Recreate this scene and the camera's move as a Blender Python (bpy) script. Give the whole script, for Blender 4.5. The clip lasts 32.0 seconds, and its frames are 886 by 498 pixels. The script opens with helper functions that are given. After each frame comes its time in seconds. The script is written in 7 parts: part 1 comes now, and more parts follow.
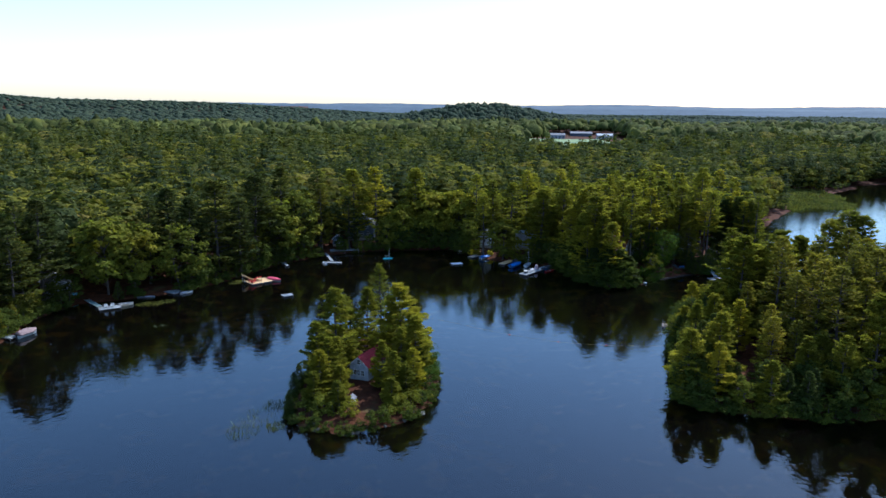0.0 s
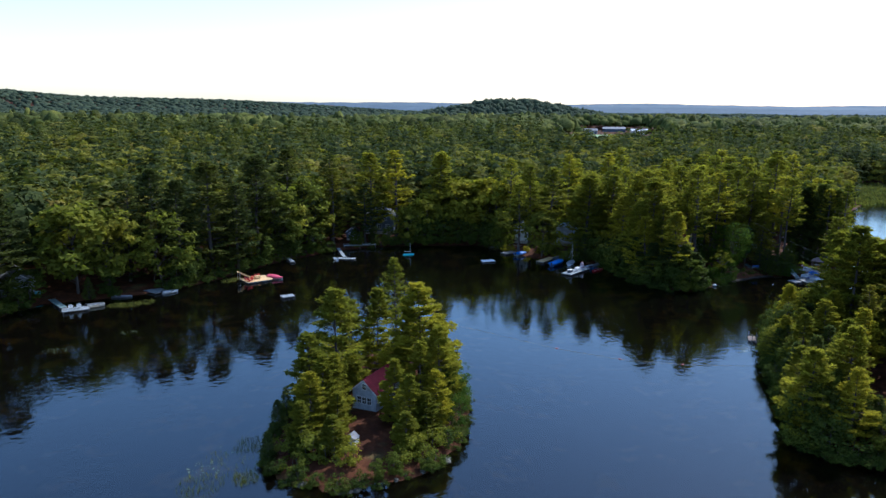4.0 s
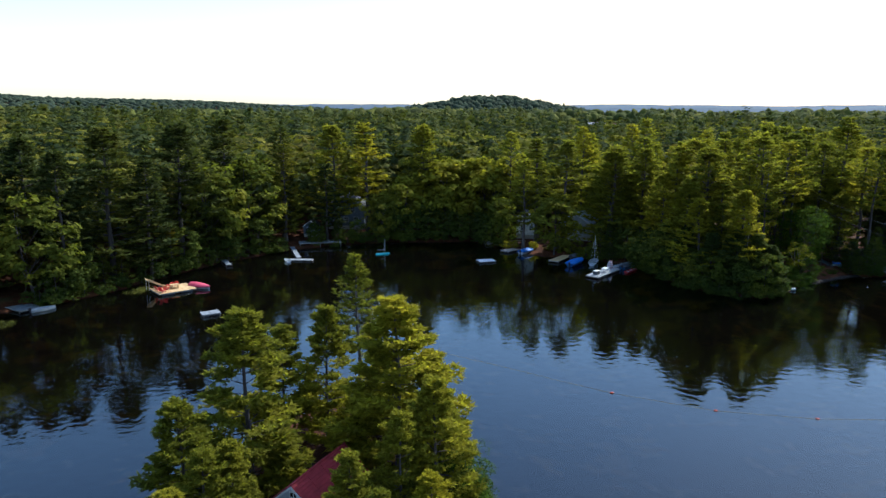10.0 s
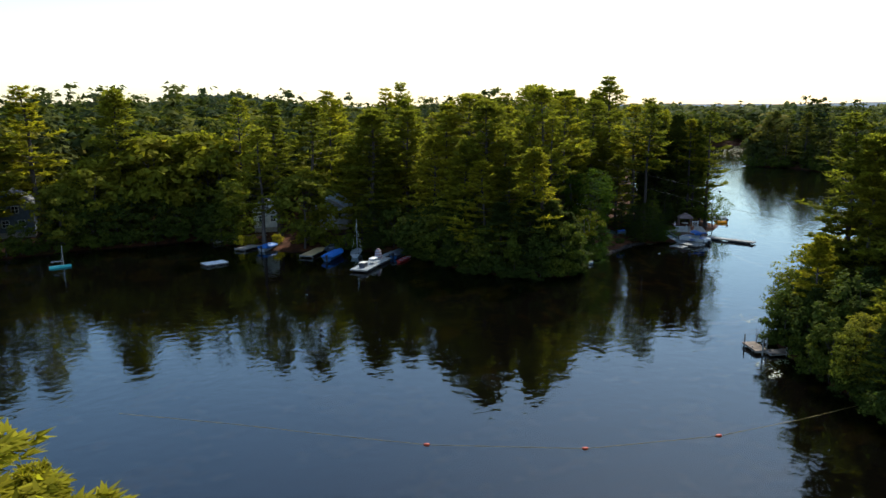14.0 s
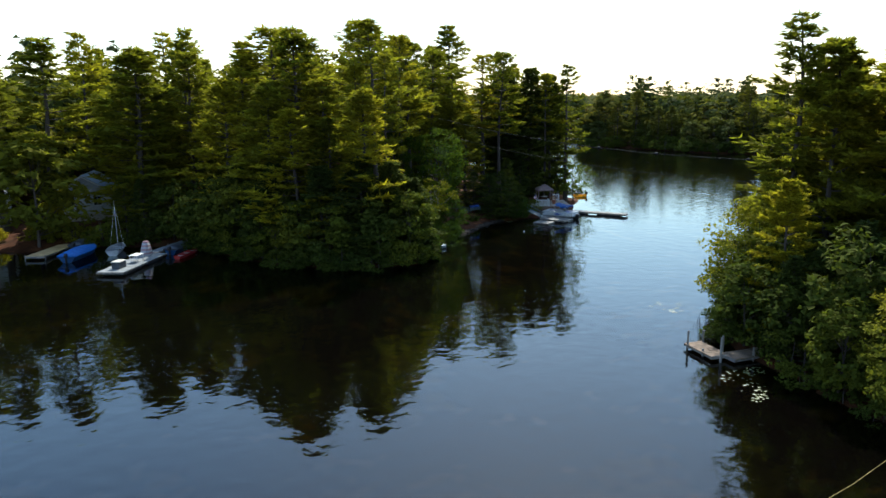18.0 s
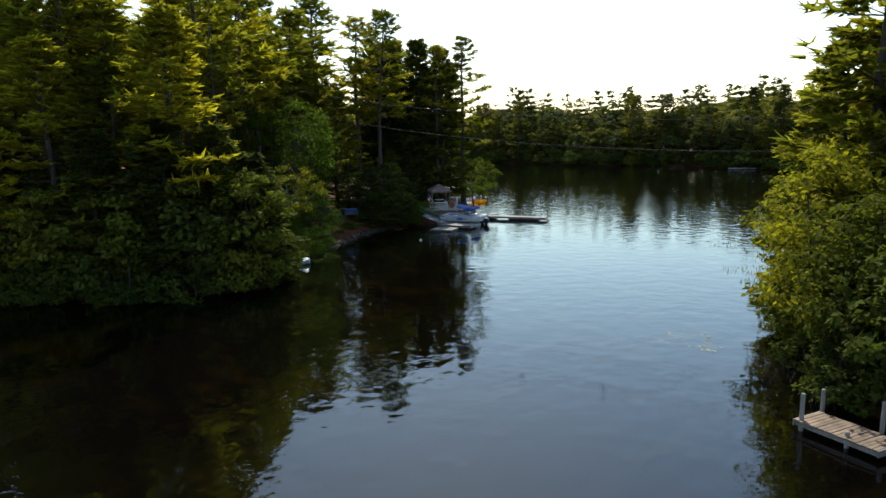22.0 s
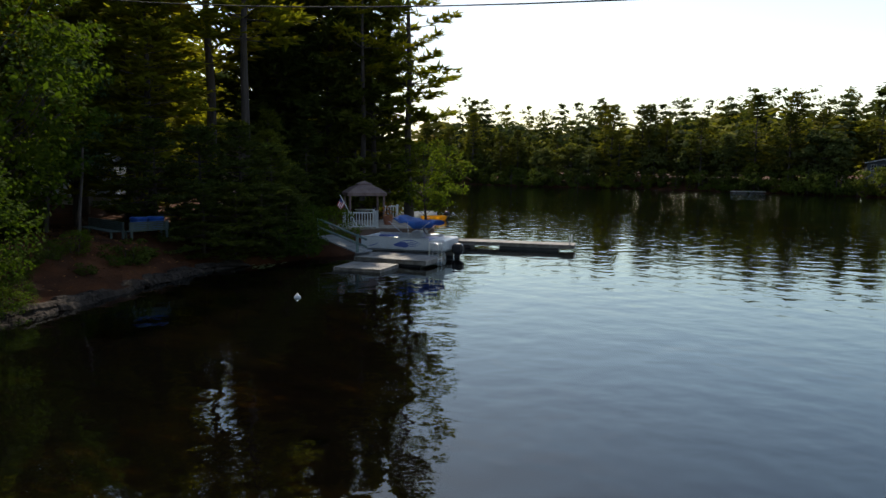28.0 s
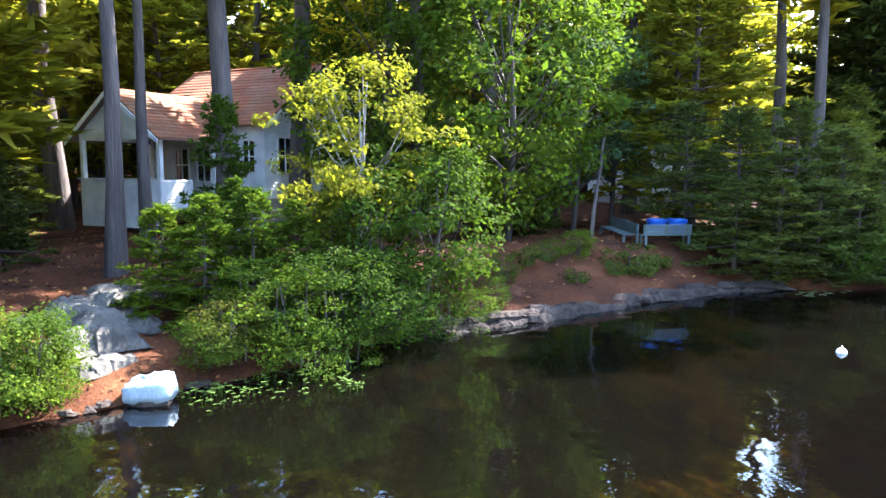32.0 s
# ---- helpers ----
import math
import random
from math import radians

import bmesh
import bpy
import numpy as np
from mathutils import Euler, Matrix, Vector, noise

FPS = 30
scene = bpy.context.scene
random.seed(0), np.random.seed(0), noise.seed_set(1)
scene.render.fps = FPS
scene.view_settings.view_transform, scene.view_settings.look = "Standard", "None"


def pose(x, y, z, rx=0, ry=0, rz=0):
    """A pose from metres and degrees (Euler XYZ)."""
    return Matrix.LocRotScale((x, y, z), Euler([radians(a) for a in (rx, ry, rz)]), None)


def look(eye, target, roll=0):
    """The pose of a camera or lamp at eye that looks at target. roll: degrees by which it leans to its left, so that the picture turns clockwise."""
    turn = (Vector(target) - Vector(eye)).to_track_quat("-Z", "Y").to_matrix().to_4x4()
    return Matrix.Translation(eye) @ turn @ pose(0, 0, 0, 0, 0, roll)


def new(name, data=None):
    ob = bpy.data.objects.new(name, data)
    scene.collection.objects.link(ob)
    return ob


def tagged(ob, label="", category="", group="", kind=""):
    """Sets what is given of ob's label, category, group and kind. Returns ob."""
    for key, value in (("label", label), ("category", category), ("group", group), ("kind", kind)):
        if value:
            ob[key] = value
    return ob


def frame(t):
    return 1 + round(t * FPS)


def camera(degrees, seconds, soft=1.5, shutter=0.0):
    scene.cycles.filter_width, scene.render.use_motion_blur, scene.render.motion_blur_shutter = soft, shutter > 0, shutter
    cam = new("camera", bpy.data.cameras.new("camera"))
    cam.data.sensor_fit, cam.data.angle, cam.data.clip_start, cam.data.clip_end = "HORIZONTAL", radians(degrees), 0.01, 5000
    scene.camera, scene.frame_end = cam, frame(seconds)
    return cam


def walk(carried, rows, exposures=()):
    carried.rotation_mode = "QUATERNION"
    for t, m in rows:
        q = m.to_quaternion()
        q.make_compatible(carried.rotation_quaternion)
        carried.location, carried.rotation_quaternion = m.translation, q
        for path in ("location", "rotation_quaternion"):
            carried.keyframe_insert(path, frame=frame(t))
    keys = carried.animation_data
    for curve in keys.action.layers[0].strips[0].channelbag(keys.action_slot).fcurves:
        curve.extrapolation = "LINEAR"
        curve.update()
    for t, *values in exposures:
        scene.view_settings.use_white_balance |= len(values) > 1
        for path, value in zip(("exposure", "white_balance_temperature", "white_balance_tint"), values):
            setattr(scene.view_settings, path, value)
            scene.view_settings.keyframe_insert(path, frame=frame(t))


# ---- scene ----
cam = camera(64.5, 32.0)

PATH = [
    (0, (-0.902, -14.792, 46.794), (-0.603, -12.856, 46.393), 0.5),
    (1, (0.957, -7.309, 43.659), (1.213, -5.365, 43.267), 0.4),
    (2, (1.08, -0.915, 42.814), (1.33, 1.029, 42.416), 0.4),
    (3, (1.73, 6.037, 41.314), (1.971, 7.982, 40.912), 0.4),
    (6, (3.392, 26.877, 36.323), (3.595, 28.826, 35.925), 0.6),
    (7, (3.781, 33.535, 34.694), (3.979, 35.485, 34.299), 0.5),
    (8, (4.547, 39.907, 33.15), (4.739, 41.859, 32.758), 0.4),
    (9, (5.529, 47.12, 31.43), (5.74, 49.07, 31.039), 0.1),
    (10, (5.785, 53.964, 29.906), (6.076, 55.903, 29.514), 0.2),
    (11, (7.33, 60.684, 28.031), (7.761, 62.599, 27.642), -0.2),
    (12, (7.79, 68.242, 26.215), (8.44, 70.093, 25.824), 0.1),
    (13, (10.133, 76.318, 23.924), (10.978, 78.089, 23.538), -0.2),
    (16, (22.24, 93.302, 18.23), (23.375, 94.903, 17.847), -0.7),
    (18, (29.354, 103.65, 15.039), (30.7, 105.077, 14.647), -0.7),
    (19, (33.893, 108.416, 13.342), (35.302, 109.78, 12.949), -0.9),
    (21, (42.309, 116.695, 10.35), (43.836, 117.933, 9.981), -0.9),
    (22, (46.337, 120.476, 9.097), (47.928, 121.645, 8.783), -0.7),
    (23, (50.835, 124.499, 8.012), (52.488, 125.596, 7.76), 0.1),
    (25, (61.55, 131.925, 4.75), (63.247, 132.958, 4.527), 0.2),
    (27.5, (75.169, 140.759, 4.414), (76.863, 141.797, 4.187), 0.5),
    (28, (77.946, 142.496, 4.397), (79.639, 143.536, 4.17), 0.6),
    (28.5, (80.747, 144.341, 4.49), (82.442, 145.376, 4.259), 0.8),
    (29, (83.015, 145.704, 4.4), (84.659, 146.821, 4.178), 0.6),
    (29.5, (83.502, 145.858, 4.338), (85.022, 147.139, 4.114), 0.3),
    (30, (83.444, 145.883, 4.264), (84.78, 147.355, 4.044), 0.6),
    (30.5, (83.497, 145.994, 4.211), (84.612, 147.638, 3.979), 0.6),
    (31, (83.483, 146.111, 4.062), (84.367, 147.891, 3.835), 0.5),
    (31.5, (83.54, 146.132, 3.974), (84.207, 148.004, 3.75), 0.3),
    (32, (83.609, 146.157, 4.018), (84.035, 148.098, 3.789), 0.1),
]
EXPOSURES = [(0, 0.64, 5050, 15), (9, 0.78, 5200, 13), (13, 0.56, 5900, 9), (16, 0.66, 5950, 8), (20, 0.94, 6050, 7), (23, 0.42, 6750, 12), (25, 0.04, 6950, 15), (28.6, 0.44, 6850, 12), (29.5, 0.80, 6700, 9), (30.2, 2.12, 6850, 20), (31.0, 4.05, 6000, 26), (32.0, 3.7, 5750, 20)]
walk(cam, [(t, look(eye, target, roll)) for t, eye, target, roll in PATH], EXPOSURES)

# ---- light ----
SUN_YAW, SUN_UP = radians(-53), radians(46)
SUN_WAY = Vector((-math.sin(SUN_YAW) * math.cos(SUN_UP), math.cos(SUN_YAW) * math.cos(SUN_UP), math.sin(SUN_UP)))
world = bpy.data.worlds.new("world")
scene.world = world
world.use_nodes = True
wn, wl = world.node_tree.nodes, world.node_tree.links
sky = wn.new("ShaderNodeTexSky")
sky.sky_type, sky.sun_disc = "NISHITA", False
sky.sun_elevation, sky.sun_rotation = SUN_UP, -SUN_YAW
sky.air_density, sky.dust_density, sky.ozone_density = 1.3, 0.7, 1.2
# Summer haze evens the sky: the bright horizon is tamed, the hue kept.
sky_level, haze, hazy_sky = wn.new("ShaderNodeRGBToBW"), wn.new("ShaderNodeMath"), wn.new("ShaderNodeVectorMath")
haze.operation, hazy_sky.operation = "POWER", "SCALE"
wl.new(sky.outputs[0], sky_level.inputs[0])
wl.new(sky_level.outputs[0], haze.inputs[0])
haze.inputs[1].default_value = -0.2
wl.new(sky.outputs[0], hazy_sky.inputs[0])
wl.new(haze.outputs[0], hazy_sky.inputs["Scale"])
wl.new(hazy_sky.outputs[0], wn["Background"].inputs[0])
wn["Background"].inputs[1].default_value = 0.195
sun = new("sun", bpy.data.lights.new("sun", "SUN"))
sun.data.energy, sun.data.angle, sun.data.color = 5.0, radians(0.6), (1.0, 0.93, 0.80)
sun.matrix_world = look(SUN_WAY * 100, (0, 0, 0))

# ---- materials ----
def nodes_of(name):
    m = bpy.data.materials.new(name)
    m.use_nodes = True
    return m, m.node_tree.nodes, m.node_tree.links, m.node_tree.nodes["Principled BSDF"]


def put_ramp(nt, stops, fac=None):
    r = nt.nodes.new("ShaderNodeValToRGB")
    while len(r.color_ramp.elements) < len(stops):
        r.color_ramp.elements.new(0.5)
    for e, (p, c) in zip(r.color_ramp.elements, stops):
        e.position, e.color = p, (*c, 1)
    if fac is not None:
        nt.links.new(fac, r.inputs[0])
    return r.outputs[0]


def put_noise(nt, scale, detail=4.0, stretch=None, rough=0.55):
    tex = nt.nodes.new("ShaderNodeTexNoise")
    tex.inputs["Scale"].default_value, tex.inputs["Detail"].default_value = scale, detail
    tex.inputs["Roughness"].default_value = rough
    co = nt.nodes.new("ShaderNodeNewGeometry")
    out = co.outputs["Position"]
    if stretch:
        mp = nt.nodes.new("ShaderNodeMapping")
        mp.inputs["Scale"].default_value = stretch
        nt.links.new(out, mp.inputs[0])
        out = mp.outputs[0]
    nt.links.new(out, tex.inputs["Vector"])
    return tex.outputs["Fac"]


def put_mix(nt, kind, fac, a, b):
    n = nt.nodes.new("ShaderNodeMix")
    n.data_type, n.blend_type = "RGBA", kind
    for sock, v in ((n.inputs[0], fac), (n.inputs[6], a), (n.inputs[7], b)):
        if hasattr(v, "is_output"):
            nt.links.new(v, sock)
        elif isinstance(v, tuple):
            sock.default_value = (*v, 1)
        else:
            sock.default_value = v
    return n.outputs[2]


def put_bump(nt, p, height, strength, distance):
    b = nt.nodes.new("ShaderNodeBump")
    b.inputs["Strength"].default_value, b.inputs["Distance"].default_value = strength, distance
    nt.links.new(height, b.inputs["Height"])
    nt.links.new(b.outputs[0], p.inputs["Normal"])


def surface(name, dark, light, rough=0.7, scale=2.0, fine=25.0, metal=0.0, bump=0.3, depth=0.01, stretch=None, ior=1.45, per_piece=0.0):
    """Two-scale mottled surface with fine relief."""
    m, n, l, p = nodes_of(name)
    nt = m.node_tree
    a = put_noise(nt, scale, 3, stretch)
    b = put_noise(nt, fine, 5, stretch)
    c = put_ramp(nt, ((0.3, dark), (0.72, light)), a)
    g = put_ramp(nt, ((0.25, (0.72, 0.72, 0.72)), (0.8, (1.15, 1.15, 1.15))), b)
    col = put_mix(nt, "MULTIPLY", 1.0, c, g)
    if per_piece:
        oi = n.new("ShaderNodeObjectInfo")
        v = put_ramp(nt, ((0.0, (1 - per_piece,) * 3), (1.0, (1 + per_piece,) * 3)), oi.outputs["Random"])
        col = put_mix(nt, "MULTIPLY", 1.0, col, v)
    l.new(col, p.inputs["Base Color"])
    p.inputs["Roughness"].default_value, p.inputs["Metallic"].default_value = rough, metal
    p.inputs["IOR"].default_value = ior
    if bump:
        put_bump(nt, p, b, bump, depth)
    return m


def foliage(name, stops, glow=0.35, patch=0.09, vary=0.35):
    """Leaf surface: colour by stand-sized patches, by tree and by leaf, with light passing through."""
    m, n, l, p = nodes_of(name)
    nt = m.node_tree
    base = put_ramp(nt, stops, put_noise(nt, patch, 2.0, rough=0.7))
    geo = n.new("ShaderNodeNewGeometry")
    leaf = put_ramp(nt, ((0.0, (1 - vary,) * 3), (1.0, (1 + vary, 1 + vary, 1 + vary * 0.6))), geo.outputs["Random Per Island"])
    oi = n.new("ShaderNodeObjectInfo")
    tree = put_ramp(nt, ((0.0, (0.7, 0.74, 0.78)), (0.5, (0.98, 0.98, 1.0)), (0.82, (1.2, 1.12, 0.92)), (1.0, (1.45, 1.32, 0.85))), oi.outputs["Random"])
    col = put_mix(nt, "MULTIPLY", 1.0, put_mix(nt, "MULTIPLY", 1.0, base, leaf), tree)
    l.new(col, p.inputs["Base Color"])
    p.inputs["Roughness"].default_value = 0.85
    p.inputs["Specular IOR Level"].default_value = 0.03
    tr = n.new("ShaderNodeBsdfTranslucent")
    warm = put_mix(nt, "MULTIPLY", 1.0, col, (1.12, 1.2, 0.55))
    l.new(warm, tr.inputs[0])
    mx = n.new("ShaderNodeMixShader")
    mx.inputs[0].default_value = glow
    l.new(p.outputs[0], mx.inputs[1])
    l.new(tr.outputs[0], mx.inputs[2])
    l.new(mx.outputs[0], n["Material Output"].inputs[0])
    return m


PINE = foliage("pine_needles", ((0.3, (0.1258, 0.1294, 0.0176)), (0.55, (0.2155, 0.2023, 0.0201)), (0.75, (0.3055, 0.2705, 0.0251))), 0.56)
# PINE darkened for the rows seen from their shaded side.
ROW_PINE = foliage("shaded_row_pine_needles", ((0.3, (0.0828, 0.0856, 0.0150)), (0.55, (0.1454, 0.1343, 0.0173)), (0.75, (0.2134, 0.1822, 0.0208))), 0.46)
# Darker again: the west bank's shade put into the needle colour.
ROW_SHADED = foliage("dark_pine_needles", ((0.3, (0.036, 0.048, 0.016)), (0.7, (0.074, 0.080, 0.019))), 0.36)
RUST_LEAF = foliage("browning_crown", ((0.3, (0.075, 0.050, 0.016)), (0.7, (0.125, 0.080, 0.022))), 0.35)
HEMLOCK = foliage("hemlock_needles", ((0.3, (0.052, 0.070, 0.019)), (0.7, (0.096, 0.110, 0.024))), 0.40)
# HEMLOCK's colour brightened to stand for the light on the near bank.
LIT_HEMLOCK = foliage("lit_hemlock_needles", ((0.3, (0.044, 0.080, 0.010)), (0.7, (0.080, 0.120, 0.014))), 0.42)
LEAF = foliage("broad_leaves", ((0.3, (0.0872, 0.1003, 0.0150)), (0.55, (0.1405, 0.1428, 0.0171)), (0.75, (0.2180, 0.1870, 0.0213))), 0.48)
# LEAF darkened in colour to stand for shade along the banks.
DARK_LEAF = foliage("shade_darkened_leaves", ((0.3, (0.040, 0.056, 0.012)), (0.55, (0.066, 0.082, 0.014)), (0.78, (0.112, 0.115, 0.018))), 0.38)
# Yellow-green, also the colour of crowns meant to look sunlit.
YELLOW_LEAF = foliage("yellow_green_leaves", ((0.3, (0.1403, 0.1445, 0.0153)), (0.7, (0.2295, 0.2082, 0.0187))), 0.5)
BUSH_LEAF = foliage("bush_leaves", ((0.3, (0.0324, 0.0594, 0.0081)), (0.7, (0.0612, 0.0936, 0.0108))), 0.42)
BROWN_LEAF = foliage("browning_leaves", ((0.3, (0.046, 0.062, 0.010)), (0.55, (0.070, 0.078, 0.012)), (0.75, (0.105, 0.070, 0.016))), 0.42, 0.9)
GREY_LEAF = foliage("grey_green_leaves", ((0.3, (0.042, 0.075, 0.035)), (0.7, (0.08, 0.12, 0.05))), 0.45)
MAPLE_LEAF = foliage("maple_leaves", ((0.3, (0.0450, 0.0792, 0.0099)), (0.7, (0.0900, 0.1242, 0.0135))), 0.52)
OAK_LEAF = foliage("oak_leaves", ((0.3, (0.060, 0.088, 0.0130)), (0.7, (0.115, 0.142, 0.0180))), 0.5)
RED_LEAF = foliage("turning_leaves", ((0.3, (0.22, 0.08, 0.03)), (0.7, (0.30, 0.14, 0.04))), 0.35)
PICKEREL = foliage("pickerel_leaves", ((0.3, (0.020, 0.042, 0.012)), (0.7, (0.040, 0.070, 0.020))), 0.2)
REED = foliage("reed_leaves", ((0.3, (0.085, 0.095, 0.025)), (0.7, (0.150, 0.145, 0.036))), 0.3)
FAR_PINE = foliage("far_pine_needles", ((0.35, (0.0662, 0.0765, 0.0181)), (0.65, (0.1101, 0.1075, 0.0206))), 0.35, 0.09, 0.12)
FAR_DARK_PINE = foliage("far_dark_pine_needles", ((0.35, (0.0327, 0.0456, 0.0172)), (0.65, (0.0576, 0.0679, 0.0206))), 0.3, 0.09, 0.12)
FAR_LEAF = foliage("far_broad_leaves", ((0.3, (0.0972, 0.1049, 0.0198)), (0.7, (0.1428, 0.1359, 0.0249))), 0.38, 0.05, 0.14)
FAR_DARK_LEAF = foliage("far_shaded_leaves", ((0.3, (0.0507, 0.0636, 0.0198)), (0.7, (0.0860, 0.0929, 0.0258))), 0.35, 0.05, 0.14)
FAR_GOLD = foliage("far_yellowing_leaves", ((0.3, (0.1763, 0.1505, 0.0258)), (0.6, (0.2064, 0.1651, 0.0318)), (0.8, (0.2064, 0.1187, 0.0353))), 0.38, 0.05, 0.14)
CROWN_LEAF = foliage("woodland_crowns", ((0.25, (0.0234, 0.0333, 0.0135)), (0.45, (0.0387, 0.0495, 0.0171)), (0.62, (0.0576, 0.0648, 0.0198)), (0.78, (0.0792, 0.0774, 0.0243))), 0.15, 0.05, 0.42)
# Greyed and blued in colour to stand for haze over the far woods.
HAZY_LEAF = foliage("hazed_distant_leaves", ((0.3, (0.0324, 0.0450, 0.0288)), (0.5, (0.0468, 0.0603, 0.0342)), (0.7, (0.0630, 0.0747, 0.0396))), 0.2, 0.03, 0.25)
for far in (CROWN_LEAF, HAZY_LEAF):
    put_bump(far.node_tree, far.node_tree.nodes["Principled BSDF"], put_noise(far.node_tree, 0.55, 4.0, rough=0.7), 0.7, 1.2)
# Ridge woods blued in their colour to stand for distance haze.
HAZE_RIDGE = surface("haze_blue_ridge_woods", (0.026, 0.048, 0.064), (0.044, 0.070, 0.088), 0.95, 0.012, 0.05, bump=0.0)
BARK = surface("bark", (0.028, 0.021, 0.017), (0.095, 0.076, 0.064), 0.92, 2.2, 13.0, bump=1.0, depth=0.06, stretch=(1, 1, 0.16))
DEAD = surface("dead_wood", (0.14, 0.12, 0.10), (0.27, 0.25, 0.22), 0.9, 2, 14, stretch=(1, 1, 0.3))


def water_material():
    m, n, l, p = nodes_of("lake_water")
    nt = m.node_tree
    gl = n.new("ShaderNodeBsdfGlossy")
    gl.inputs["Roughness"].default_value = 0.0
    gl.inputs["Color"].default_value = (0.83, 0.95, 1.0, 1)
    tr = n.new("ShaderNodeBsdfTransparent")
    tr.inputs[0].default_value = (0.52, 0.43, 0.17, 1)
    swell = put_noise(nt, 0.95, 1.8, (1.0, 1.0, 1.0), 0.45)
    chop = put_noise(nt, 4.2, 2.0, (1.0, 1.0, 1.0), 0.55)
    calm = put_ramp(nt, ((0.35, (0.25, 0.25, 0.25)), (0.7, (1, 1, 1))), put_noise(nt, 0.02, 2.0))
    chop_here = put_mix(nt, "MULTIPLY", 1.0, chop, calm)
    hsum = n.new("ShaderNodeMath")
    hsum.operation = "MULTIPLY_ADD"
    l.new(chop_here, hsum.inputs[0])
    hsum.inputs[1].default_value = 0.14
    l.new(swell, hsum.inputs[2])
    b = n.new("ShaderNodeBump")
    b.inputs["Strength"].default_value, b.inputs["Distance"].default_value = 0.6, 0.04
    # The open lake beyond the narrows is rougher than the sheltered bay.
    geo = n.new("ShaderNodeNewGeometry")
    sep = n.new("ShaderNodeSeparateXYZ")
    l.new(geo.outputs["Position"], sep.inputs[0])
    wind = n.new("ShaderNodeMapRange")
    for i, v in enumerate((96.0, 140.0, 1.0, 1.8)):
        wind.inputs[i + 1].default_value = v
    l.new(sep.outputs[0], wind.inputs[0])
    rough_sea = n.new("ShaderNodeMath")
    rough_sea.operation = "MULTIPLY"
    l.new(hsum.outputs[0], rough_sea.inputs[0])
    l.new(wind.outputs[0], rough_sea.inputs[1])
    l.new(rough_sea.outputs[0], b.inputs["Height"])
    l.new(b.outputs[0], gl.inputs["Normal"])
    fr = n.new("ShaderNodeFresnel")
    fr.inputs[0].default_value = 1.45
    l.new(b.outputs[0], fr.inputs["Normal"])
    mx = n.new("ShaderNodeMixShader")
    l.new(fr.outputs[0], mx.inputs[0])
    # Tea-brown murk hangs in the water and dims the view of the bed.
    murk = n.new("ShaderNodeBsdfDiffuse")
    murk.inputs[0].default_value = (0.0026, 0.0019, 0.0016, 1)
    body = n.new("ShaderNodeMixShader")
    body.inputs[0].default_value = 0.5
    l.new(tr.outputs[0], body.inputs[1])
    l.new(murk.outputs[0], body.inputs[2])
    l.new(body.outputs[0], mx.inputs[1])
    l.new(gl.outputs[0], mx.inputs[2])
    l.new(mx.outputs[0], n["Material Output"].inputs[0])
    return m


WATER = water_material()


def ground_material():
    """Forest floor of needles and soil; tea-brown sand and mud under water, with sun patches and depth shading in the
    colour.
    """
    m, n, l, p = nodes_of("forest_floor")
    nt = m.node_tree
    litter = put_ramp(nt, ((0.3, (0.026, 0.0110, 0.0054)), (0.55, (0.064, 0.0240, 0.0096)), (0.75, (0.115, 0.048, 0.0195))), put_noise(nt, 0.7, 6.0))
    grit = put_ramp(nt, ((0.3, (0.5, 0.5, 0.5)), (0.75, (1.5, 1.4, 1.3))), put_noise(nt, 16.0, 8.0, rough=0.75))
    litter = put_mix(nt, "MULTIPLY", 1.0, litter, grit)
    moss = put_ramp(nt, ((0.60, (0, 0, 0)), (0.78, (0.7, 0.7, 0.7))), put_noise(nt, 0.16, 4.0))
    floor = put_mix(nt, "MIX", moss, litter, (0.06, 0.08, 0.025))
    # Amber patches in the dark bed are painted for sun on the bottom.
    bed = put_ramp(nt, ((0.40, (0.006, 0.008, 0.004)), (0.54, (0.020, 0.017, 0.006)), (0.66, (0.300, 0.180, 0.016))), put_noise(nt, 0.20, 3.0))
    geo = n.new("ShaderNodeNewGeometry")
    sep = n.new("ShaderNodeSeparateXYZ")
    l.new(geo.outputs["Position"], sep.inputs[0])
    mr = n.new("ShaderNodeMapRange")
    mr.inputs[1].default_value, mr.inputs[2].default_value = -0.4, -0.06
    l.new(sep.outputs[2], mr.inputs[0])
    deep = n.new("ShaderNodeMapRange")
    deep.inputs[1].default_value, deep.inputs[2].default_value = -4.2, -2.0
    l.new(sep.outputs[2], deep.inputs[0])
    # The colour darkens with depth in place of light lost in the water.
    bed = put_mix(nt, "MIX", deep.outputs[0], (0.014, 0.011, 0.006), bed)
    col = put_mix(nt, "MIX", mr.outputs[0], bed, floor)
    l.new(col, p.inputs["Base Color"])
    p.inputs["Roughness"].default_value = 0.95
    p.inputs["Specular IOR Level"].default_value = 0.1
    put_bump(nt, p, put_noise(nt, 9.0, 8.0, rough=0.7), 0.9, 0.07)
    return m


GROUND = ground_material()

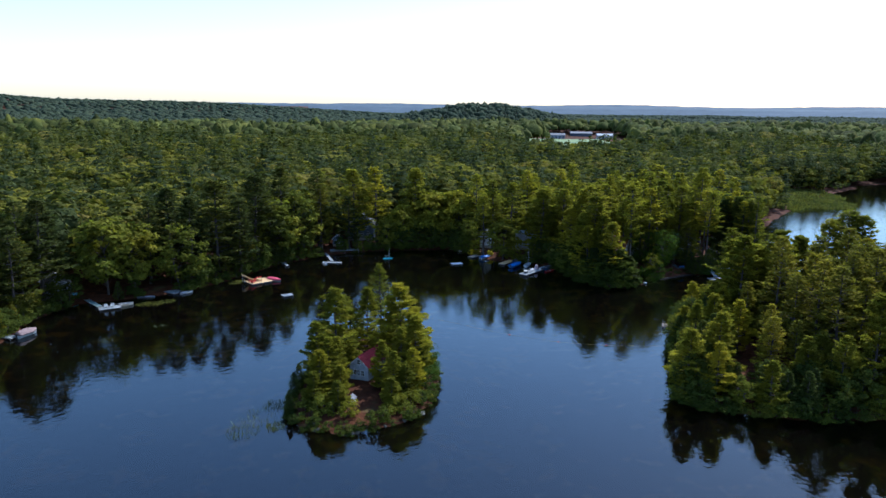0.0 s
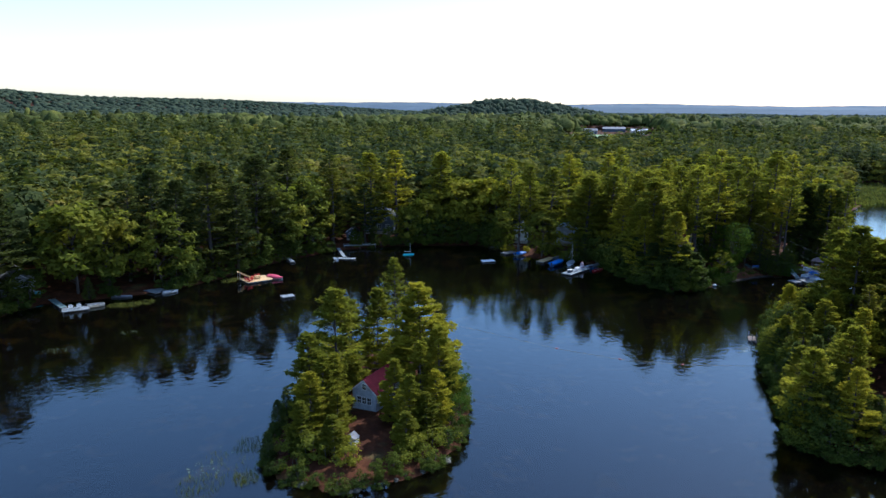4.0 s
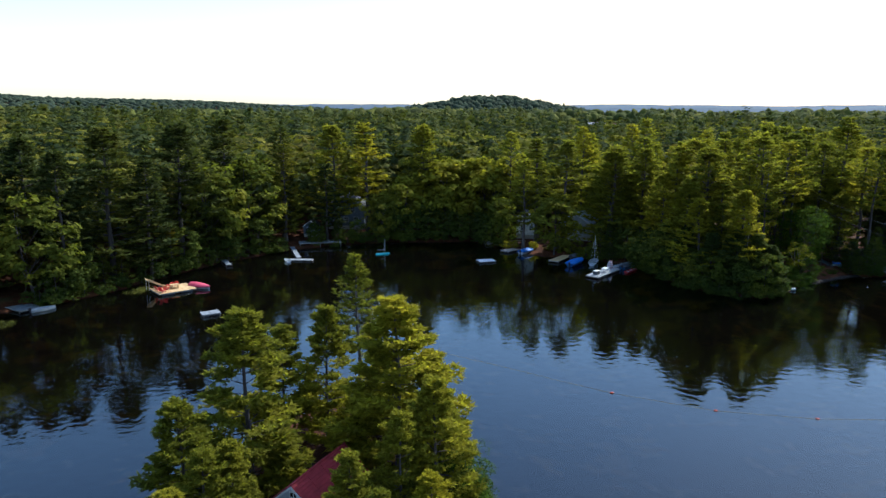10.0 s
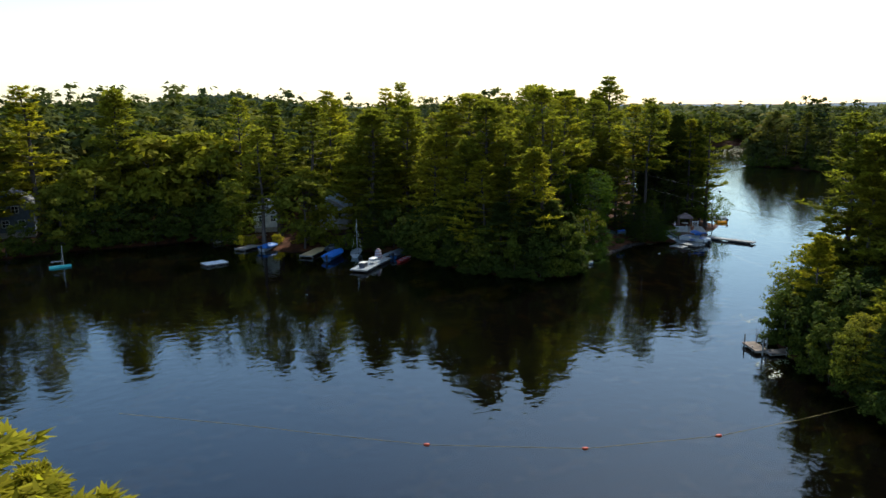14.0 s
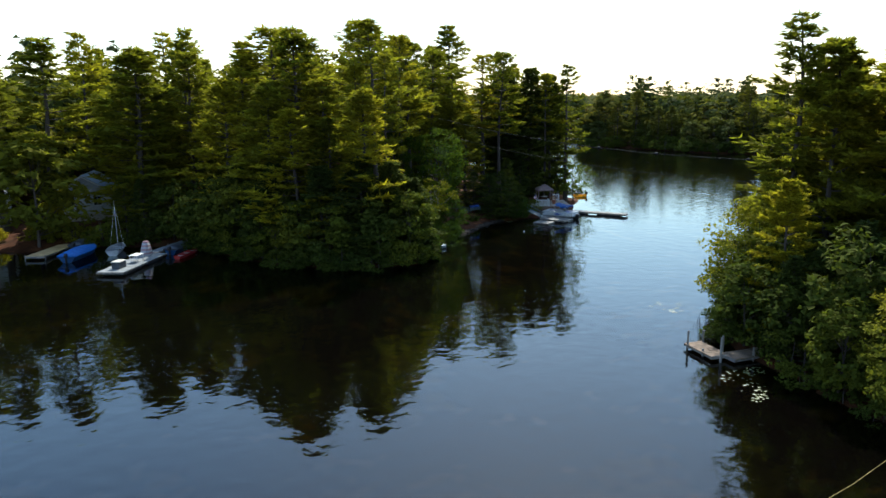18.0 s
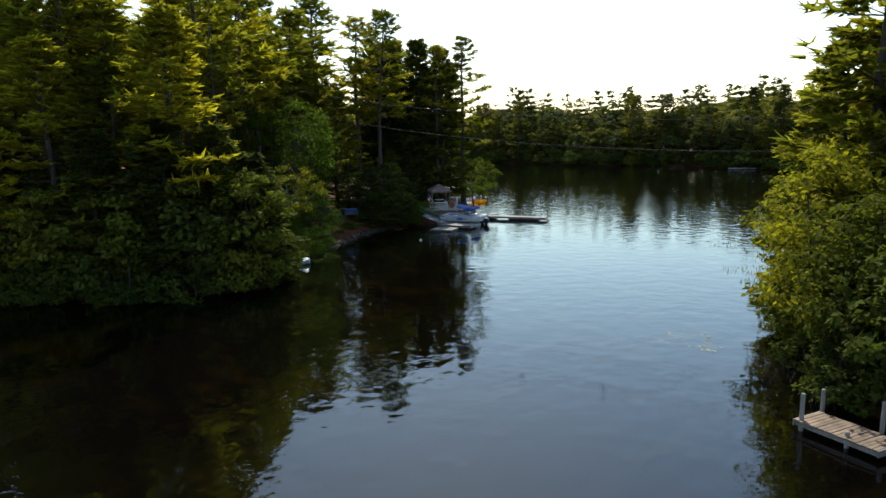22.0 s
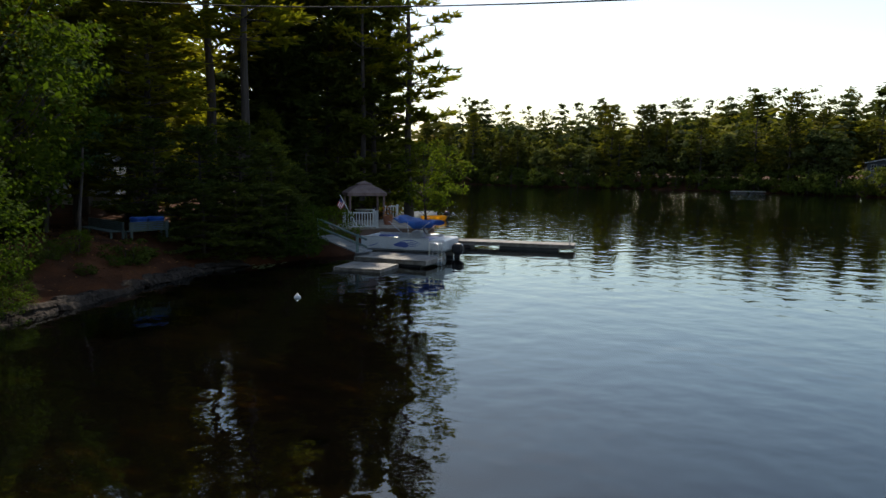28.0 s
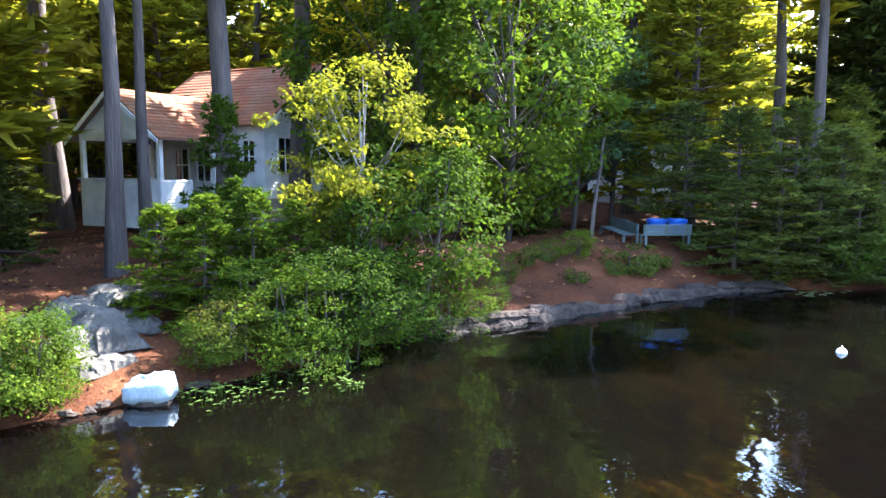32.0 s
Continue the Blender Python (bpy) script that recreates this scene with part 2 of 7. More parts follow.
# ---- small helpers ----
def mesh_from(name, verts, faces, mat):
    me = bpy.data.meshes.new(name)
    verts = np.asarray(verts, dtype=np.float32).reshape(-1, 3)
    if isinstance(faces, np.ndarray):
        k = faces.shape[1]
        me.vertices.add(len(verts))
        me.vertices.foreach_set("co", verts.ravel())
        me.loops.add(faces.size)
        me.loops.foreach_set("vertex_index", faces.astype(np.int32).ravel())
        me.polygons.add(len(faces))
        me.polygons.foreach_set("loop_start", np.arange(0, faces.size, k, dtype=np.int32))
        me.update(calc_edges=True)
    else:
        me.from_pydata(verts.tolist(), [], faces)
    if mat:
        me.materials.append(mat)
    return me


def part(name, bm, material, parent, label=""):
    """Link a bmesh, or a ready mesh, as one mesh object under a thing."""
    if isinstance(bm, bpy.types.Mesh):
        me = bm
    else:
        me = bpy.data.meshes.new(name)
        bmesh.ops.recalc_face_normals(bm, faces=bm.faces)
        bm.to_mesh(me)
        bm.free()
        me.materials.append(material)
    ob = new(name, me)
    ob.parent = parent
    return tagged(ob, label)


def smooth(me):
    me.polygons.foreach_set("use_smooth", np.ones(len(me.polygons), dtype=bool))
    return me


def base(name, x, y, z, turn=0.0, label="", category="", group="", kind=""):
    ob = new(name)
    ob.matrix_world = pose(x, y, z, 0, 0, turn)
    return tagged(ob, label, category, group, kind)


def add_box(bm, x0, x1, y0, y1, z0, z1, bevel=0.0):
    r = bmesh.ops.create_cube(bm, size=1.0, matrix=Matrix.Translation(((x0 + x1) / 2, (y0 + y1) / 2, (z0 + z1) / 2)) @ Matrix.Diagonal((x1 - x0, y1 - y0, z1 - z0, 1)))
    if bevel:
        ed = list({e for v in r["verts"] for e in v.link_edges})
        bmesh.ops.bevel(bm, geom=ed, offset=bevel, segments=1, affect="EDGES")
    return bm


def box(x0, x1, y0, y1, z0, z1, bevel=0.0):
    return add_box(bmesh.new(), x0, x1, y0, y1, z0, z1, bevel)


def add_rod(bm, a, b, r0, r1=None, sides=8):
    a, b = Vector(a), Vector(b)
    d = b - a
    m = Matrix.Translation((a + b) / 2) @ d.to_track_quat("Z", "Y").to_matrix().to_4x4()
    bmesh.ops.create_cone(bm, cap_ends=True, segments=sides, radius1=r0, radius2=r0 if r1 is None else r1, depth=d.length, matrix=m)
    return bm


def rod(a, b, r0, r1=None, sides=8):
    return add_rod(bmesh.new(), a, b, r0, r1, sides)


def loft(rings, cap=True):
    """Quads between rings of equal length."""
    bm = bmesh.new()
    vs = [[bm.verts.new(p) for p in r] for r in rings]
    k = len(rings[0])
    for a, b in zip(vs, vs[1:]):
        for i in range(k):
            bm.faces.new((a[i], a[(i + 1) % k], b[(i + 1) % k], b[i]))
    if cap:
        bm.faces.new(vs[0][::-1])
        bm.faces.new(vs[-1])
    return bm

# ---- land and water ----
MAIN = np.array([(-5200, -900), (-400, -700), (-180, -100), (-110, 60), (-67, 129), (-67, 143), (-62, 156), (-49, 160), (-38.5, 165.2), (-30, 175), (-17, 194), (-4, 205), (7, 209.5), (18, 211),
                 (36, 209.5), (41, 200), (47, 191), (56, 187), (61.5, 181), (63, 172), (64, 164), (68, 157), (74, 154.5), (79.3, 157.7), (82.3, 159.5), (85.9, 162.4), (89.3, 163.4), (93.4, 165.2),
                 (98, 166.6), (103, 165.8), (106.5, 165), (111, 165.8), (117, 168.3), (123, 170.5), (127.5, 176), (131, 190), (147, 214), (178, 250), (212, 284), (262, 330), (335, 382), (368, 374), (420, 380), (5200, 900), (5200, 5200), (-5200, 5200)], float)
EAST = np.array([(5200, 700), (600, 470), (470, 370), (390, 345), (320, 300), (262, 272), (255, 267), (256, 245), (246, 215), (250, 192), (242, 168), (231, 147), (223, 130), (216, 95), (225, 20), (300, -200), (500, -900), (5200, -900)], float)
ISLE = np.array([(-8.5, 85), (-5, 82), (0, 80), (5, 81.5), (10, 84), (13.4, 89), (15.8, 97), (16.6, 104), (15.4, 113), (12, 121), (6, 124), (0, 120), (-4.5, 111), (-8, 100), (-9.5, 91)], float)
POINT = np.array([(56, 81), (53.5, 86), (57, 93), (64, 108), (69, 118), (73, 123.5), (84, 127), (97, 127.8), (110, 127), (122, 124), (134, 113), (142, 95), (136, 80), (112, 73), (90, 73.5), (71, 75)], float)
LANDS = (MAIN, EAST, ISLE, POINT)


def shore_distance(x, y):
    """Metres to the nearest shoreline, positive on land."""
    x, y = np.atleast_1d(np.asarray(x, float)), np.atleast_1d(np.asarray(y, float))
    best, inside = np.full(x.shape, 1e9), np.zeros(x.shape, bool)
    for poly in LANDS:
        here = np.zeros(x.shape, bool)
        for (ax, ay), (bx, by) in zip(poly, np.roll(poly, -1, axis=0)):
            dx, dy = bx - ax, by - ay
            u = np.clip(((x - ax) * dx + (y - ay) * dy) / (dx * dx + dy * dy), 0, 1)
            best = np.minimum(best, np.hypot(x - ax - u * dx, y - ay - u * dy))
            if ay != by:
                here ^= ((ay > y) != (by > y)) & (x < ax + (y - ay) * dx / dy)
        inside |= here
    return np.where(inside, best, -best)


def ease(v):
    v = np.clip(v, 0, 1)
    return v * v * (3 - 2 * v)


def wavy(x, y, s, seed=0.0):
    return (np.sin(x * s + 1.3 * np.sin(y * s * 0.7 + seed)) + np.sin(y * s * 1.1 + 1.7 * np.sin(x * s * 0.6 + 2 + seed)) + np.sin((x + y) * s * 0.55 + seed * 2.1)) / 3


def land_height(x, y, sd=None):
    x, y = np.atleast_1d(np.asarray(x, float)), np.atleast_1d(np.asarray(y, float))
    sd = shore_distance(x, y) if sd is None else sd
    sd = sd + 0.35 * wavy(x, y, 0.9) * np.clip(1 - np.abs(sd) / 6, 0, 1)
    up = 0.30 * ease(sd / 0.5) + 0.85 * ease((sd - 0.4) / 5.0) + 1.1 * ease((sd - 6) / 30) + 3.5 * ease((sd - 40) / 250)
    up += 0.10 * wavy(x, y, 1.9, 1) * ease(sd / 2) + 0.5 * wavy(x, y, 0.09, 2) * ease(sd / 30)
    knoll = np.exp(-(((x - 92) / 13) ** 2 + ((y - 168) / 10) ** 2) ** 2)
    up += knoll * (0.15 * ease(sd / 0.4) + 0.75 * ease((sd - 0.4) / 2.6) - 0.62 * ease((sd - 0.4) / 6.0))
    r = np.hypot(x, y)
    up += 3.0 * wavy(x, y, 0.011, 3) * ease((sd - 80) / 300)
    up += 34 * np.exp(-(((x - 262) / 150) ** 2 + ((y - 1210) / 170) ** 2))
    up += 78 * np.exp(-(((x + 1250) / 560) ** 2 + ((y - 1900) / 420) ** 2))
    up += 34 * np.exp(-(((x + 420) / 420) ** 2 + ((y - 2300) / 380) ** 2))
    up += (26 + 5 * wavy(x, y, 0.0018, 4)) * ease((r - 3300) / 900)
    down = -0.22 - 0.20 * np.clip(-sd, 0, 13) - 0.12 * wavy(x, y, 0.8, 5)
    return np.where(sd > 0, up, np.minimum(down, -0.12 * np.clip(-sd / 0.4, 0, 1)))


def ground_z(x, y):
    return float(land_height(x, y)[0])


def steps(*runs):
    """Axis values: (start, stop, step) runs, joined."""
    return np.unique(np.concatenate([np.arange(a, b, s) for a, b, s in runs]))


gx = steps((-5000, -1000, 250), (-1000, -200, 40), (-200, -72, 6), (-72, 60, 1.6), (60, 124, 0.7), (124, 300, 4), (300, 1000, 35), (1000, 5001, 250))
gy = steps((-900, -100, 60), (-100, 70, 8), (70, 150, 1.6), (150, 182, 0.7), (182, 220, 1.6), (220, 420, 6), (420, 1600, 40), (1600, 5001, 140))
GX, GY = np.meshgrid(gx, gy)
GZ = land_height(GX.ravel(), GY.ravel())
nx, ny = len(gx), len(gy)
idx = np.arange(nx * ny).reshape(ny, nx)
quads = np.stack([idx[:-1, :-1], idx[:-1, 1:], idx[1:, 1:], idx[1:, :-1]], -1).reshape(-1, 4)
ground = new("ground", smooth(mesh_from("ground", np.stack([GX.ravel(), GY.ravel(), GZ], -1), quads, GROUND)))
tagged(ground, "needle-strewn forest floor sloping into the brown lake bed", "ground", kind="structure")
water = new("water", mesh_from("water", [(-420, -880, 0), (900, -880, 0), (900, 700, 0), (-420, 700, 0)], np.array([[0, 1, 2, 3]]), WATER))
tagged(water, "calm dark lake water with faint ripples", "water", kind="structure")

# ---- trees ----
def tube(points, radii, sides=6):
    """Verts and quads of a tube along points."""
    pts = np.asarray(points, float)
    n = len(pts)
    ang = np.linspace(0, 2 * np.pi, sides, endpoint=False)
    d = np.gradient(pts, axis=0)
    d /= np.linalg.norm(d, axis=1)[:, None] + 1e-9
    side = np.cross(d, (0.31, 0.17, 0.93) if abs(d[0][2]) < 0.9 else (1, 0, 0))
    side /= np.linalg.norm(side, axis=1)[:, None] + 1e-9
    up = np.cross(d, side)
    v = pts[:, None] + np.asarray(radii)[:, None, None] * (np.cos(ang)[None, :, None] * side[:, None] + np.sin(ang)[None, :, None] * up[:, None])
    i = np.arange(n * sides).reshape(n, sides)
    f = np.stack([i[:-1], np.roll(i[:-1], -1, 1), np.roll(i[1:], -1, 1), i[1:]], -1).reshape(-1, 4)
    return v.reshape(-1, 3), f


class Wood:
    """Gathers tubes into one mesh."""

    def __init__(self):
        self.v, self.f, self.n = [], [], 0

    def add(self, points, radii, sides=5):
        v, f = tube(points, radii, sides)
        self.v.append(v)
        self.f.append(f + self.n)
        self.n += len(v)

    def mesh(self, name, mat):
        return smooth(mesh_from(name, np.concatenate(self.v), np.concatenate(self.f), mat))


def unit(v):
    return v / (np.linalg.norm(v, axis=-1, keepdims=True) + 1e-9)


def sprays(rng, centres, outward, size, width, count, lift=0.25, spread=0.9, rise=0.55):
    """Pointed needle sprays, count round each centre, as single triangles."""
    n = len(centres)
    c = np.repeat(centres, count, 0)
    o = np.repeat(outward, count, 0)
    d = unit(o + spread * rng.normal(size=(n * count, 3)) * (1, 1, rise) + (0, 0, lift))
    s = unit(np.cross(d, rng.normal(size=(n * count, 3)) * 0.5 + (0, 0, 1.0)))
    ln = np.repeat(np.broadcast_to(size, (n,)), count)[:, None] * rng.uniform(0.6, 1.25, (n * count, 1))
    w = width / np.max(size) * np.repeat(np.broadcast_to(size, (n,)), count)[:, None] * rng.uniform(0.7, 1.3, (n * count, 1))
    v = np.stack([c - s * w * 0.5 + d * ln * 0.12, c + s * w * 0.5 + d * ln * 0.12, c + d * ln], 1).reshape(-1, 3)
    return v, np.arange(len(v)).reshape(-1, 3)


def blades(rng, centres, normals, size, tilt=0.6, simple=False):
    """Kite-shaped leaves at the centres, or plain three-cornered ones."""
    n = len(centres)
    nm = unit(normals + tilt * rng.normal(size=(n, 3)))
    a = unit(np.cross(nm, rng.normal(size=(n, 3))))
    b = np.cross(nm, a)
    s = size * rng.uniform(0.6, 1.3, (n, 1))
    if simple:
        v = np.stack([centres - a * s - b * s * 0.5, centres - a * s * 0.4 + b * s * 0.75, centres + a * s * 1.1 - b * s * 0.1], 1).reshape(-1, 3)
        return v, np.arange(len(v)).reshape(-1, 3)
    v = np.stack([centres - a * s, centres - b * s * 0.55 + a * s * 0.15, centres + a * s * 0.95, centres + b * s * 0.55 + a * s * 0.15], 1).reshape(-1, 3)
    return v, np.arange(len(v)).reshape(-1, 4)


def pine_meshes(seed, H, R, bare, spacing, tufts, size, width, count, needles=None, ragged=0.35, droop=0.0, flat=0.0, joints=4):
    """A white pine: a tapered trunk with whorls of level boughs that end in needle tufts."""
    rng = np.random.default_rng(seed)
    wood = Wood()
    zs = np.linspace(0, H, 9)
    lean = rng.normal(0, 0.012 * H, 2)
    px = lean[0] * (zs / H) ** 2 + 0.004 * H * np.sin(zs * 0.5 + seed)
    py = lean[1] * (zs / H) ** 2 + 0.004 * H * np.cos(zs * 0.43 + seed)
    r0 = 0.0115 * H + 0.04
    rad = r0 * (1 - zs / H) ** 0.8 + 0.02
    rad[0] *= 1.35
    wood.add(np.stack([px, py, zs], -1), rad, 8)
    cs, os_, sz = [], [], []
    z, turn = H * bare, rng.uniform(0, 6)
    while z < H * 0.985:
        u = (z / H - bare) / (1 - bare)
        prof = (0.62 + 0.38 * min(1, u / 0.22)) * (1 - u) ** 0.72 + 0.05
        n = int(rng.integers(4, 7))
        turn += 0.9
        for k in range(n):
            if rng.random() < ragged * 0.45 and u < 0.75:
                continue
            a = turn + 2 * np.pi * k / n + rng.normal(0, 0.25)
            L = max(0.35, R * prof * rng.uniform(1 - ragged, 1 + ragged * 0.6))
            way = np.array([math.cos(a), math.sin(a), 0.0])
            rise = (0.02 + 0.62 * u ** 2 - droop) + rng.normal(0, 0.08)
            x0, y0 = np.interp(z, zs, px), np.interp(z, zs, py)
            t = np.linspace(0, 1, joints)
            line = np.stack([x0 + way[0] * L * t, y0 + way[1] * L * t, z + L * (rise * t + (0.16 - flat) * t ** 2.2)], -1)
            wood.add(line, np.linspace(0.012 * L + 0.018, 0.008, joints), 3)
            m = max(5, int(tufts * (0.35 + L / R)))
            s = rng.uniform(0.28, 1.0, m) ** 0.75
            side = np.array([-way[1], way[0], 0.0])
            off = rng.normal(0, 0.22, (m, 1)) * L * (1.15 - 0.55 * s[:, None])
            c = np.stack([np.interp(s, t, line[:, i]) for i in range(3)], -1) + side * off + (0, 0, 0.05) + rng.normal(0, 1, (m, 3)) * (0.08, 0.08, 0.05)
            cs.append(c)
            sz.append(np.full(m, size * (1.08 - 0.34 * u)))
            os_.append(np.tile(way, (m, 1)) + side * np.sign(off) * 0.5)
        z += spacing * rng.uniform(0.7, 1.35) * (1.0 - 0.58 * u)
    cs.append(np.array([[px[-1], py[-1], H * f] for f in (0.94, 0.955, 0.97, 0.985)]))
    os_.append(np.tile((0.0, 0.0, 0.8), (4, 1)))
    sz.append(np.full(4, size * 0.5))
    v, f = sprays(rng, np.concatenate(cs), np.concatenate(os_), np.concatenate(sz), width, count, 0.16, 0.9, 0.36)
    return wood.mesh("trunk", BARK), mesh_from("crown", v, f, needles or PINE)


def broadleaf_meshes(seed, H, R, bare, clumps, per, size, leaves=None, clump=1.0, stems=1, squash=1.0, wood_mat=None, simple=False):
    """A broadleaf tree: trunk, forking limbs and a crown of many leaf clumps."""
    rng = np.random.default_rng(seed)
    wood = Wood()
    cz = H * (bare + (1 - bare) * 0.5)
    ch = H * (1 - bare) * 0.5
    cen = []
    while len(cen) < clumps:
        p = rng.normal(size=3)
        p = p / np.linalg.norm(p) * rng.uniform(0.45, 1.0) ** 0.5
        wob = 1 + 0.28 * math.sin(3 * math.atan2(p[1], p[0]) + seed) * (1 - abs(p[2])) + rng.normal(0, 0.08)
        cen.append((p[0] * R * wob, p[1] * R * wob, cz + p[2] * ch * squash))
    cen = np.array(cen)
    for s in range(stems):
        a = s * 2 * math.pi / max(1, stems) + seed
        foot = np.array([math.cos(a), math.sin(a), 0]) * (0.0 if stems == 1 else 0.25 * R)
        top = np.array([0.25 * R * math.cos(a) * (stems > 1) + rng.normal(0, 0.05 * H), 0.25 * R * math.sin(a) * (stems > 1) + rng.normal(0, 0.05 * H), H * 0.85])
        t = np.linspace(0, 1, 7)[:, None]
        line = foot + (top - foot) * t + np.array([math.sin(seed), math.cos(seed), 0]) * 0.03 * H * np.sin(t * 3.0)
        r0 = (0.011 * H + 0.03) / (stems ** 0.5)
        wood.add(line, r0 * (1 - 0.9 * t[:, 0]) + 0.01, 7)
        for c in cen[s::stems][: max(7, clumps // (4 * stems))]:
            k = np.clip((c[2] - H * 0.12) / (H * 0.95), 0.15, 0.8)
            st = foot + (top - foot) * k * 0.8
            mid = st * 0.45 + c * 0.55 + (0, 0, -0.05 * H * rng.random())
            wood.add(np.array([st, mid, c]), (r0 * 0.35, r0 * 0.18, 0.012), 4)
    pts, nrm = [], []
    for c in cen:
        d = rng.normal(size=(per, 3))
        d = unit(d) * rng.uniform(0.3, 1.0, (per, 1)) ** 0.6 * (1.0, 1.0, 0.55)
        pts.append(c + d * clump * rng.uniform(0.7, 1.3))
        nrm.append(d * 0.6 + (0, 0, 0.8) + unit(c - (0, 0, cz)) * 0.4)
    v, f = blades(rng, np.concatenate(pts), np.concatenate(nrm), size, simple=simple)
    return wood.mesh("trunk", wood_mat or BARK), mesh_from("crown", v, f, leaves or LEAF)


def plant(name, meshes, x, y, label, category, group="", turn=0.0, scale=1.0, sink=0.12, z=None, tall=1.0):
    ob = base(name, x, y, (ground_z(x, y) if z is None else z) - sink, turn, label, category, group)
    ob.scale = (scale, scale, scale * tall)
    for nm, me in zip(("trunk", "crown"), meshes):
        part(nm, me, None, ob)
    return ob


# Tall near pines, simpler pines for the shore rows, hemlocks and broadleaf trees.
PINES = [pine_meshes(10 + i, 22, 5.2, 0.06 + 0.04 * i, 1.15, 20, 0.84, 0.34, 5, ragged=0.36, joints=3) for i in range(4)]
GAUNT = [pine_meshes(20 + i, 24, 4.0, 0.30 + 0.05 * i, 1.3, 19, 0.78, 0.31, 5, ragged=0.6, joints=3) for i in range(3)]
TALL = [pine_meshes(25 + i, 24, 4.6, 0.44 + 0.04 * i, 1.25, 16, 0.84, 0.33, 5, ragged=0.42, joints=3) for i in range(3)]
ROW_PINES = [pine_meshes(30 + i, 22, 5.0, 0.05 + 0.05 * i, 1.4, 13, 1.0, 0.52, 3, ROW_PINE, ragged=0.34, joints=2) for i in range(5)]
ISLE_PINES = [pine_meshes(35 + i, 14, 4.4, 0.05 + 0.04 * (i % 2), 1.0, 58, 0.52, 0.24, 7, ragged=0.4, flat=0.06, joints=3) for i in range(4)]
HEMLOCKS = [pine_meshes(40 + i, 9, 2.8, 0.03, 0.46, 15, 0.46, 0.20, 5, HEMLOCK, 0.25, 0.14, 0.1, joints=2) for i in range(2)]
SHORE_HEMLOCKS = [pine_meshes(46 + i, 9, 2.8, 0.03, 0.62, 12, 0.56, 0.29, 4, HEMLOCK, 0.25, 0.14, 0.1, joints=2) for i in range(2)]
BROADS = [broadleaf_meshes(50 + i, 15 + 1.5 * i, 4.6 + 0.3 * i, 0.10, 70, 28, 0.50, clump=1.5, simple=True) for i in range(4)]
FAR_ROW = [pine_meshes(130 + i, 22, 5.0, 0.05 + 0.12 * i, 1.3, 14, 1.05, 0.55, 3, FAR_PINE, ragged=0.5, joints=2) for i in range(3)]
FAR_BROADS = [broadleaf_meshes(134 + i, 16, 4.9, 0.04, 70, 28, 0.50, FAR_DARK_LEAF, clump=1.5, simple=True) for i in range(3)]
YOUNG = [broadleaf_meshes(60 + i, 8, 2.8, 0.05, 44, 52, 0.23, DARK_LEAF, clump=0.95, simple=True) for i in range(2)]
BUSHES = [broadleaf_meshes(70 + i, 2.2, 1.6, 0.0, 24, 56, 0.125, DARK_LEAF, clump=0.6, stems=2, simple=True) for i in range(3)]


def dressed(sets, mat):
    """The same trees in a foliage colour darkened or brightened for shade or light."""
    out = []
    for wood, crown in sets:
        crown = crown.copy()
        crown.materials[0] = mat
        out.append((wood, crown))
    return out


# Pines and maples with the west bank's shade put into their leaf colour.
DARK_PINES, DARK_ROW, DARK_BROADS = dressed(PINES, ROW_SHADED), dressed(ROW_PINES, ROW_SHADED), dressed(BROADS, DARK_LEAF)
# Row pines in the brighter PINE, standing for more light on them.
LIGHT_ROW = dressed(ROW_PINES, PINE)
RUSTY = broadleaf_meshes(99, 10, 2.6, 0.25, 50, 30, 0.30, RUST_LEAF, clump=1.1, simple=True)
GOLDS = [broadleaf_meshes(80, 13, 4.0, 0.12, 70, 32, 0.42, YELLOW_LEAF, 1.35, simple=True)]

PINE_L = "tall white pine with level boughs on the lake shore"
BROAD_L = "leafy broadleaf tree with a rounded green crown"
taken = []
rng = np.random.default_rng(7)

# Clear ground for houses: centre, half size.
CLEAR = [(80, 180, 7.5, 8), (96.5, 169.5, 3.2, 3), (111, 169.5, 6, 4.5), (90, 188, 4, 4), (107, 193, 4, 4.5), (-0.5, 214, 3.5, 4.5), (8.5, 225, 6.5, 6), (18.5, 222, 4.5, 5), (59, 204.5, 5, 6), (48, 208, 4, 4.5), (3.6, 99, 4, 5), (300, 790, 62, 110), (330, 890, 45, 40), (243, 142, 8, 8), (-67, 160, 6, 6), (252, 425, 14, 18), (228, 312, 34, 26), (55.5, 192.5, 2.6, 7)]


def is_clear(x, y):
    return any(abs(x - a) < c and abs(y - b) < d for a, b, c, d in CLEAR)


def tree_at(x, y, meshes, H0, H, name, label, cat, group, wide=1.0, room=3.3):
    s = H / H0 * (0.95 if 58 < x < 130 and 150 < y < 190 else 1.0)
    ob = plant(name, meshes, x, y, label, cat, group, rng.uniform(0, 360))
    ob.scale = (s * wide, s * wide, s)
    taken.append((x, y, room))
    return ob


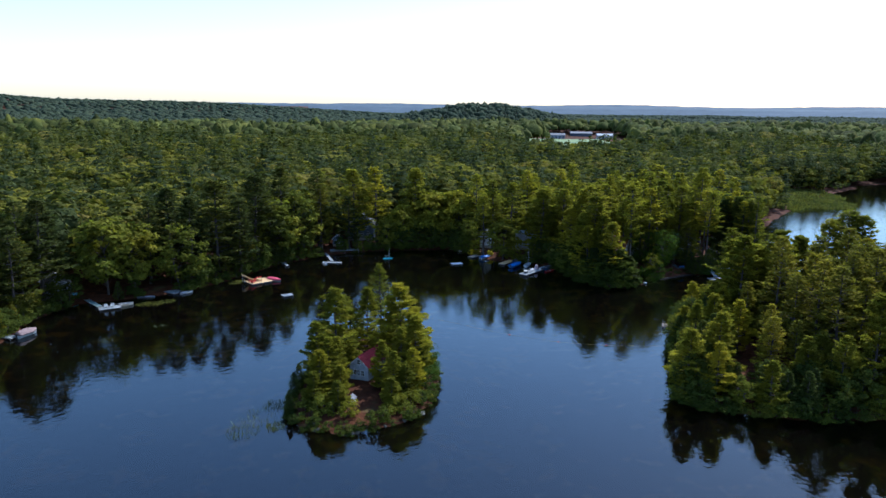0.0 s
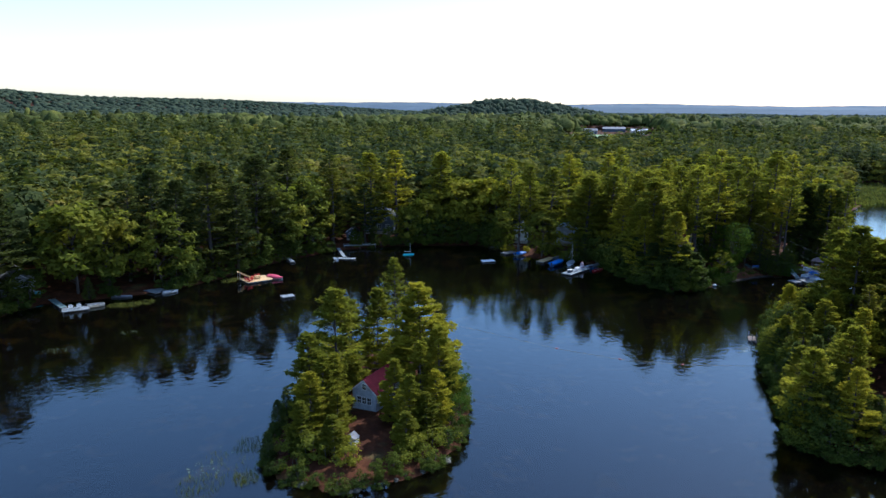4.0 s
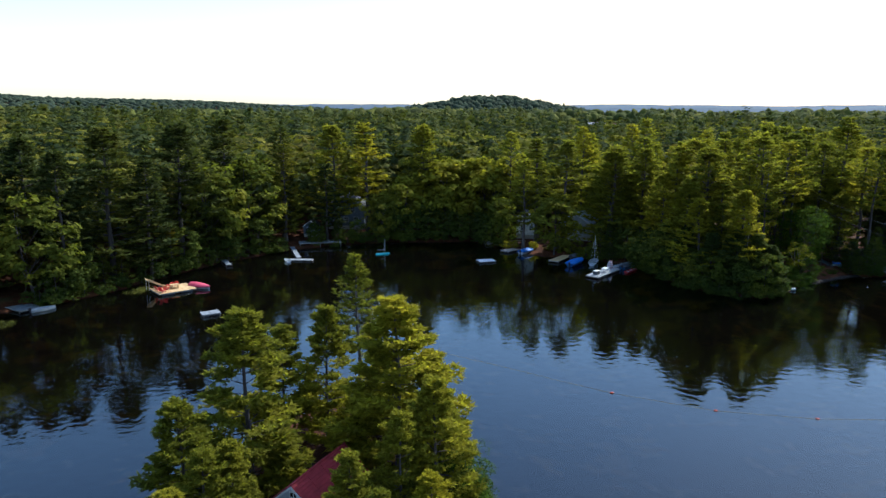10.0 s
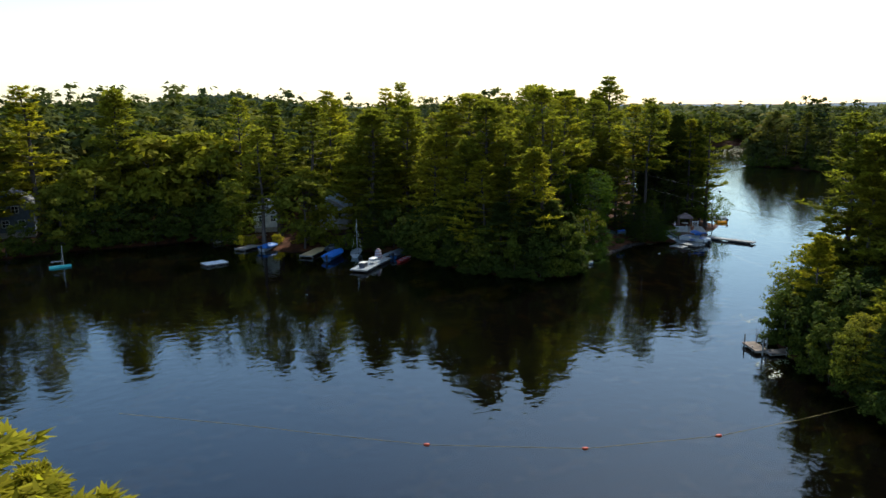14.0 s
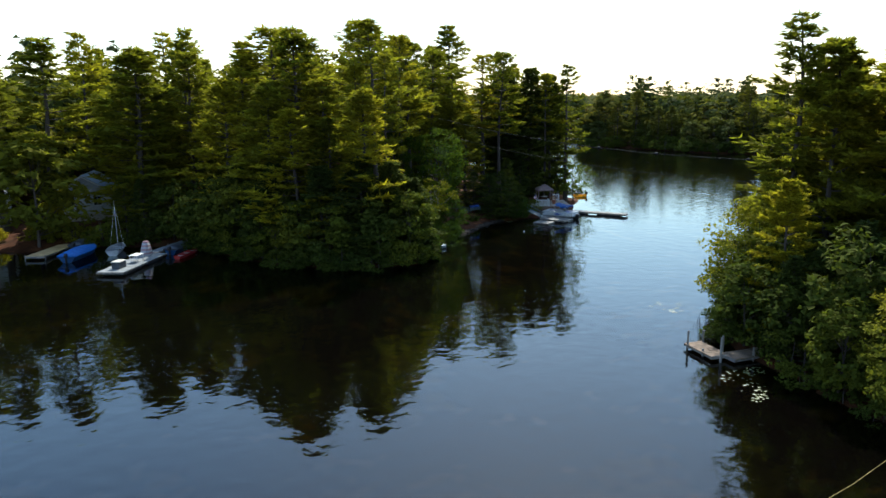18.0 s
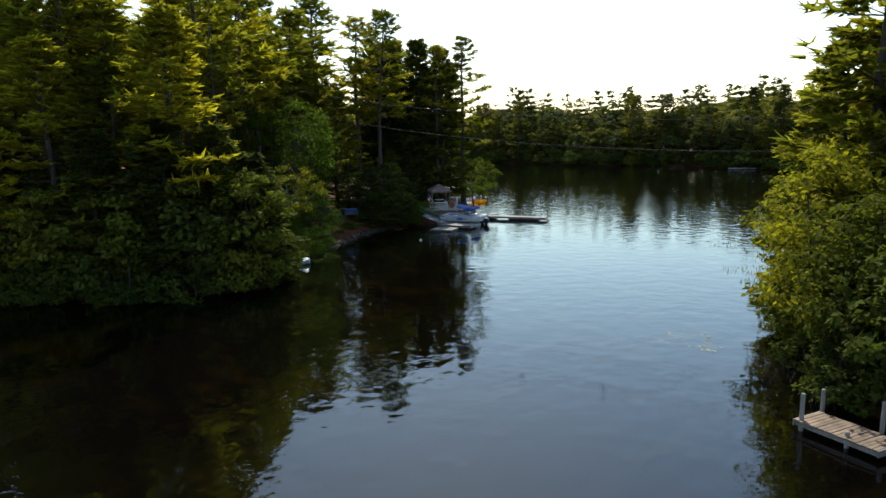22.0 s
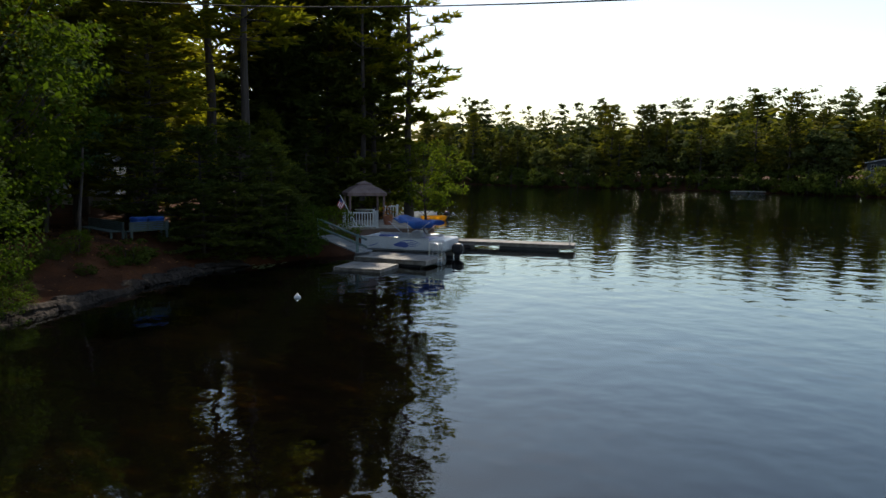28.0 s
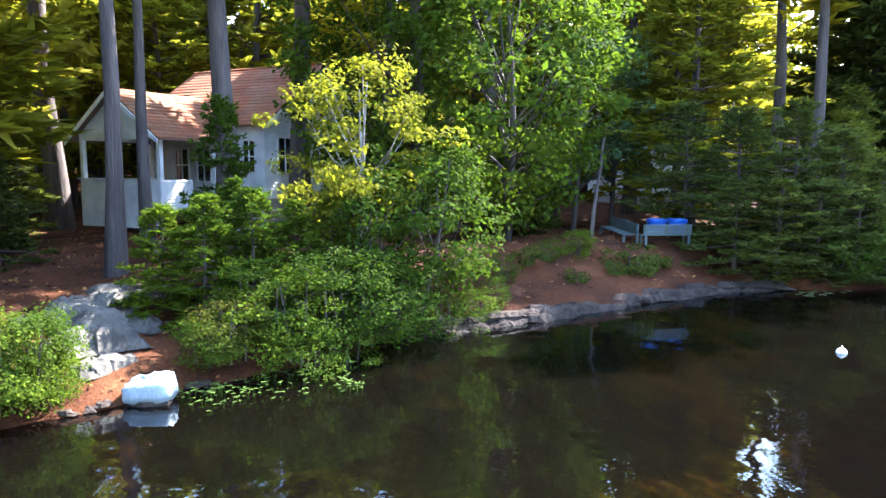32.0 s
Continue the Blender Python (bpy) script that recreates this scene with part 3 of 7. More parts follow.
# Trees that stand out: x, y, height, set, mesh, width.
HEROES = [
    (70.4, 181.6, 23.0, "g", 0, 1.3), (120.4, 171.6, 22.2, "g", 1, 1.1), (113.3, 190, 27.0, "g", 2, 1.3), (84.4, 123.6, 20.6, "g", 1, 1.25), (82.6, 120.6, 18.0, "i", 2, 0.9),
    (7.4, 117.8, 15.6, "g", 2, 1.0), (10.0, 104.5, 14.8, "i", 0, 1.26), (12.0, 98.5, 11.0, "i", 1, 0.97), (-1.4, 105, 14.3, "i", 2, 1.12), (-4.4, 97, 11.0, "i", 3, 1.01),
    (7.6, 90.5, 7.6, "i", 0, 0.97), (4.4, 111.5, 12.5, "i", 1, 0.86), (-4.0, 91.0, 8.0, "i", 2, 1.22), (11.0, 92.5, 7.6, "i", 3, 1.01), (-4.4, 102, 8.0, "i", 1, 0.8),
    (12.8, 107, 10.0, "i", 2, 0.97), (13.4, 101.5, 7.5, "i", 3, 1.01), (9.4, 96.5, 9.5, "i", 2, 0.94), (-2.6, 93.6, 9.0, "i", 1, 0.94), (10.0, 113, 9.0, "i", 0, 0.9), (0.5, 114, 10.5, "i", 3, 1.01),
    (108, 178, 23.0, "t", 0, 1.2), (116, 178, 21.0, "t", 1, 0.9), (97, 181, 24.0, "t", 2, 1.0), (103, 184, 23.5, "t", 1, 1.2), (124, 176, 19.0, "g", 0, 0.9),
    (66.6, 164, 15.5, "p", 3, 1.35), (71.5, 166, 18.0, "p", 0, 1.3), (67.5, 171, 18.0, "p", 1, 1.25), (72.5, 172.5, 19.5, "p", 2, 1.15), (71.5, 159.6, 17.0, "p", 2, 1.25), (66, 177.5, 18.5, "p", 0, 1.2), (70.0, 163.0, 14.0, "p", 1, 1.2),
    (79.25, 165.6, 21.0, "t", 0, 0.85), (79.2, 170.0, 20.0, "t", 1, 0.8), (81.55, 170.6, 25.0, "t", 2, 1.25), (84.2, 176.6, 26.0, "t", 0, 1.3), (73.7, 179.6, 24.5, "t", 1, 1.55),
    (96.0, 184.5, 25.0, "t", 2, 1.1), (106.5, 173.5, 23.0, "t", 1, 1.0), (92.5, 177.0, 24.0, "t", 2, 1.0), (88.5, 179.5, 25.0, "t", 0, 1.0), (117.5, 173.5, 20.0, "t", 2, 0.9),
    (-67.6, 152.6, 24.7, "d", 1, 1.35), (-33.1, 179.6, 25.5, "d", 0, 1.4), (-24.1, 192.6, 26.0, "d", 2, 1.35), (-17.5, 207.0, 26.5, "d", 1, 1.2), (-44.0, 175.5, 24.0, "d", 3, 1.2), (-38.5, 173.5, 22.0, "d", 2, 1.1), (5.0, 217.0, 25.0, "p", 3, 1.2), (12.6, 219.5, 25.5, "g", 1, 1.5),
    (25.6, 219.5, 25.0, "p", 2, 1.2), (48.4, 200.8, 22.6, "g", 0, 1.5), (52.8, 196.0, 22.4, "g", 2, 1.4), (61.2, 190.0, 21.2, "p", 0, 1.5), (62.6, 195.0, 21.4, "p", 3, 1.2), (67.6, 190.0, 21.0, "p", 1, 1.2), (70.2, 169.8, 23.4, "p", 0, 1.35),
]
LEAFY = [(-56.2, 161.3, 19.9, 0, 1.2), (-50.5, 164.1, 17.7, 1, 1.1), (-19.0, 196.4, 19.0, 2, 1.1), (-12.4, 203.6, 20.0, 3, 1.05), (-40.5, 166.5, 17.0, 2, 1.1), (30.8, 215.5, 18.5, 0, 1.2)]
# Light yellow-green crowns stand in for the sunlit woods behind the docks.
GOLDEN = [(39.6, 216.0, 18.0, 1.2), (34.4, 221.5, 17.0, 1.2), (44.6, 221.0, 17.5, 1.2), (20.6, 213.5, 14.0, 1.1), (52.5, 217.5, 17.0, 1.2), (66.0, 203.0, 18.0, 1.1)]
for x, y, h, kind, k, w in HEROES:
    src, h0 = {"g": (GAUNT, 24), "t": (TALL, 24), "p": (PINES, 22), "d": (DARK_PINES, 22), "i": (ISLE_PINES, 14)}[kind]
    tree_at(x, y, src[k], h0, h, "white_pine", PINE_L, "pine tree", "pines on the shore", w, 4.6 if kind in "pd" else 3.3)
for x, y, h, k, w in LEAFY:
    tree_at(x, y, BROADS[k], 15 + 1.5 * k, h, "broadleaf_tree", BROAD_L, "tree", "broadleaf trees on the shore", w, 5.0)
tree_at(-43.4, 169.6, RUSTY, 10, 9.5, "broadleaf_tree", "small tree with browning leaves above the jetty", "tree", "broadleaf trees on the shore", 1.0, 4.0)
for x, y, h, w in GOLDEN:
    tree_at(x, y, GOLDS[0], 13, h, "broadleaf_tree", "broadleaf tree with yellow-green leaves", "tree", "broadleaf trees on the shore", w, 5.0)


def scatter(x0, x1, y0, y1, step, jitter=0.45):
    xs, ys = np.meshgrid(np.arange(x0, x1, step), np.arange(y0, y1, step))
    xs, ys = xs.ravel(), ys.ravel()
    return xs + rng.uniform(-jitter, jitter, xs.size) * step, ys + rng.uniform(-jitter, jitter, xs.size) * step


# Shore rows, tree by tree.
sx, sy = scatter(-100, 140, 72, 250, 5.2)
sd = shore_distance(sx, sy)
near_count = 0
for i in np.argsort(sd):
    x, y, d = sx[i], sy[i], sd[i]
    on_isle, on_point = (-12 < x < 20 and y < 126), (50 < x < 145 and y < 130)
    inner = 60 < x < 132 and 150 < y < 218
    if d < 1.0 or d > (60 if inner or on_point else 12) or is_clear(x, y) or on_isle or (y < 130 and x < 45) or any((x - a) ** 2 + (y - b) ** 2 < r * r for a, b, r in taken):
        continue
    if 76 < x < 122 and 150 < y < 178 and d < 9:
        continue
    # A thin line through the trees where the sky shows.
    if abs(0.787 * (x - 110) - 0.617 * (y - 180)) < 3.4 and 108 < x < 140 and y > 178:
        continue
    if 74 < x < 124 and 150 < y < 192 and d > 5:
        off = -0.6 * (x - 86) + 0.8 * (y - 165)
        if rng.random() < 0.7 and not (abs(off) < 4.5 and x < 105):
            tree_at(x, y, TALL[int(rng.integers(3))], 24, rng.uniform(20, 25), "white_pine", PINE_L, "pine tree", "pines on the shore", rng.uniform(0.85, 1.1))
        continue
    pick = rng.random()
    edge = d < 4.5
    if pick < (1.0 if on_point else 0.66 if not edge else 0.5):
        h = rng.uniform(19, 26) * (0.8 if edge else 1.0) * ((0.62 if x < 80 else 0.82 if x < 95 else 0.95) if on_point else 1.0) * (0.78 if 58 < x < 80 and y < 184 else 1.0)
        near = (60 < x < 125 and 150 < y < 185) or (on_point and x > 55 and d < 9)
        src, h0 = (ISLE_PINES, 14) if on_point and x < 100 and d < 12 else (PINES, 22) if near and near_count < 22 else (ROW_PINES, 22)
        near_count += src is PINES
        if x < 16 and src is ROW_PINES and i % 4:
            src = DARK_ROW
        elif x > 24 and y > 180 and src is ROW_PINES:
            src = LIGHT_ROW
        tree_at(x, y, src[int(rng.integers(len(src)))], h0, h, "white_pine", PINE_L, "pine tree", "pines on the shore", rng.uniform(0.95, 1.25) * (0.92 if h0 == 14 else 1.0))
    elif pick < 0.93:
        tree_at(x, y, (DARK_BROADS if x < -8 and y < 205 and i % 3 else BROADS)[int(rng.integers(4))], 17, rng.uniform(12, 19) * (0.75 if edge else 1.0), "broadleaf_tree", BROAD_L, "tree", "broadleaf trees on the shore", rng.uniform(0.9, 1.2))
    elif pick < 0.955:
        tree_at(x, y, GOLDS[0], 13, rng.uniform(9, 14), "broadleaf_tree", "broadleaf tree with yellow-green leaves", "tree", "broadleaf trees on the shore")
    else:
        tree_at(x, y, YOUNG[int(rng.integers(2))], 8, rng.uniform(5, 9), "young_tree", "young broadleaf tree at the wood's edge", "tree", "young trees on the shore")

# The far shore's front row.
sx, sy = scatter(212, 285, 88, 285, 4.9)
sd = shore_distance(sx, sy)
for x, y, d in zip(sx, sy, sd):
    if not 0.8 < d < 11 or is_clear(x, y):
        continue
    # The house's front is open to the lake.
    if 230 < x < 236 and 137.5 < y < 147:
        x += 16
    if rng.random() < 0.5:
        tree_at(x, y, FAR_ROW[int(rng.integers(3))], 22, rng.choice((12, 14, 16, 20)) + (4 if y < 155 else 0), "white_pine", "white pine on the far shore", "pine tree", "pines on the far shore", 1.1)
    else:
        tree_at(x, y, FAR_BROADS[int(rng.integers(3))], 16, rng.uniform(9, 14) + (3 if y < 155 else 0), "broadleaf_tree", "broadleaf tree on the far shore", "tree", "broadleaf trees on the far shore", 1.1)


def along(poly, step, first, last):
    """Points every step metres along a shoreline, between two corners, with the way inland."""
    out = []
    for k in range(first, last):
        a, b = poly[k % len(poly)], poly[(k + 1) % len(poly)]
        n = max(1, int(np.hypot(*(b - a)) / step))
        for q in range(n):
            p = a + (b - a) * (q + rng.uniform(0.1, 0.9)) / n
            w = np.array((-(b - a)[1], (b - a)[0])) / np.hypot(*(b - a))
            if shore_distance(*(p + w * 0.5))[0] < 0:
                w = -w
            out.append((p, w))
    return out


# Young trees crowd the banks of the bay.
for p, w in along(MAIN, 3.0, 4, 19):
    if any((p[0] - a) ** 2 + (p[1] - b) ** 2 < r * r for a, b, r in ((-58, 158, 4), (-43, 164, 5), (-24, 181, 3), (-3, 206, 3), (44, 196, 5), (51, 189, 6), (57, 186, 4))):
        continue
    q = p + w * rng.uniform(0.8, 2.4)
    src, h0 = (YOUNG, 8) if rng.random() < 0.65 else (ROW_PINES, 22)
    tree_at(q[0], q[1], src[int(rng.integers(len(src)))], h0, rng.uniform(4.5, 8.5), "young_tree", "young tree crowding the wooded bank", "tree", "young trees on the shore", rng.uniform(0.9, 1.3))

# Undergrowth that hangs over the water's edge.
OPEN_SHORE = [(-59, 157, 5), (-44, 163, 5), (-24, 178, 3), (-2, 205, 4), (44, 195, 4), (50, 189, 5), (60, 182, 3), (105, 166, 7), (91, 165, 5), (80, 157, 3)]
for poly, first, last, step in ((MAIN, 4, 23, 2.3), (MAIN, 29, 35, 2.6), (POINT, 0, 9, 2.3), (POINT, 13, 16, 2.6), (ISLE, 0, 15, 2.2), (EAST, 6, 13, 3.2)):
    for p, w in along(poly, step, first, last):
        if any((p[0] - a) ** 2 + (p[1] - b) ** 2 < r * r for a, b, r in OPEN_SHORE):
            continue
        q = p + w * rng.uniform(0.2, 1.0)
        pick = rng.random()
        if 110.5 < q[0] < 128 and 165 < q[1] < 176:
            # The landing's shore is kept clear.
            rng.integers(3), rng.uniform(), rng.uniform()
            continue
        if pick < 0.62:
            b = plant("bush", BUSHES[int(rng.integers(3))], q[0], q[1], "leafy green bush hanging over the water's edge", "bush", "bushes on the shore", rng.uniform(0, 360), rng.uniform(0.8, 1.5) * (0.5 if poly is ISLE else 1.6 if poly is EAST else 1))
        elif pick < 0.85:
            b = plant("young_tree", YOUNG[int(rng.integers(2))], q[0], q[1], "young broadleaf tree leaning over the water", "tree", "young trees on the shore", rng.uniform(0, 360), rng.uniform(0.4, 0.75) * (0.5 if poly is ISLE else 1))
        else:
            b = plant("hemlock", SHORE_HEMLOCKS[int(rng.integers(2))], q[0], q[1], "small dark hemlock at the water's edge", "tree", "hemlocks on the shore", rng.uniform(0, 360), rng.uniform(0.35, 0.7))


# The woods beyond, joined.
def shingles(r, c, d, size, tilt):
    """Triangles that lie along a crown's skin."""
    nm = unit(d + tilt * r.normal(size=d.shape))
    a = unit(np.cross(nm, r.normal(size=d.shape)))
    b = np.cross(nm, a)
    s = size * r.uniform(0.7, 1.3, (len(c), 1))
    return np.stack([c - a * s * 0.8 - b * s * 0.5, c + a * s * 0.8 - b * s * 0.5, c + b * s * 0.95], 1).reshape(-1, 3)


def low_pine(seed):
    """Tiers of plumes round a hidden stem, broad below and rounded at the top."""
    r = np.random.default_rng(seed)
    cs, ds, ss = [], [], []
    for tier in np.linspace(0.16, 0.97, 11):
        n = int(r.integers(4, 7)) if tier < 0.9 else 3
        R = (0.06 + 0.15 * min(1.0, (1.02 - tier) / 0.55) ** 0.7) * (0.7 if tier < 0.25 else 1.0)
        for k in range(n):
            a = r.uniform(0, 6.28)
            L = R * r.uniform(0.65, 1.15)
            m = 6
            t = r.uniform(0.35, 1.0, m)
            b = a + r.normal(0, 0.28, m)
            cs.append(np.stack([L * t * np.cos(b), L * t * np.sin(b), tier + 0.035 * t + r.normal(0, 0.012, m)], -1))
            ds.append(np.stack([0.55 * np.cos(b), 0.55 * np.sin(b), 0.75 + 0 * b], -1))
            ss.append(np.full(m, 0.042 - 0.014 * tier))
    return shingles(r, np.concatenate(cs), np.concatenate(ds), np.concatenate(ss)[:, None], 0.2)


def low_round(seed):
    """A crown of many separate boughs, each a small dome of leaf sprays."""
    r = np.random.default_rng(seed)
    cs, ds = [], []
    for k in range(19):
        p = unit(r.normal(size=3) * (1, 1, 0.9) + (0, 0, 0.35))
        q = p * (0.27, 0.27, 0.36) * r.uniform(0.75, 1.05) + (0, 0, 0.50)
        d = unit(r.normal(size=(18, 3)) + p * 0.9 + (0, 0, 0.3))
        cs.append(q + d * (0.105, 0.105, 0.085) * r.uniform(0.75, 1.2))
        ds.append(d)
    return shingles(r, np.concatenate(cs), np.concatenate(ds), 0.044, 0.2)


LOW = [low_pine(i) for i in range(5)] + [low_round(i + 9) for i in range(5)]


def woods(name, xs, ys, hs, label, wide=1.0, pines=0.5, thin=1):
    """Joined stands, one for each sort of tree."""
    sorts = {"pine_woods": (FAR_PINE, "pine trees"), "dark_pine_woods": (FAR_DARK_PINE, "dark pine trees"), "broadleaf_woods": (FAR_LEAF, "green broadleaf trees"),
             "shaded_broadleaf_woods": (FAR_DARK_LEAF, "dark green broadleaf trees"), "yellowing_woods": (FAR_GOLD, "yellowing broadleaf trees")}
    zs = land_height(xs, ys)
    # Sorts gather in loose groves.
    grove = wavy(xs, ys, 0.07, 8) + wavy(xs, ys, 0.21, 9)
    kinds = {sort: [] for sort in sorts}
    for x, y, z, h, g in zip(xs, ys, zs, hs, grove):
        k = int(rng.integers(5)) + (0 if rng.random() < pines + 0.2 * g else 5)
        pick = rng.random() + 0.15 * g
        sort = ("dark_pine_woods" if pick < 0.45 else "pine_woods") if k < 5 else ("shaded_broadleaf_woods" if pick < 0.42 else "broadleaf_woods" if pick < 0.9 else "yellowing_woods")
        v = LOW[k].reshape(-1, 3, 3)
        if thin > 1:
            v = v[int(rng.integers(thin))::thin]
            mid = v.mean(1, keepdims=True)
            v = mid + (v - mid) * (thin ** 0.5)
        a = rng.uniform(0, 6.28)
        ca, sa = math.cos(a), math.sin(a)
        w = h * wide * rng.uniform(0.85, 1.25) * (1.15 if k > 4 else 1.1)
        h = h * (0.86 if k > 4 else 1.02)
        v = v.reshape(-1, 3)
        kinds[sort].append(np.stack([x + w * (ca * v[:, 0] - sa * v[:, 1]), y + w * (sa * v[:, 0] + ca * v[:, 1]), z + h * v[:, 2]], -1))
    for sort, out in kinds.items():
        v = np.concatenate(out)
        ob = new(sort, mesh_from(name, v, np.arange(len(v)).reshape(-1, 3), sorts[sort][0]))
        tagged(ob, f"{sorts[sort][1]} of the {label}", "woods", kind="stuff")


def lump(seed, cuts=2):
    """A crown's skin: a lumpy dome of some forty faces, narrower for pines."""
    r = np.random.default_rng(seed)
    bm = bmesh.new()
    bmesh.ops.create_icosphere(bm, subdivisions=cuts, radius=1.0)
    bmesh.ops.delete(bm, geom=[v for v in bm.verts if v.co.z < -0.45], context="VERTS")
    bm.verts.index_update()
    v = np.array([q.co[:] for q in bm.verts])
    f = np.array([[q.index for q in p.verts] for p in bm.faces])
    bm.free()
    k = 1 + 0.16 * np.sin(3.1 * v[:, 0] + seed) * np.cos(2.7 * v[:, 1] + 2 * seed) + 0.14 * np.sin(5 * v[:, 2] + 4 * v[:, 0] + seed) + r.normal(0, 0.07, len(v))
    if seed % 3 == 0:
        v = v * np.stack([0.72 * (1.05 - 0.45 * v[:, 2]), 0.72 * (1.05 - 0.45 * v[:, 2]), 1.15 + 0 * k], -1)
    return v * k[:, None] * (0.30, 0.30, 0.42) + (0, 0, 0.48), f


LUMPS = [lump(i) for i in range(9)]
FAR_LUMPS = [lump(i, 1) for i in range(9)]


def crowns(name, xs, ys, hs, label, wide, mat, src=LUMPS):
    """A joined stand of far crowns."""
    zs = land_height(xs, ys)
    out, faces, n = [], [], 0
    for x, y, z, h in zip(xs, ys, zs, hs):
        v, f = src[int(rng.integers(9))]
        a = rng.uniform(0, 6.28)
        ca, sa = math.cos(a), math.sin(a)
        w = h * wide * rng.uniform(0.8, 1.3)
        out.append(np.stack([x + w * (ca * v[:, 0] - sa * v[:, 1]), y + w * (sa * v[:, 0] + ca * v[:, 1]), z + h * v[:, 2]], -1))
        faces.append(f + n)
        n += len(v)
    me = smooth(mesh_from(name, np.concatenate(out), np.concatenate(faces), mat))
    tagged(new("woodland", me), f"crowns of the {label}", "woods", kind="stuff")


def in_view(x, y):
    """The side of the lake that the flight looks over."""
    return (y > 150) | (x > 190)


def stand(x0, x1, y0, y1, step, dmin):
    xs, ys = scatter(x0, x1, y0, y1, step)
    d = shore_distance(xs, ys)
    keep = (d > dmin) & in_view(xs, ys)
    for a, b, c, e in CLEAR:
        keep &= ~((np.abs(xs - a) < c) & (np.abs(ys - b) < e))
    return xs[keep], ys[keep], d[keep]


xs, ys, d = stand(-190, 330, 60, 420, 6.3, 2.0)
hand = ((xs > -100) & (xs < 140) & (ys < 250) & (d < 12.5)) | ((xs > 60) & (xs < 132) & (ys < 218)) | ((xs > 205) & (xs < 285) & (ys < 286) & (d < 11))
low_lake = (ys < 150) & (xs > 300)
xs, ys = xs[~hand & ~low_lake], ys[~hand & ~low_lake]
hs = rng.uniform(14, 22.5, len(xs)) * (1 + 0.12 * wavy(xs, ys, 0.05, 6)) * np.where((xs > 200) & (ys > 150), 0.92, 1.0) * 1.08
woods("near_woods", xs, ys, hs, "mixed woods behind the shore", 1.0, 0.36)
xs, ys, d = stand(-620, 760, 60, 960, 8.0, 2.0)
hand = (xs > -190) & (xs < 300) & (ys < 420)
cone = (xs > -0.55 * ys - 60) & ((xs < 0.95 * ys + 60) | ((d < 60) & (xs < 1.6 * ys + 200)))
xs, ys = xs[~hand & cone], ys[~hand & cone]
hs = rng.uniform(13, 24, len(xs)) * (1 + 0.2 * wavy(xs, ys, 0.035, 6))
hs = np.where((np.abs(xs - 0.36 * ys) < 60) & (ys > 520) & (ys < 760), hs * 0.32, hs)
hs = np.where((np.abs(xs - 246) < 25) & (ys > 370) & (ys < 425), hs * 0.45, hs)
near = (ys < 640) & (xs < 430)
woods("middle_woods", xs[near], ys[near], hs[near], "rolling woodland beyond the lake", 1.05, 0.3, 2)
crowns("middle_woods", xs[~near], ys[~near], hs[~near], "rolling woodland beyond the lake", 1.2, CROWN_LEAF)
xs, ys, d = stand(-900, 1500, 960, 1500, 9.5, 2.0)
cone = (xs > -0.55 * ys - 60) & (xs < 0.95 * ys + 60)
xs, ys = xs[cone], ys[cone]
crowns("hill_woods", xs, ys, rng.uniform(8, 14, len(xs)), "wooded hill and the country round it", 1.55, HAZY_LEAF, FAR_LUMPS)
xs, ys, d = stand(-1700, 2700, 1500, 2900, 19, 2.0)
cone = (xs > -0.55 * ys - 60) & (xs < 0.95 * ys + 60)
xs, ys = xs[cone], ys[cone]
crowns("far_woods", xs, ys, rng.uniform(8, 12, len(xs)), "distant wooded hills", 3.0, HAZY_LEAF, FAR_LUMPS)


def ridge(r0, width, a0, a1, low, high, seed, name, label):
    """A wooded ridge on the skyline, its colour mixed with haze blue."""
    ang = np.radians(np.linspace(a0, a1, 160))
    top = low + (high - low) * (0.5 + 0.5 * wavy(ang * 900, ang * 500 + seed, 0.02, seed)) + rng.uniform(0, 3, 160)
    rings = []
    for rr, f in ((-width, 0.0), (-width * 0.4, 0.7), (0, 1.0), (width * 0.5, 0.6), (width, 0.0)):
        rings.append(np.stack([np.sin(ang) * (r0 + rr), np.cos(ang) * (r0 + rr), top * f], -1))
    v = np.concatenate(rings)
    i = np.arange(5 * 160).reshape(5, 160)
    f = np.stack([i[:-1, :-1], i[:-1, 1:], i[1:, 1:], i[1:, :-1]], -1).reshape(-1, 4)
    return tagged(new(name, smooth(mesh_from(name, v, f, HAZE_RIDGE))), label, "hills", kind="structure")


ridge(3350, 350, -2, 75, 38, 50, 1.0, "backdrop_hills", "wooded ridge on the skyline with haze blue in its colour")
ridge(4500, 300, -12, 75, 44, 60, 4.0, "backdrop_hills_far", "ridge behind the first in the same haze blue")

# ---- materials of built things ----
WHITE_PAINT = surface("white_paint", (0.46, 0.47, 0.46), (0.72, 0.72, 0.69), 0.6, 1.3, 30, bump=0.15, depth=0.004)
GREY_PAINT = surface("grey_siding", (0.26, 0.28, 0.30), (0.40, 0.42, 0.44), 0.7, 1.5, 30)
SLATE_PAINT = surface("slate_blue_siding", (0.05, 0.065, 0.085), (0.09, 0.11, 0.14), 0.7, 1.2, 30)
BROWN_PAINT = surface("brown_siding", (0.10, 0.06, 0.04), (0.18, 0.11, 0.075), 0.75, 1.2, 30)
CREAM_PAINT = surface("cream_siding", (0.42, 0.40, 0.34), (0.60, 0.57, 0.49), 0.7, 1.2, 30)
ORANGE_SHINGLE = surface("rusty_shingle", (0.25, 0.066, 0.018), (0.23, 0.115, 0.054), 0.9, 0.75, 11, bump=0.8, depth=0.03, per_piece=0.18)
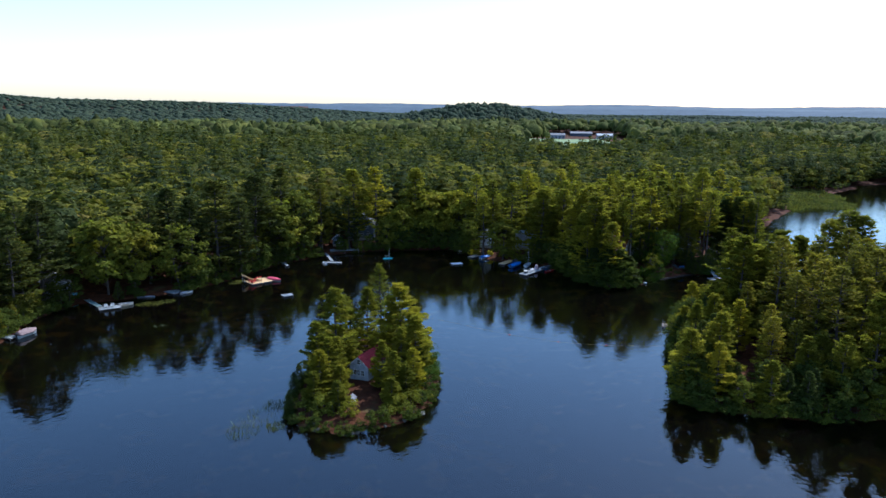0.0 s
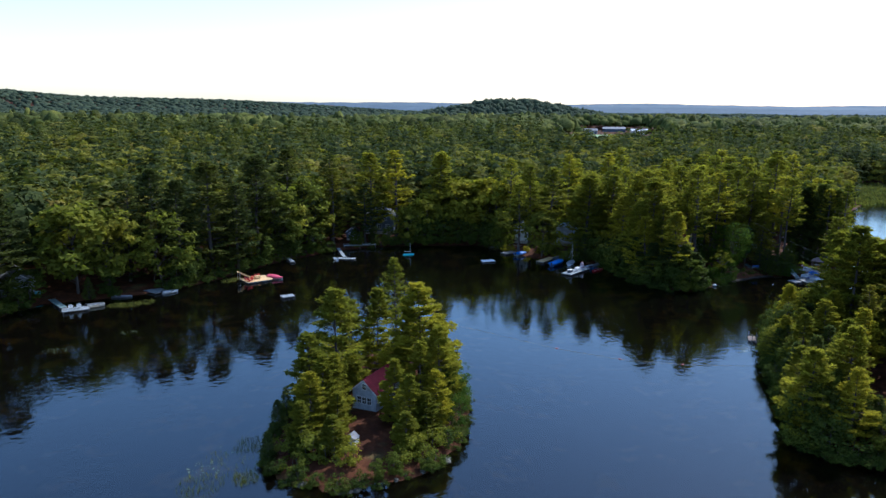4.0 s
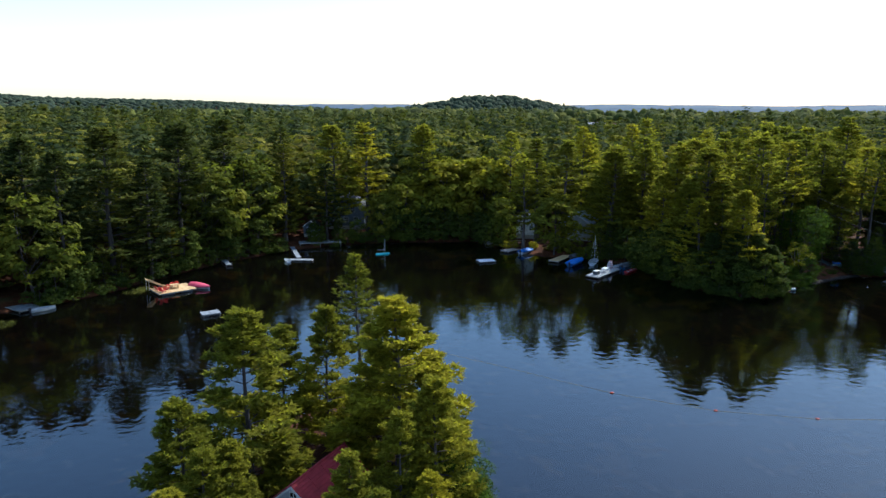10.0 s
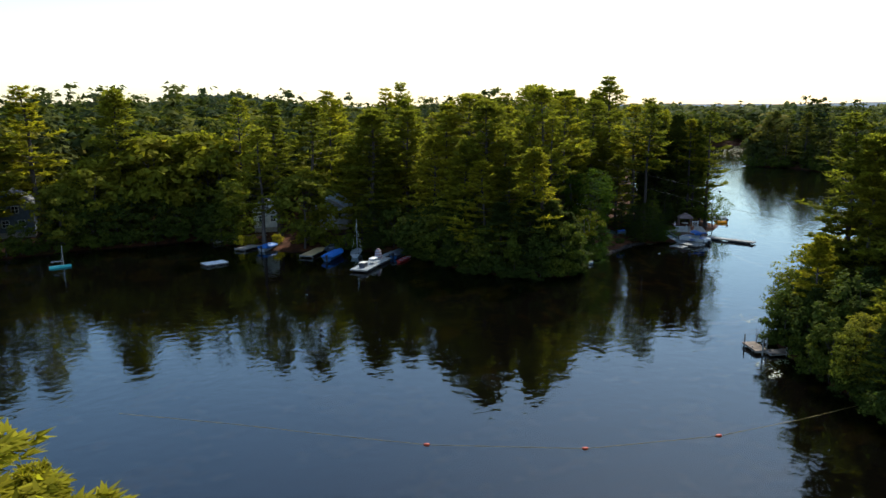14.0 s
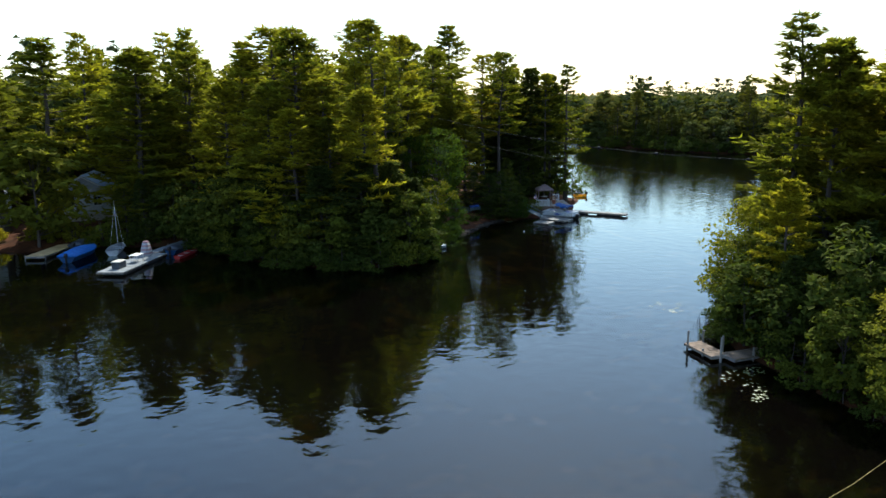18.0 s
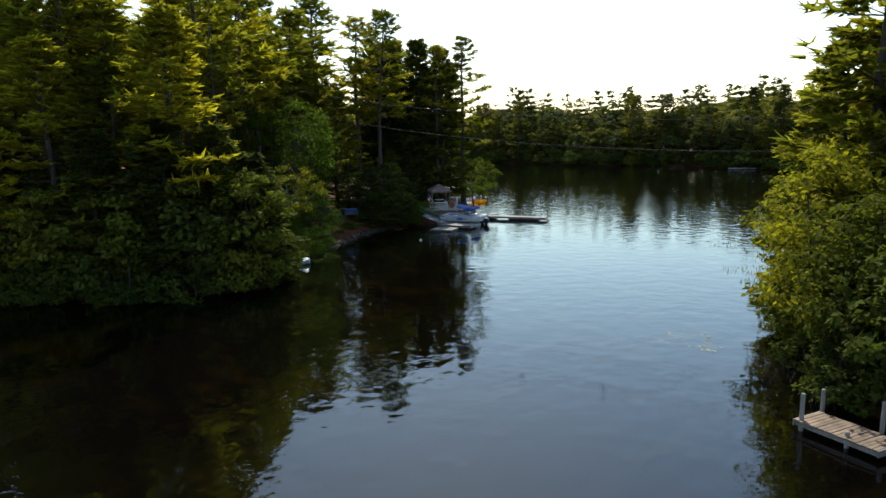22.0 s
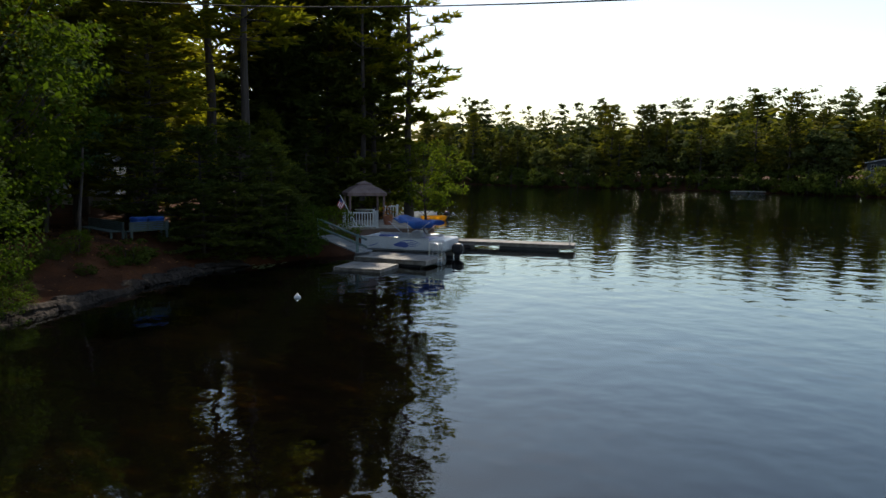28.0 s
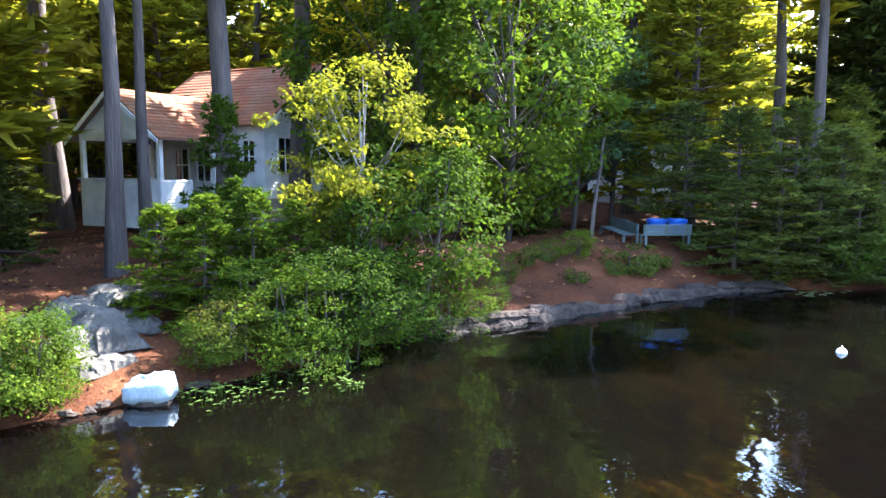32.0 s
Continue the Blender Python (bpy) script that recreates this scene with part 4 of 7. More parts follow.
RED_ROOF = surface("red_shingle_roof", (0.19, 0.012, 0.014), (0.32, 0.024, 0.026), 0.85, 0.9, 25, bump=0.2)
BLUE_ROOF = surface("pale_blue_roof", (0.30, 0.40, 0.50), (0.46, 0.56, 0.66), 0.5, 0.6, 20, bump=0.2)
GREY_ROOF = surface("grey_shingle_roof", (0.10, 0.10, 0.105), (0.22, 0.215, 0.21), 0.9, 0.8, 20, bump=0.5, depth=0.02)
DARK_ROOF = surface("dark_shingle_roof", (0.04, 0.042, 0.045), (0.09, 0.09, 0.09), 0.9, 0.8, 20, bump=0.5, depth=0.02)
PLANK = surface("weathered_plank", (0.20, 0.17, 0.135), (0.40, 0.34, 0.27), 0.85, 1.6, 22, bump=0.5, depth=0.01, per_piece=0.22)
TAN_PLANK = surface("tan_plank", (0.42, 0.27, 0.11), (0.60, 0.41, 0.19), 0.8, 1.6, 22, bump=0.4, depth=0.01, per_piece=0.15)
BENCH_PAINT = surface("faded_green_bench", (0.035, 0.055, 0.052), (0.075, 0.105, 0.10), 0.7, 1.2, 24, bump=0.2, per_piece=0.1)
BROWN_PLANK = surface("brown_plank", (0.11, 0.077, 0.05), (0.23, 0.165, 0.11), 0.85, 1.6, 22, bump=0.5, depth=0.01, per_piece=0.25)
GREY_PLANK = surface("grey_plank", (0.13, 0.142, 0.145), (0.25, 0.27, 0.27), 0.8, 1.4, 22, bump=0.4, depth=0.01, per_piece=0.15)
LANDING_PLANK = surface("worn_landing_plank", (0.105, 0.102, 0.092), (0.215, 0.21, 0.19), 0.8, 1.4, 22, bump=0.5, depth=0.01, stretch=(1, 1, 1), per_piece=0.15)
GREEN_PAINT = surface("pale_green_paint", (0.08, 0.125, 0.12), (0.15, 0.22, 0.21), 0.7, 1.2, 24, bump=0.2, per_piece=0.08)
POST = surface("grey_post", (0.13, 0.115, 0.10), (0.27, 0.25, 0.22), 0.9, 3, 30, stretch=(1, 1, 0.3))
ROCK = surface("grey_rock", (0.014, 0.0105, 0.0080), (0.056, 0.044, 0.034), 0.95, 1.1, 9, bump=0.9, depth=0.06, per_piece=0.22, ior=1.2)
LICHEN_ROCK = surface("lichen_rock", (0.032, 0.027, 0.019), (0.120, 0.112, 0.086), 0.9, 1.6, 12, bump=0.9, depth=0.06, per_piece=0.15)
TARP_WHITE = surface("white_tarp", (0.13, 0.175, 0.195), (0.22, 0.275, 0.30), 0.5, 1.5, 20, bump=0.4, depth=0.02)
TARP_BLUE = surface("blue_canvas", (0.015, 0.09, 0.33), (0.03, 0.17, 0.52), 0.6, 2.0, 25, bump=0.5, depth=0.02)
TARP_RED = surface("red_canvas", (0.42, 0.03, 0.06), (0.62, 0.09, 0.13), 0.65, 2.0, 25, bump=0.4, depth=0.02)
CANVAS_TAN = surface("taupe_canvas", (0.13, 0.085, 0.075), (0.24, 0.165, 0.145), 0.85, 2.0, 40, bump=0.3)
HULL_WHITE = surface("white_hull", (0.46, 0.48, 0.49), (0.62, 0.64, 0.64), 0.3, 0.9, 30, bump=0.0)
HULL_BLUE = surface("blue_hull", (0.02, 0.09, 0.25), (0.04, 0.16, 0.38), 0.3, 0.9, 30, bump=0.0)
HULL_CYAN = surface("turquoise_hull", (0.10, 0.42, 0.48), (0.20, 0.58, 0.62), 0.35, 0.9, 30, bump=0.0)
HULL_DARK = surface("dark_hull", (0.03, 0.035, 0.045), (0.07, 0.08, 0.10), 0.4, 1.0, 30, bump=0.0)
STRIPE = surface("blue_stripe", (0.05, 0.08, 0.26), (0.08, 0.13, 0.36), 0.35, 2, 30, bump=0.0)
YELLOW = surface("yellow_plastic", (0.58, 0.34, 0.02), (0.76, 0.50, 0.04), 0.45, 1.5, 30, bump=0.0)
RED = surface("red_plastic", (0.42, 0.02, 0.02), (0.60, 0.05, 0.035), 0.5, 1.5, 30, bump=0.0)
ORANGE = surface("orange_float", (0.55, 0.07, 0.03), (0.72, 0.14, 0.05), 0.5, 3, 30, bump=0.0)
BLUE_PLASTIC = surface("blue_plastic", (0.01, 0.05, 0.24), (0.02, 0.10, 0.38), 0.4, 3, 30, bump=0.0)
BLACK = surface("black_plastic", (0.008, 0.008, 0.009), (0.025, 0.025, 0.028), 0.4, 3, 30, bump=0.0)
ALU = surface("aluminium", (0.42, 0.43, 0.44), (0.62, 0.63, 0.64), 0.35, 3, 40, metal=0.9, bump=0.0)
BRICK = surface("foundation_block", (0.24, 0.21, 0.18), (0.40, 0.36, 0.31), 0.9, 3, 20)
CABLE = surface("black_cable", (0.012, 0.012, 0.012), (0.03, 0.03, 0.03), 0.95, 3, 30, bump=0.0)
ROPE = surface("yellow_rope", (0.40, 0.28, 0.08), (0.58, 0.42, 0.14), 0.8, 3, 30, bump=0.0)
FIELD = surface("mown_field", (0.10, 0.16, 0.05), (0.17, 0.22, 0.08), 0.95, 0.05, 0.6, bump=0.0)
PINK_CANVAS = surface("faded_pink_canvas", (0.22, 0.12, 0.14), (0.33, 0.20, 0.22), 0.8, 3, 40, bump=0.2)
FLAG_RED = surface("red_cloth", (0.35, 0.02, 0.03), (0.48, 0.04, 0.05), 0.8, 3, 40, bump=0.0)
FLAG_BLUE = surface("navy_cloth", (0.02, 0.03, 0.12), (0.03, 0.05, 0.18), 0.8, 3, 40, bump=0.0)


def glass_material():
    m, n, l, p = nodes_of("window_glass")
    p.inputs["Base Color"].default_value = (0.012, 0.015, 0.018, 1)
    p.inputs["Roughness"].default_value = 0.04
    p.inputs["IOR"].default_value = 1.5
    return m


GLASS = glass_material()

# ---- built things ----
def lap_wall(x0, x1, z0, z1, y, face, step=0.13, holes=()):
    """Clapboards along x at the plane y, facing -y (face=-1) or +y, leaving rectangular holes open."""
    bm = bmesh.new()
    z = z0
    while z < z1 - 0.02:
        top = min(z + step, z1)
        cuts = [(x0, x1)]
        for hx0, hx1, hz0, hz1 in holes:
            if hz0 < (z + top) / 2 < hz1:
                cuts = [c for a, b in cuts for c in ((a, min(b, hx0)), (max(a, hx1), b)) if c[1] - c[0] > 0.02]
        for a, b in cuts:
            lo, hi = y + face * 0.050, y + face * 0.002
            v = [bm.verts.new(p) for p in ((a, lo, z), (b, lo, z), (b, hi, top), (a, hi, top), (a, y - face * 0.06, z), (b, y - face * 0.06, z), (b, y - face * 0.06, top), (a, y - face * 0.06, top))]
            for q in ((0, 1, 2, 3), (4, 7, 6, 5), (0, 4, 5, 1), (3, 2, 6, 7), (0, 3, 7, 4), (1, 5, 6, 2)):
                bm.faces.new([v[i] for i in q])
        z = top
    return bm


def boarded(name, bm, mat, parent):
    """A clapboard wall, its boards as parts of their own over a thin backing."""
    v = [q.co.copy() for q in bm.verts]
    bm.free()
    mid, boards = Vector(), [v[i:i + 8] for i in range(0, len(v), 8)]
    back = bmesh.new()
    for k, b in enumerate(boards):
        mid = (b[4] + b[5] + b[6] + b[7]) / 4
        q = [back.verts.new(mid + (p - mid) * 0.98 + (c - p) * 0.2) for p, c in ((b[4], b[0]), (b[5], b[1]), (b[6], b[2]), (b[7], b[3]))]
        back.faces.new(q)
    wall = part(name, back, mat, parent)
    for b in boards:
        one = bmesh.new()
        w = [one.verts.new(p) for p in b]
        for q in ((0, 1, 2, 3), (4, 7, 6, 5), (0, 4, 5, 1), (3, 2, 6, 7), (0, 3, 7, 4), (1, 5, 6, 2)):
            one.faces.new([w[i] for i in q])
        part("board", one, mat, wall)
    return wall


def turn_mesh(bm, m):
    bmesh.ops.transform(bm, matrix=m, verts=bm.verts)
    return bm


def prism_gable(x0, x1, y, z0, z1, thick, face):
    """A triangular gable over x0..x1 at y."""
    bm = bmesh.new()
    xm = (x0 + x1) / 2
    a = [bm.verts.new(p) for p in ((x0, y, z0), (x1, y, z0), (xm, y, z1))]
    b = [bm.verts.new((v.co.x, y - face * thick, v.co.z)) for v in a]
    bm.faces.new(a)
    bm.faces.new(b[::-1])
    for i in range(3):
        j = (i + 1) % 3
        bm.faces.new((a[i], a[j], b[j], b[i]))
    return bm


def roof_slope(x_eave, x_ridge, y0, y1, z_eave, z_ridge, courses=12, thick=0.05):
    """Overlapping courses from eave to ridge."""
    bm = bmesh.new()
    for k in range(courses):
        a, b = k / courses, (k + 1.12) / courses
        p = lambda s, lift: (x_eave + (x_ridge - x_eave) * s, z_eave + (z_ridge - z_eave) * s + lift)
        (ax, az), (bx, bz) = p(a, thick), p(min(b, 1.0), thick * 0.35)
        (cx, cz), (dx, dz) = p(a, 0), p(min(b, 1.0), -0.01)
        v = [bm.verts.new(q) for q in ((ax, y0, az), (ax, y1, az), (bx, y1, bz), (bx, y0, bz), (cx, y0, cz), (cx, y1, cz), (dx, y1, dz), (dx, y0, dz))]
        for q in ((0, 1, 2, 3), (4, 7, 6, 5), (0, 4, 5, 1), (3, 2, 6, 7), (0, 3, 7, 4), (1, 5, 6, 2)):
            bm.faces.new([v[i] for i in q])
    return bm


def shingled(parent, roof, x_eave, x_ridge, y0, y1, z_eave, z_ridge, courses):
    """A roof slope whose courses are pieces of their own over a thin deck."""
    deck = part("roof", roof_slope(x_eave, x_ridge, y0 + 0.02, y1 - 0.02, z_eave - 0.05, z_ridge - 0.05, 1, 0.03), BROWN_PAINT, parent)
    for k in range(courses):
        a, b = k / courses, min((k + 1.12) / courses, 1.0)
        mixx, mixz = (lambda s: x_eave + (x_ridge - x_eave) * s), (lambda s: z_eave + (z_ridge - z_eave) * s)
        n = max(3, int((y1 - y0) / 1.6))
        for q in range(n):
            u, v = y0 + (y1 - y0) * q / n + 0.012, y0 + (y1 - y0) * (q + 1) / n - 0.012
            drop = 0.012 * math.sin(7.0 * k + 3.1 * q)
            bm = bmesh.new()
            w = [bm.verts.new(p) for p in ((mixx(a), u, mixz(a) + 0.05 + drop), (mixx(a), v, mixz(a) + 0.05), (mixx(b), v, mixz(b) + 0.018), (mixx(b), u, mixz(b) + 0.018), (mixx(a), u, mixz(a)), (mixx(a), v, mixz(a)), (mixx(b), v, mixz(b) - 0.01), (mixx(b), u, mixz(b) - 0.01))]
            for f in ((0, 1, 2, 3), (4, 7, 6, 5), (0, 4, 5, 1), (3, 2, 6, 7), (0, 3, 7, 4), (1, 5, 6, 2)):
                bm.faces.new([w[i] for i in f])
            part("shingle_course", bm, roof, deck)


def window(parent, x, z, w, h, y, face, side=None, bars=1):
    """A framed sash window in the wall at y; side turns it onto a side wall."""
    m = side or Matrix.Identity(4)
    ob = new("window")
    ob.parent = parent
    ob.matrix_local = m @ Matrix.Translation((x, y, z))
    f = face
    bm = bmesh.new()
    t = 0.07
    for a in ((-w / 2 - t, -w / 2, -h / 2 - t, h / 2 + t), (w / 2, w / 2 + t, -h / 2 - t, h / 2 + t), (-w / 2, w / 2, h / 2, h / 2 + t), (-w / 2, w / 2, -h / 2 - t, -h / 2), (-w / 2, w / 2, -0.025, 0.025)):
        add_box(bm, a[0], a[1], min(f * 0.0, f * 0.07), max(f * 0.0, f * 0.07), a[2], a[3])
    for k in range(bars):
        xx = -w / 2 + w * (k + 1) / (bars + 1)
        add_box(bm, xx - 0.02, xx + 0.02, min(0, f * 0.05), max(0, f * 0.05), -h / 2, h / 2)
    part("window_frame", bm, WHITE_PAINT, ob)
    part("pane", box(-w / 2, w / 2, min(f * 0.005, f * 0.02), max(f * 0.005, f * 0.02), -h / 2, h / 2), GLASS, ob)
    return ob


def cottage(name, x, y, z, turn, W, D, wall_h, roof_h, siding, roof, label, eave=0.35, windows=(), lap=0.16, courses=10, trim=WHITE_PAINT, chimney=None, shingles_apart=False):
    """A gabled cottage; its front gable stands at y=0 and faces -y."""
    ob = base(name, x, y, z, turn, label, "house")
    part("foundation", box(-W / 2 + 0.05, W / 2 - 0.05, 0.05, D - 0.05, -1.2, 0.12), BRICK, ob)
    boarded("wall", lap_wall(-W / 2, W / 2, 0.1, wall_h, 0, -1, lap), siding, ob)
    boarded("wall", lap_wall(-W / 2, W / 2, 0.1, wall_h, D, 1, lap), siding, ob)
    for s in (-1, 1):
        b = lap_wall(0, D, 0.1, wall_h, 0, -1 if s > 0 else 1, lap)
        boarded("wall", turn_mesh(b, Matrix.Translation((s * (W / 2 - 0.0), 0, 0)) @ Matrix.Rotation(radians(90), 4, "Z")), siding, ob)
    part("gable", prism_gable(-W / 2, W / 2, -0.02, wall_h, wall_h + roof_h, 0.08, -1), siding, ob)
    part("gable", prism_gable(-W / 2, W / 2, D + 0.02, wall_h, wall_h + roof_h, 0.08, 1), siding, ob)
    drop = eave * roof_h / (W / 2)
    for s in (-1, 1):
        run = (s * (W / 2 + eave), 0, -eave, D + eave, wall_h - drop + 0.06, wall_h + roof_h + 0.06, courses)
        if shingles_apart:
            shingled(ob, roof, *run)
        else:
            part("roof", roof_slope(*run), roof, ob)
        bm = bmesh.new()
        p0, p1 = Vector((s * (W / 2 + eave), -eave - 0.03, wall_h - drop + 0.02)), Vector((0, -eave - 0.03, wall_h + roof_h + 0.02))
        n = Vector((0, 0, -0.16))
        v = [bm.verts.new(q) for q in (p0, p1, p1 + n, p0 + n)]
        w = [bm.verts.new(q.co + Vector((0, 0.05, 0))) for q in v]
        bm.faces.new(v)
        bm.faces.new(w[::-1])
        for i in range(4):
            bm.faces.new((v[i], v[(i + 1) % 4], w[(i + 1) % 4], w[i]))
        part("barge_board", bm, trim, ob)
    part("ridge_cap", rod((0, -eave, wall_h + roof_h + 0.09), (0, D + eave, wall_h + roof_h + 0.09), 0.07, sides=6), roof, ob)
    for side, wx, wz, ww, wh in windows:
        if side == "f":
            window(ob, wx, wz, ww, wh, -0.03, -1)
        elif side == "r":
            window(ob, wx, wz, ww, wh, 0.0, -1, Matrix.Translation((W / 2 + 0.03, 0, 0)) @ Matrix.Rotation(radians(90), 4, "Z"))
        else:
            window(ob, wx, wz, ww, wh, 0.0, 1, Matrix.Translation((-W / 2 - 0.03, 0, 0)) @ Matrix.Rotation(radians(90), 4, "Z"))
    if chimney:
        part("chimney", box(chimney[0] - 0.3, chimney[0] + 0.3, chimney[1] - 0.3, chimney[1] + 0.3, wall_h, wall_h + roof_h + 0.8, 0.03), BRICK, ob)
    return ob


# Cottage among the pines on the point, with its screened porch.
camp = cottage("cottage", 0, 0, 0, 0, 8.2, 7.4, 3.4, 2.75, WHITE_PAINT, ORANGE_SHINGLE, "white clapboard cottage with a needle-covered rusty shingle roof", 0.4,
               (("f", -2.75, 1.95, 0.95, 1.5), ("f", 0.6, 1.95, 0.95, 1.4), ("f", 2.8, 1.95, 0.85, 1.3), ("l", 0.75, 1.9, 0.6, 1.3), ("r", 3, 1.7, 0.8, 1.2)), 0.13, 18, shingles_apart=True)
U, WB = Vector((0.787, -0.617, 0)), Vector((0.617, 0.787, 0))
CAMP0 = Vector((75.2, 177.8, 0))
camp.matrix_world = Matrix.Translation(CAMP0 + U * 6.3 + WB * 8.1 + Vector((0, 0, 2.6))) @ pose(0, 0, 0, 0, 0, 51.9)
porch = base("porch", *(CAMP0 + U * 2.35 + Vector((0, 0, 1.75))), -38.1, "open white clapboard porch with corner posts and a gabled roof", "porch")
porch.scale = (1, 1, 1.08)
PW, PD = 4.5, 3.9
boarded("half_wall", lap_wall(-PW / 2, PW / 2, -0.1, 1.65, 0, -1, 0.12), WHITE_PAINT, porch)
for s, d0, d1 in ((-1, 0.0, PD), (1, 0.0, 1.6)):
    boarded("half_wall", turn_mesh(lap_wall(d0, d1, -0.1 if s < 0 else 0.5, 1.65, 0, -1 if s > 0 else 1, 0.12), Matrix.Translation((s * PW / 2, 0, 0)) @ Matrix.Rotation(radians(90), 4, "Z")), WHITE_PAINT, porch)
part("wall_cap", box(-PW / 2 - 0.08, PW / 2 + 0.08, -0.1, 0.1, 1.65, 1.71), WHITE_PAINT, porch)
part("porch_floor", box(-PW / 2, PW / 2, 0, PD, 0.72, 0.84), PLANK, porch)
for px, py in ((-PW / 2 + 0.09, 0.09), (PW / 2 - 0.09, 0.09), (-PW / 2 + 0.09, PD - 0.2), (PW / 2 - 0.09, PD - 0.9)):
    part("post", box(px - 0.09, px + 0.09, py - 0.09, py + 0.09, 1.0, 3.25, 0.01), WHITE_PAINT, porch)
part("header", box(-PW / 2, PW / 2, 0.0, 0.16, 3.12, 3.34), WHITE_PAINT, porch)
for s in (-1, 1):
    part("header", box(s * PW / 2 - 0.08, s * PW / 2 + 0.08, 0.16, PD, 3.12, 3.34), WHITE_PAINT, porch)
    shingled(porch, ORANGE_SHINGLE, s * (PW / 2 + 0.35), 0, -0.4, PD + 0.6, 3.12, 4.95, 14)
    bm = bmesh.new()
    q = [(s * (PW / 2 + 0.36), 3.08), (0, 4.93), (0, 4.76), (s * (PW / 2 + 0.36), 2.92)]
    v = [bm.verts.new((a, -0.44, b)) for a, b in q] + [bm.verts.new((a, -0.39, b)) for a, b in q]
    for f in ((0, 1, 2, 3), (7, 6, 5, 4), (0, 4, 5, 1), (1, 5, 6, 2), (2, 6, 7, 3), (3, 7, 4, 0)):
        bm.faces.new([v[i] for i in f])
    part("barge_board", bm, WHITE_PAINT, porch)
gable = lap_wall(-PW / 2, PW / 2, 3.34, 4.85, 0.02, -1, 0.13)
for v in gable.verts:
    lim = max(0.02, (4.86 - v.co.z) / 1.55 * PW / 2)
    v.co.x = max(-lim, min(lim, v.co.x))
boarded("gable", gable, WHITE_PAINT, porch)
for px in (-0.55, 0.75):
    window(porch, px, 2.2, 0.75, 1.3, PD - 0.05, -1)
part("porch_door", box(1.35, 2.1, PD - 0.1, PD - 0.03, 0.84, 2.9, 0.01), BROWN_PAINT, porch, "dark open doorway at the porch's back")

cottage("shed", 89.5, 186, 1.9, -30, 4.2, 4.5, 2.3, 1.2, CREAM_PAINT, GREY_ROOF, "cream cabin behind the maple with a grey roof", 0.3, (("f", -0.9, 1.5, 0.6, 0.6), ("f", 0.5, 1.5, 0.6, 0.6)), 0.15, 8)
cottage("cottage", 106, 190, 2.2, -42, 5.5, 6, 2.6, 1.6, WHITE_PAINT, GREY_ROOF, "white cottage half hidden among the pines", 0.3, (("f", -1.2, 1.5, 0.8, 1.0), ("f", 1.2, 1.5, 0.8, 1.0)), 0.2, 8)

# Red-roofed cottage on the small island.
cottage("cottage", 2.35, 97.6, 0.9, -32.7, 3.5, 6.0, 3.0, 1.5, GREY_PAINT, RED_ROOF, "small grey island cottage with a bright red roof", 0.32,
        (("f", 0.0, 3.55, 0.5, 0.75), ("f", -0.75, 1.7, 0.55, 0.85), ("f", 0.0, 1.7, 0.55, 0.85), ("f", 0.75, 1.7, 0.55, 0.85), ("r", 1.4, 1.7, 0.7, 0.9), ("l", 1.4, 1.7, 0.7, 0.9)), 0.15, 10, shingles_apart=True)
cottage("playhouse", -4.6, 88.2, 0.75, -20, 0.8, 0.8, 0.75, 0.35, WHITE_PAINT, GREY_ROOF, "small white playhouse with a pointed roof", 0.1, (), 0.12, 4)
cottage("shed", 0.6, 88.4, 0.7, -25, 1.2, 1.1, 1.2, 0.4, WHITE_PAINT, GREY_ROOF, "little white shed on the island's shore", 0.12, (("r", 0.7, 0.9, 0.4, 0.5),), 0.12, 5)

# Houses in the woods round the bay.
cottage("cottage", 57.6, 201, 2.2, -28, 6.5, 8.5, 3.0, 1.9, GREY_PAINT, BLUE_ROOF, "cottage with a pale blue metal roof among pines", 0.4, (("f", -1.6, 1.7, 0.9, 1.1), ("f", 1.6, 1.7, 0.9, 1.1), ("l", 3, 1.7, 1.0, 1.1), ("l", 6, 1.7, 1.0, 1.1)), 0.2, 9)
cottage("cottage", 47.6, 205.5, 1.9, -15, 4.6, 5.5, 3.4, 1.7, WHITE_PAINT, GREY_ROOF, "white cottage above the rock garden", 0.3, (("f", -1, 1.7, 0.8, 1.0), ("f", 1, 1.7, 0.8, 1.0), ("f", 0, 3.9, 0.6, 0.7)), 0.2, 8)
cottage("shed", -0.6, 213.6, 1.7, -8, 3.2, 3.4, 2.1, 1.2, SLATE_PAINT, DARK_ROOF, "slate-blue boathouse with a white-framed window", 0.25, (("f", 0, 1.2, 1.6, 0.9),), 0.18, 7)
cottage("house", 7.5, 222, 2.2, -8, 8.5, 7.5, 5.0, 2.4, SLATE_PAINT, GREY_ROOF, "large slate-blue house in deep shade", 0.4, (("f", -2.4, 1.6, 1.0, 1.1), ("f", 0, 1.6, 1.0, 1.1), ("f", 2.4, 1.6, 1.0, 1.1), ("f", -1.6, 4.0, 1.0, 1.1), ("f", 1.6, 4.0, 1.0, 1.1)), 0.25, 9)
cottage("house", 18.5, 219, 2.0, 0, 6, 6, 2.8, 1.8, surface("maroon_siding", (0.09, 0.015, 0.015), (0.15, 0.03, 0.03), 0.75), GREY_ROOF, "dark red cabin in the shade of the woods", 0.35, (("f", -1.4, 1.6, 0.9, 1.0), ("f", 1.4, 1.6, 0.9, 1.0)), 0.22, 8)
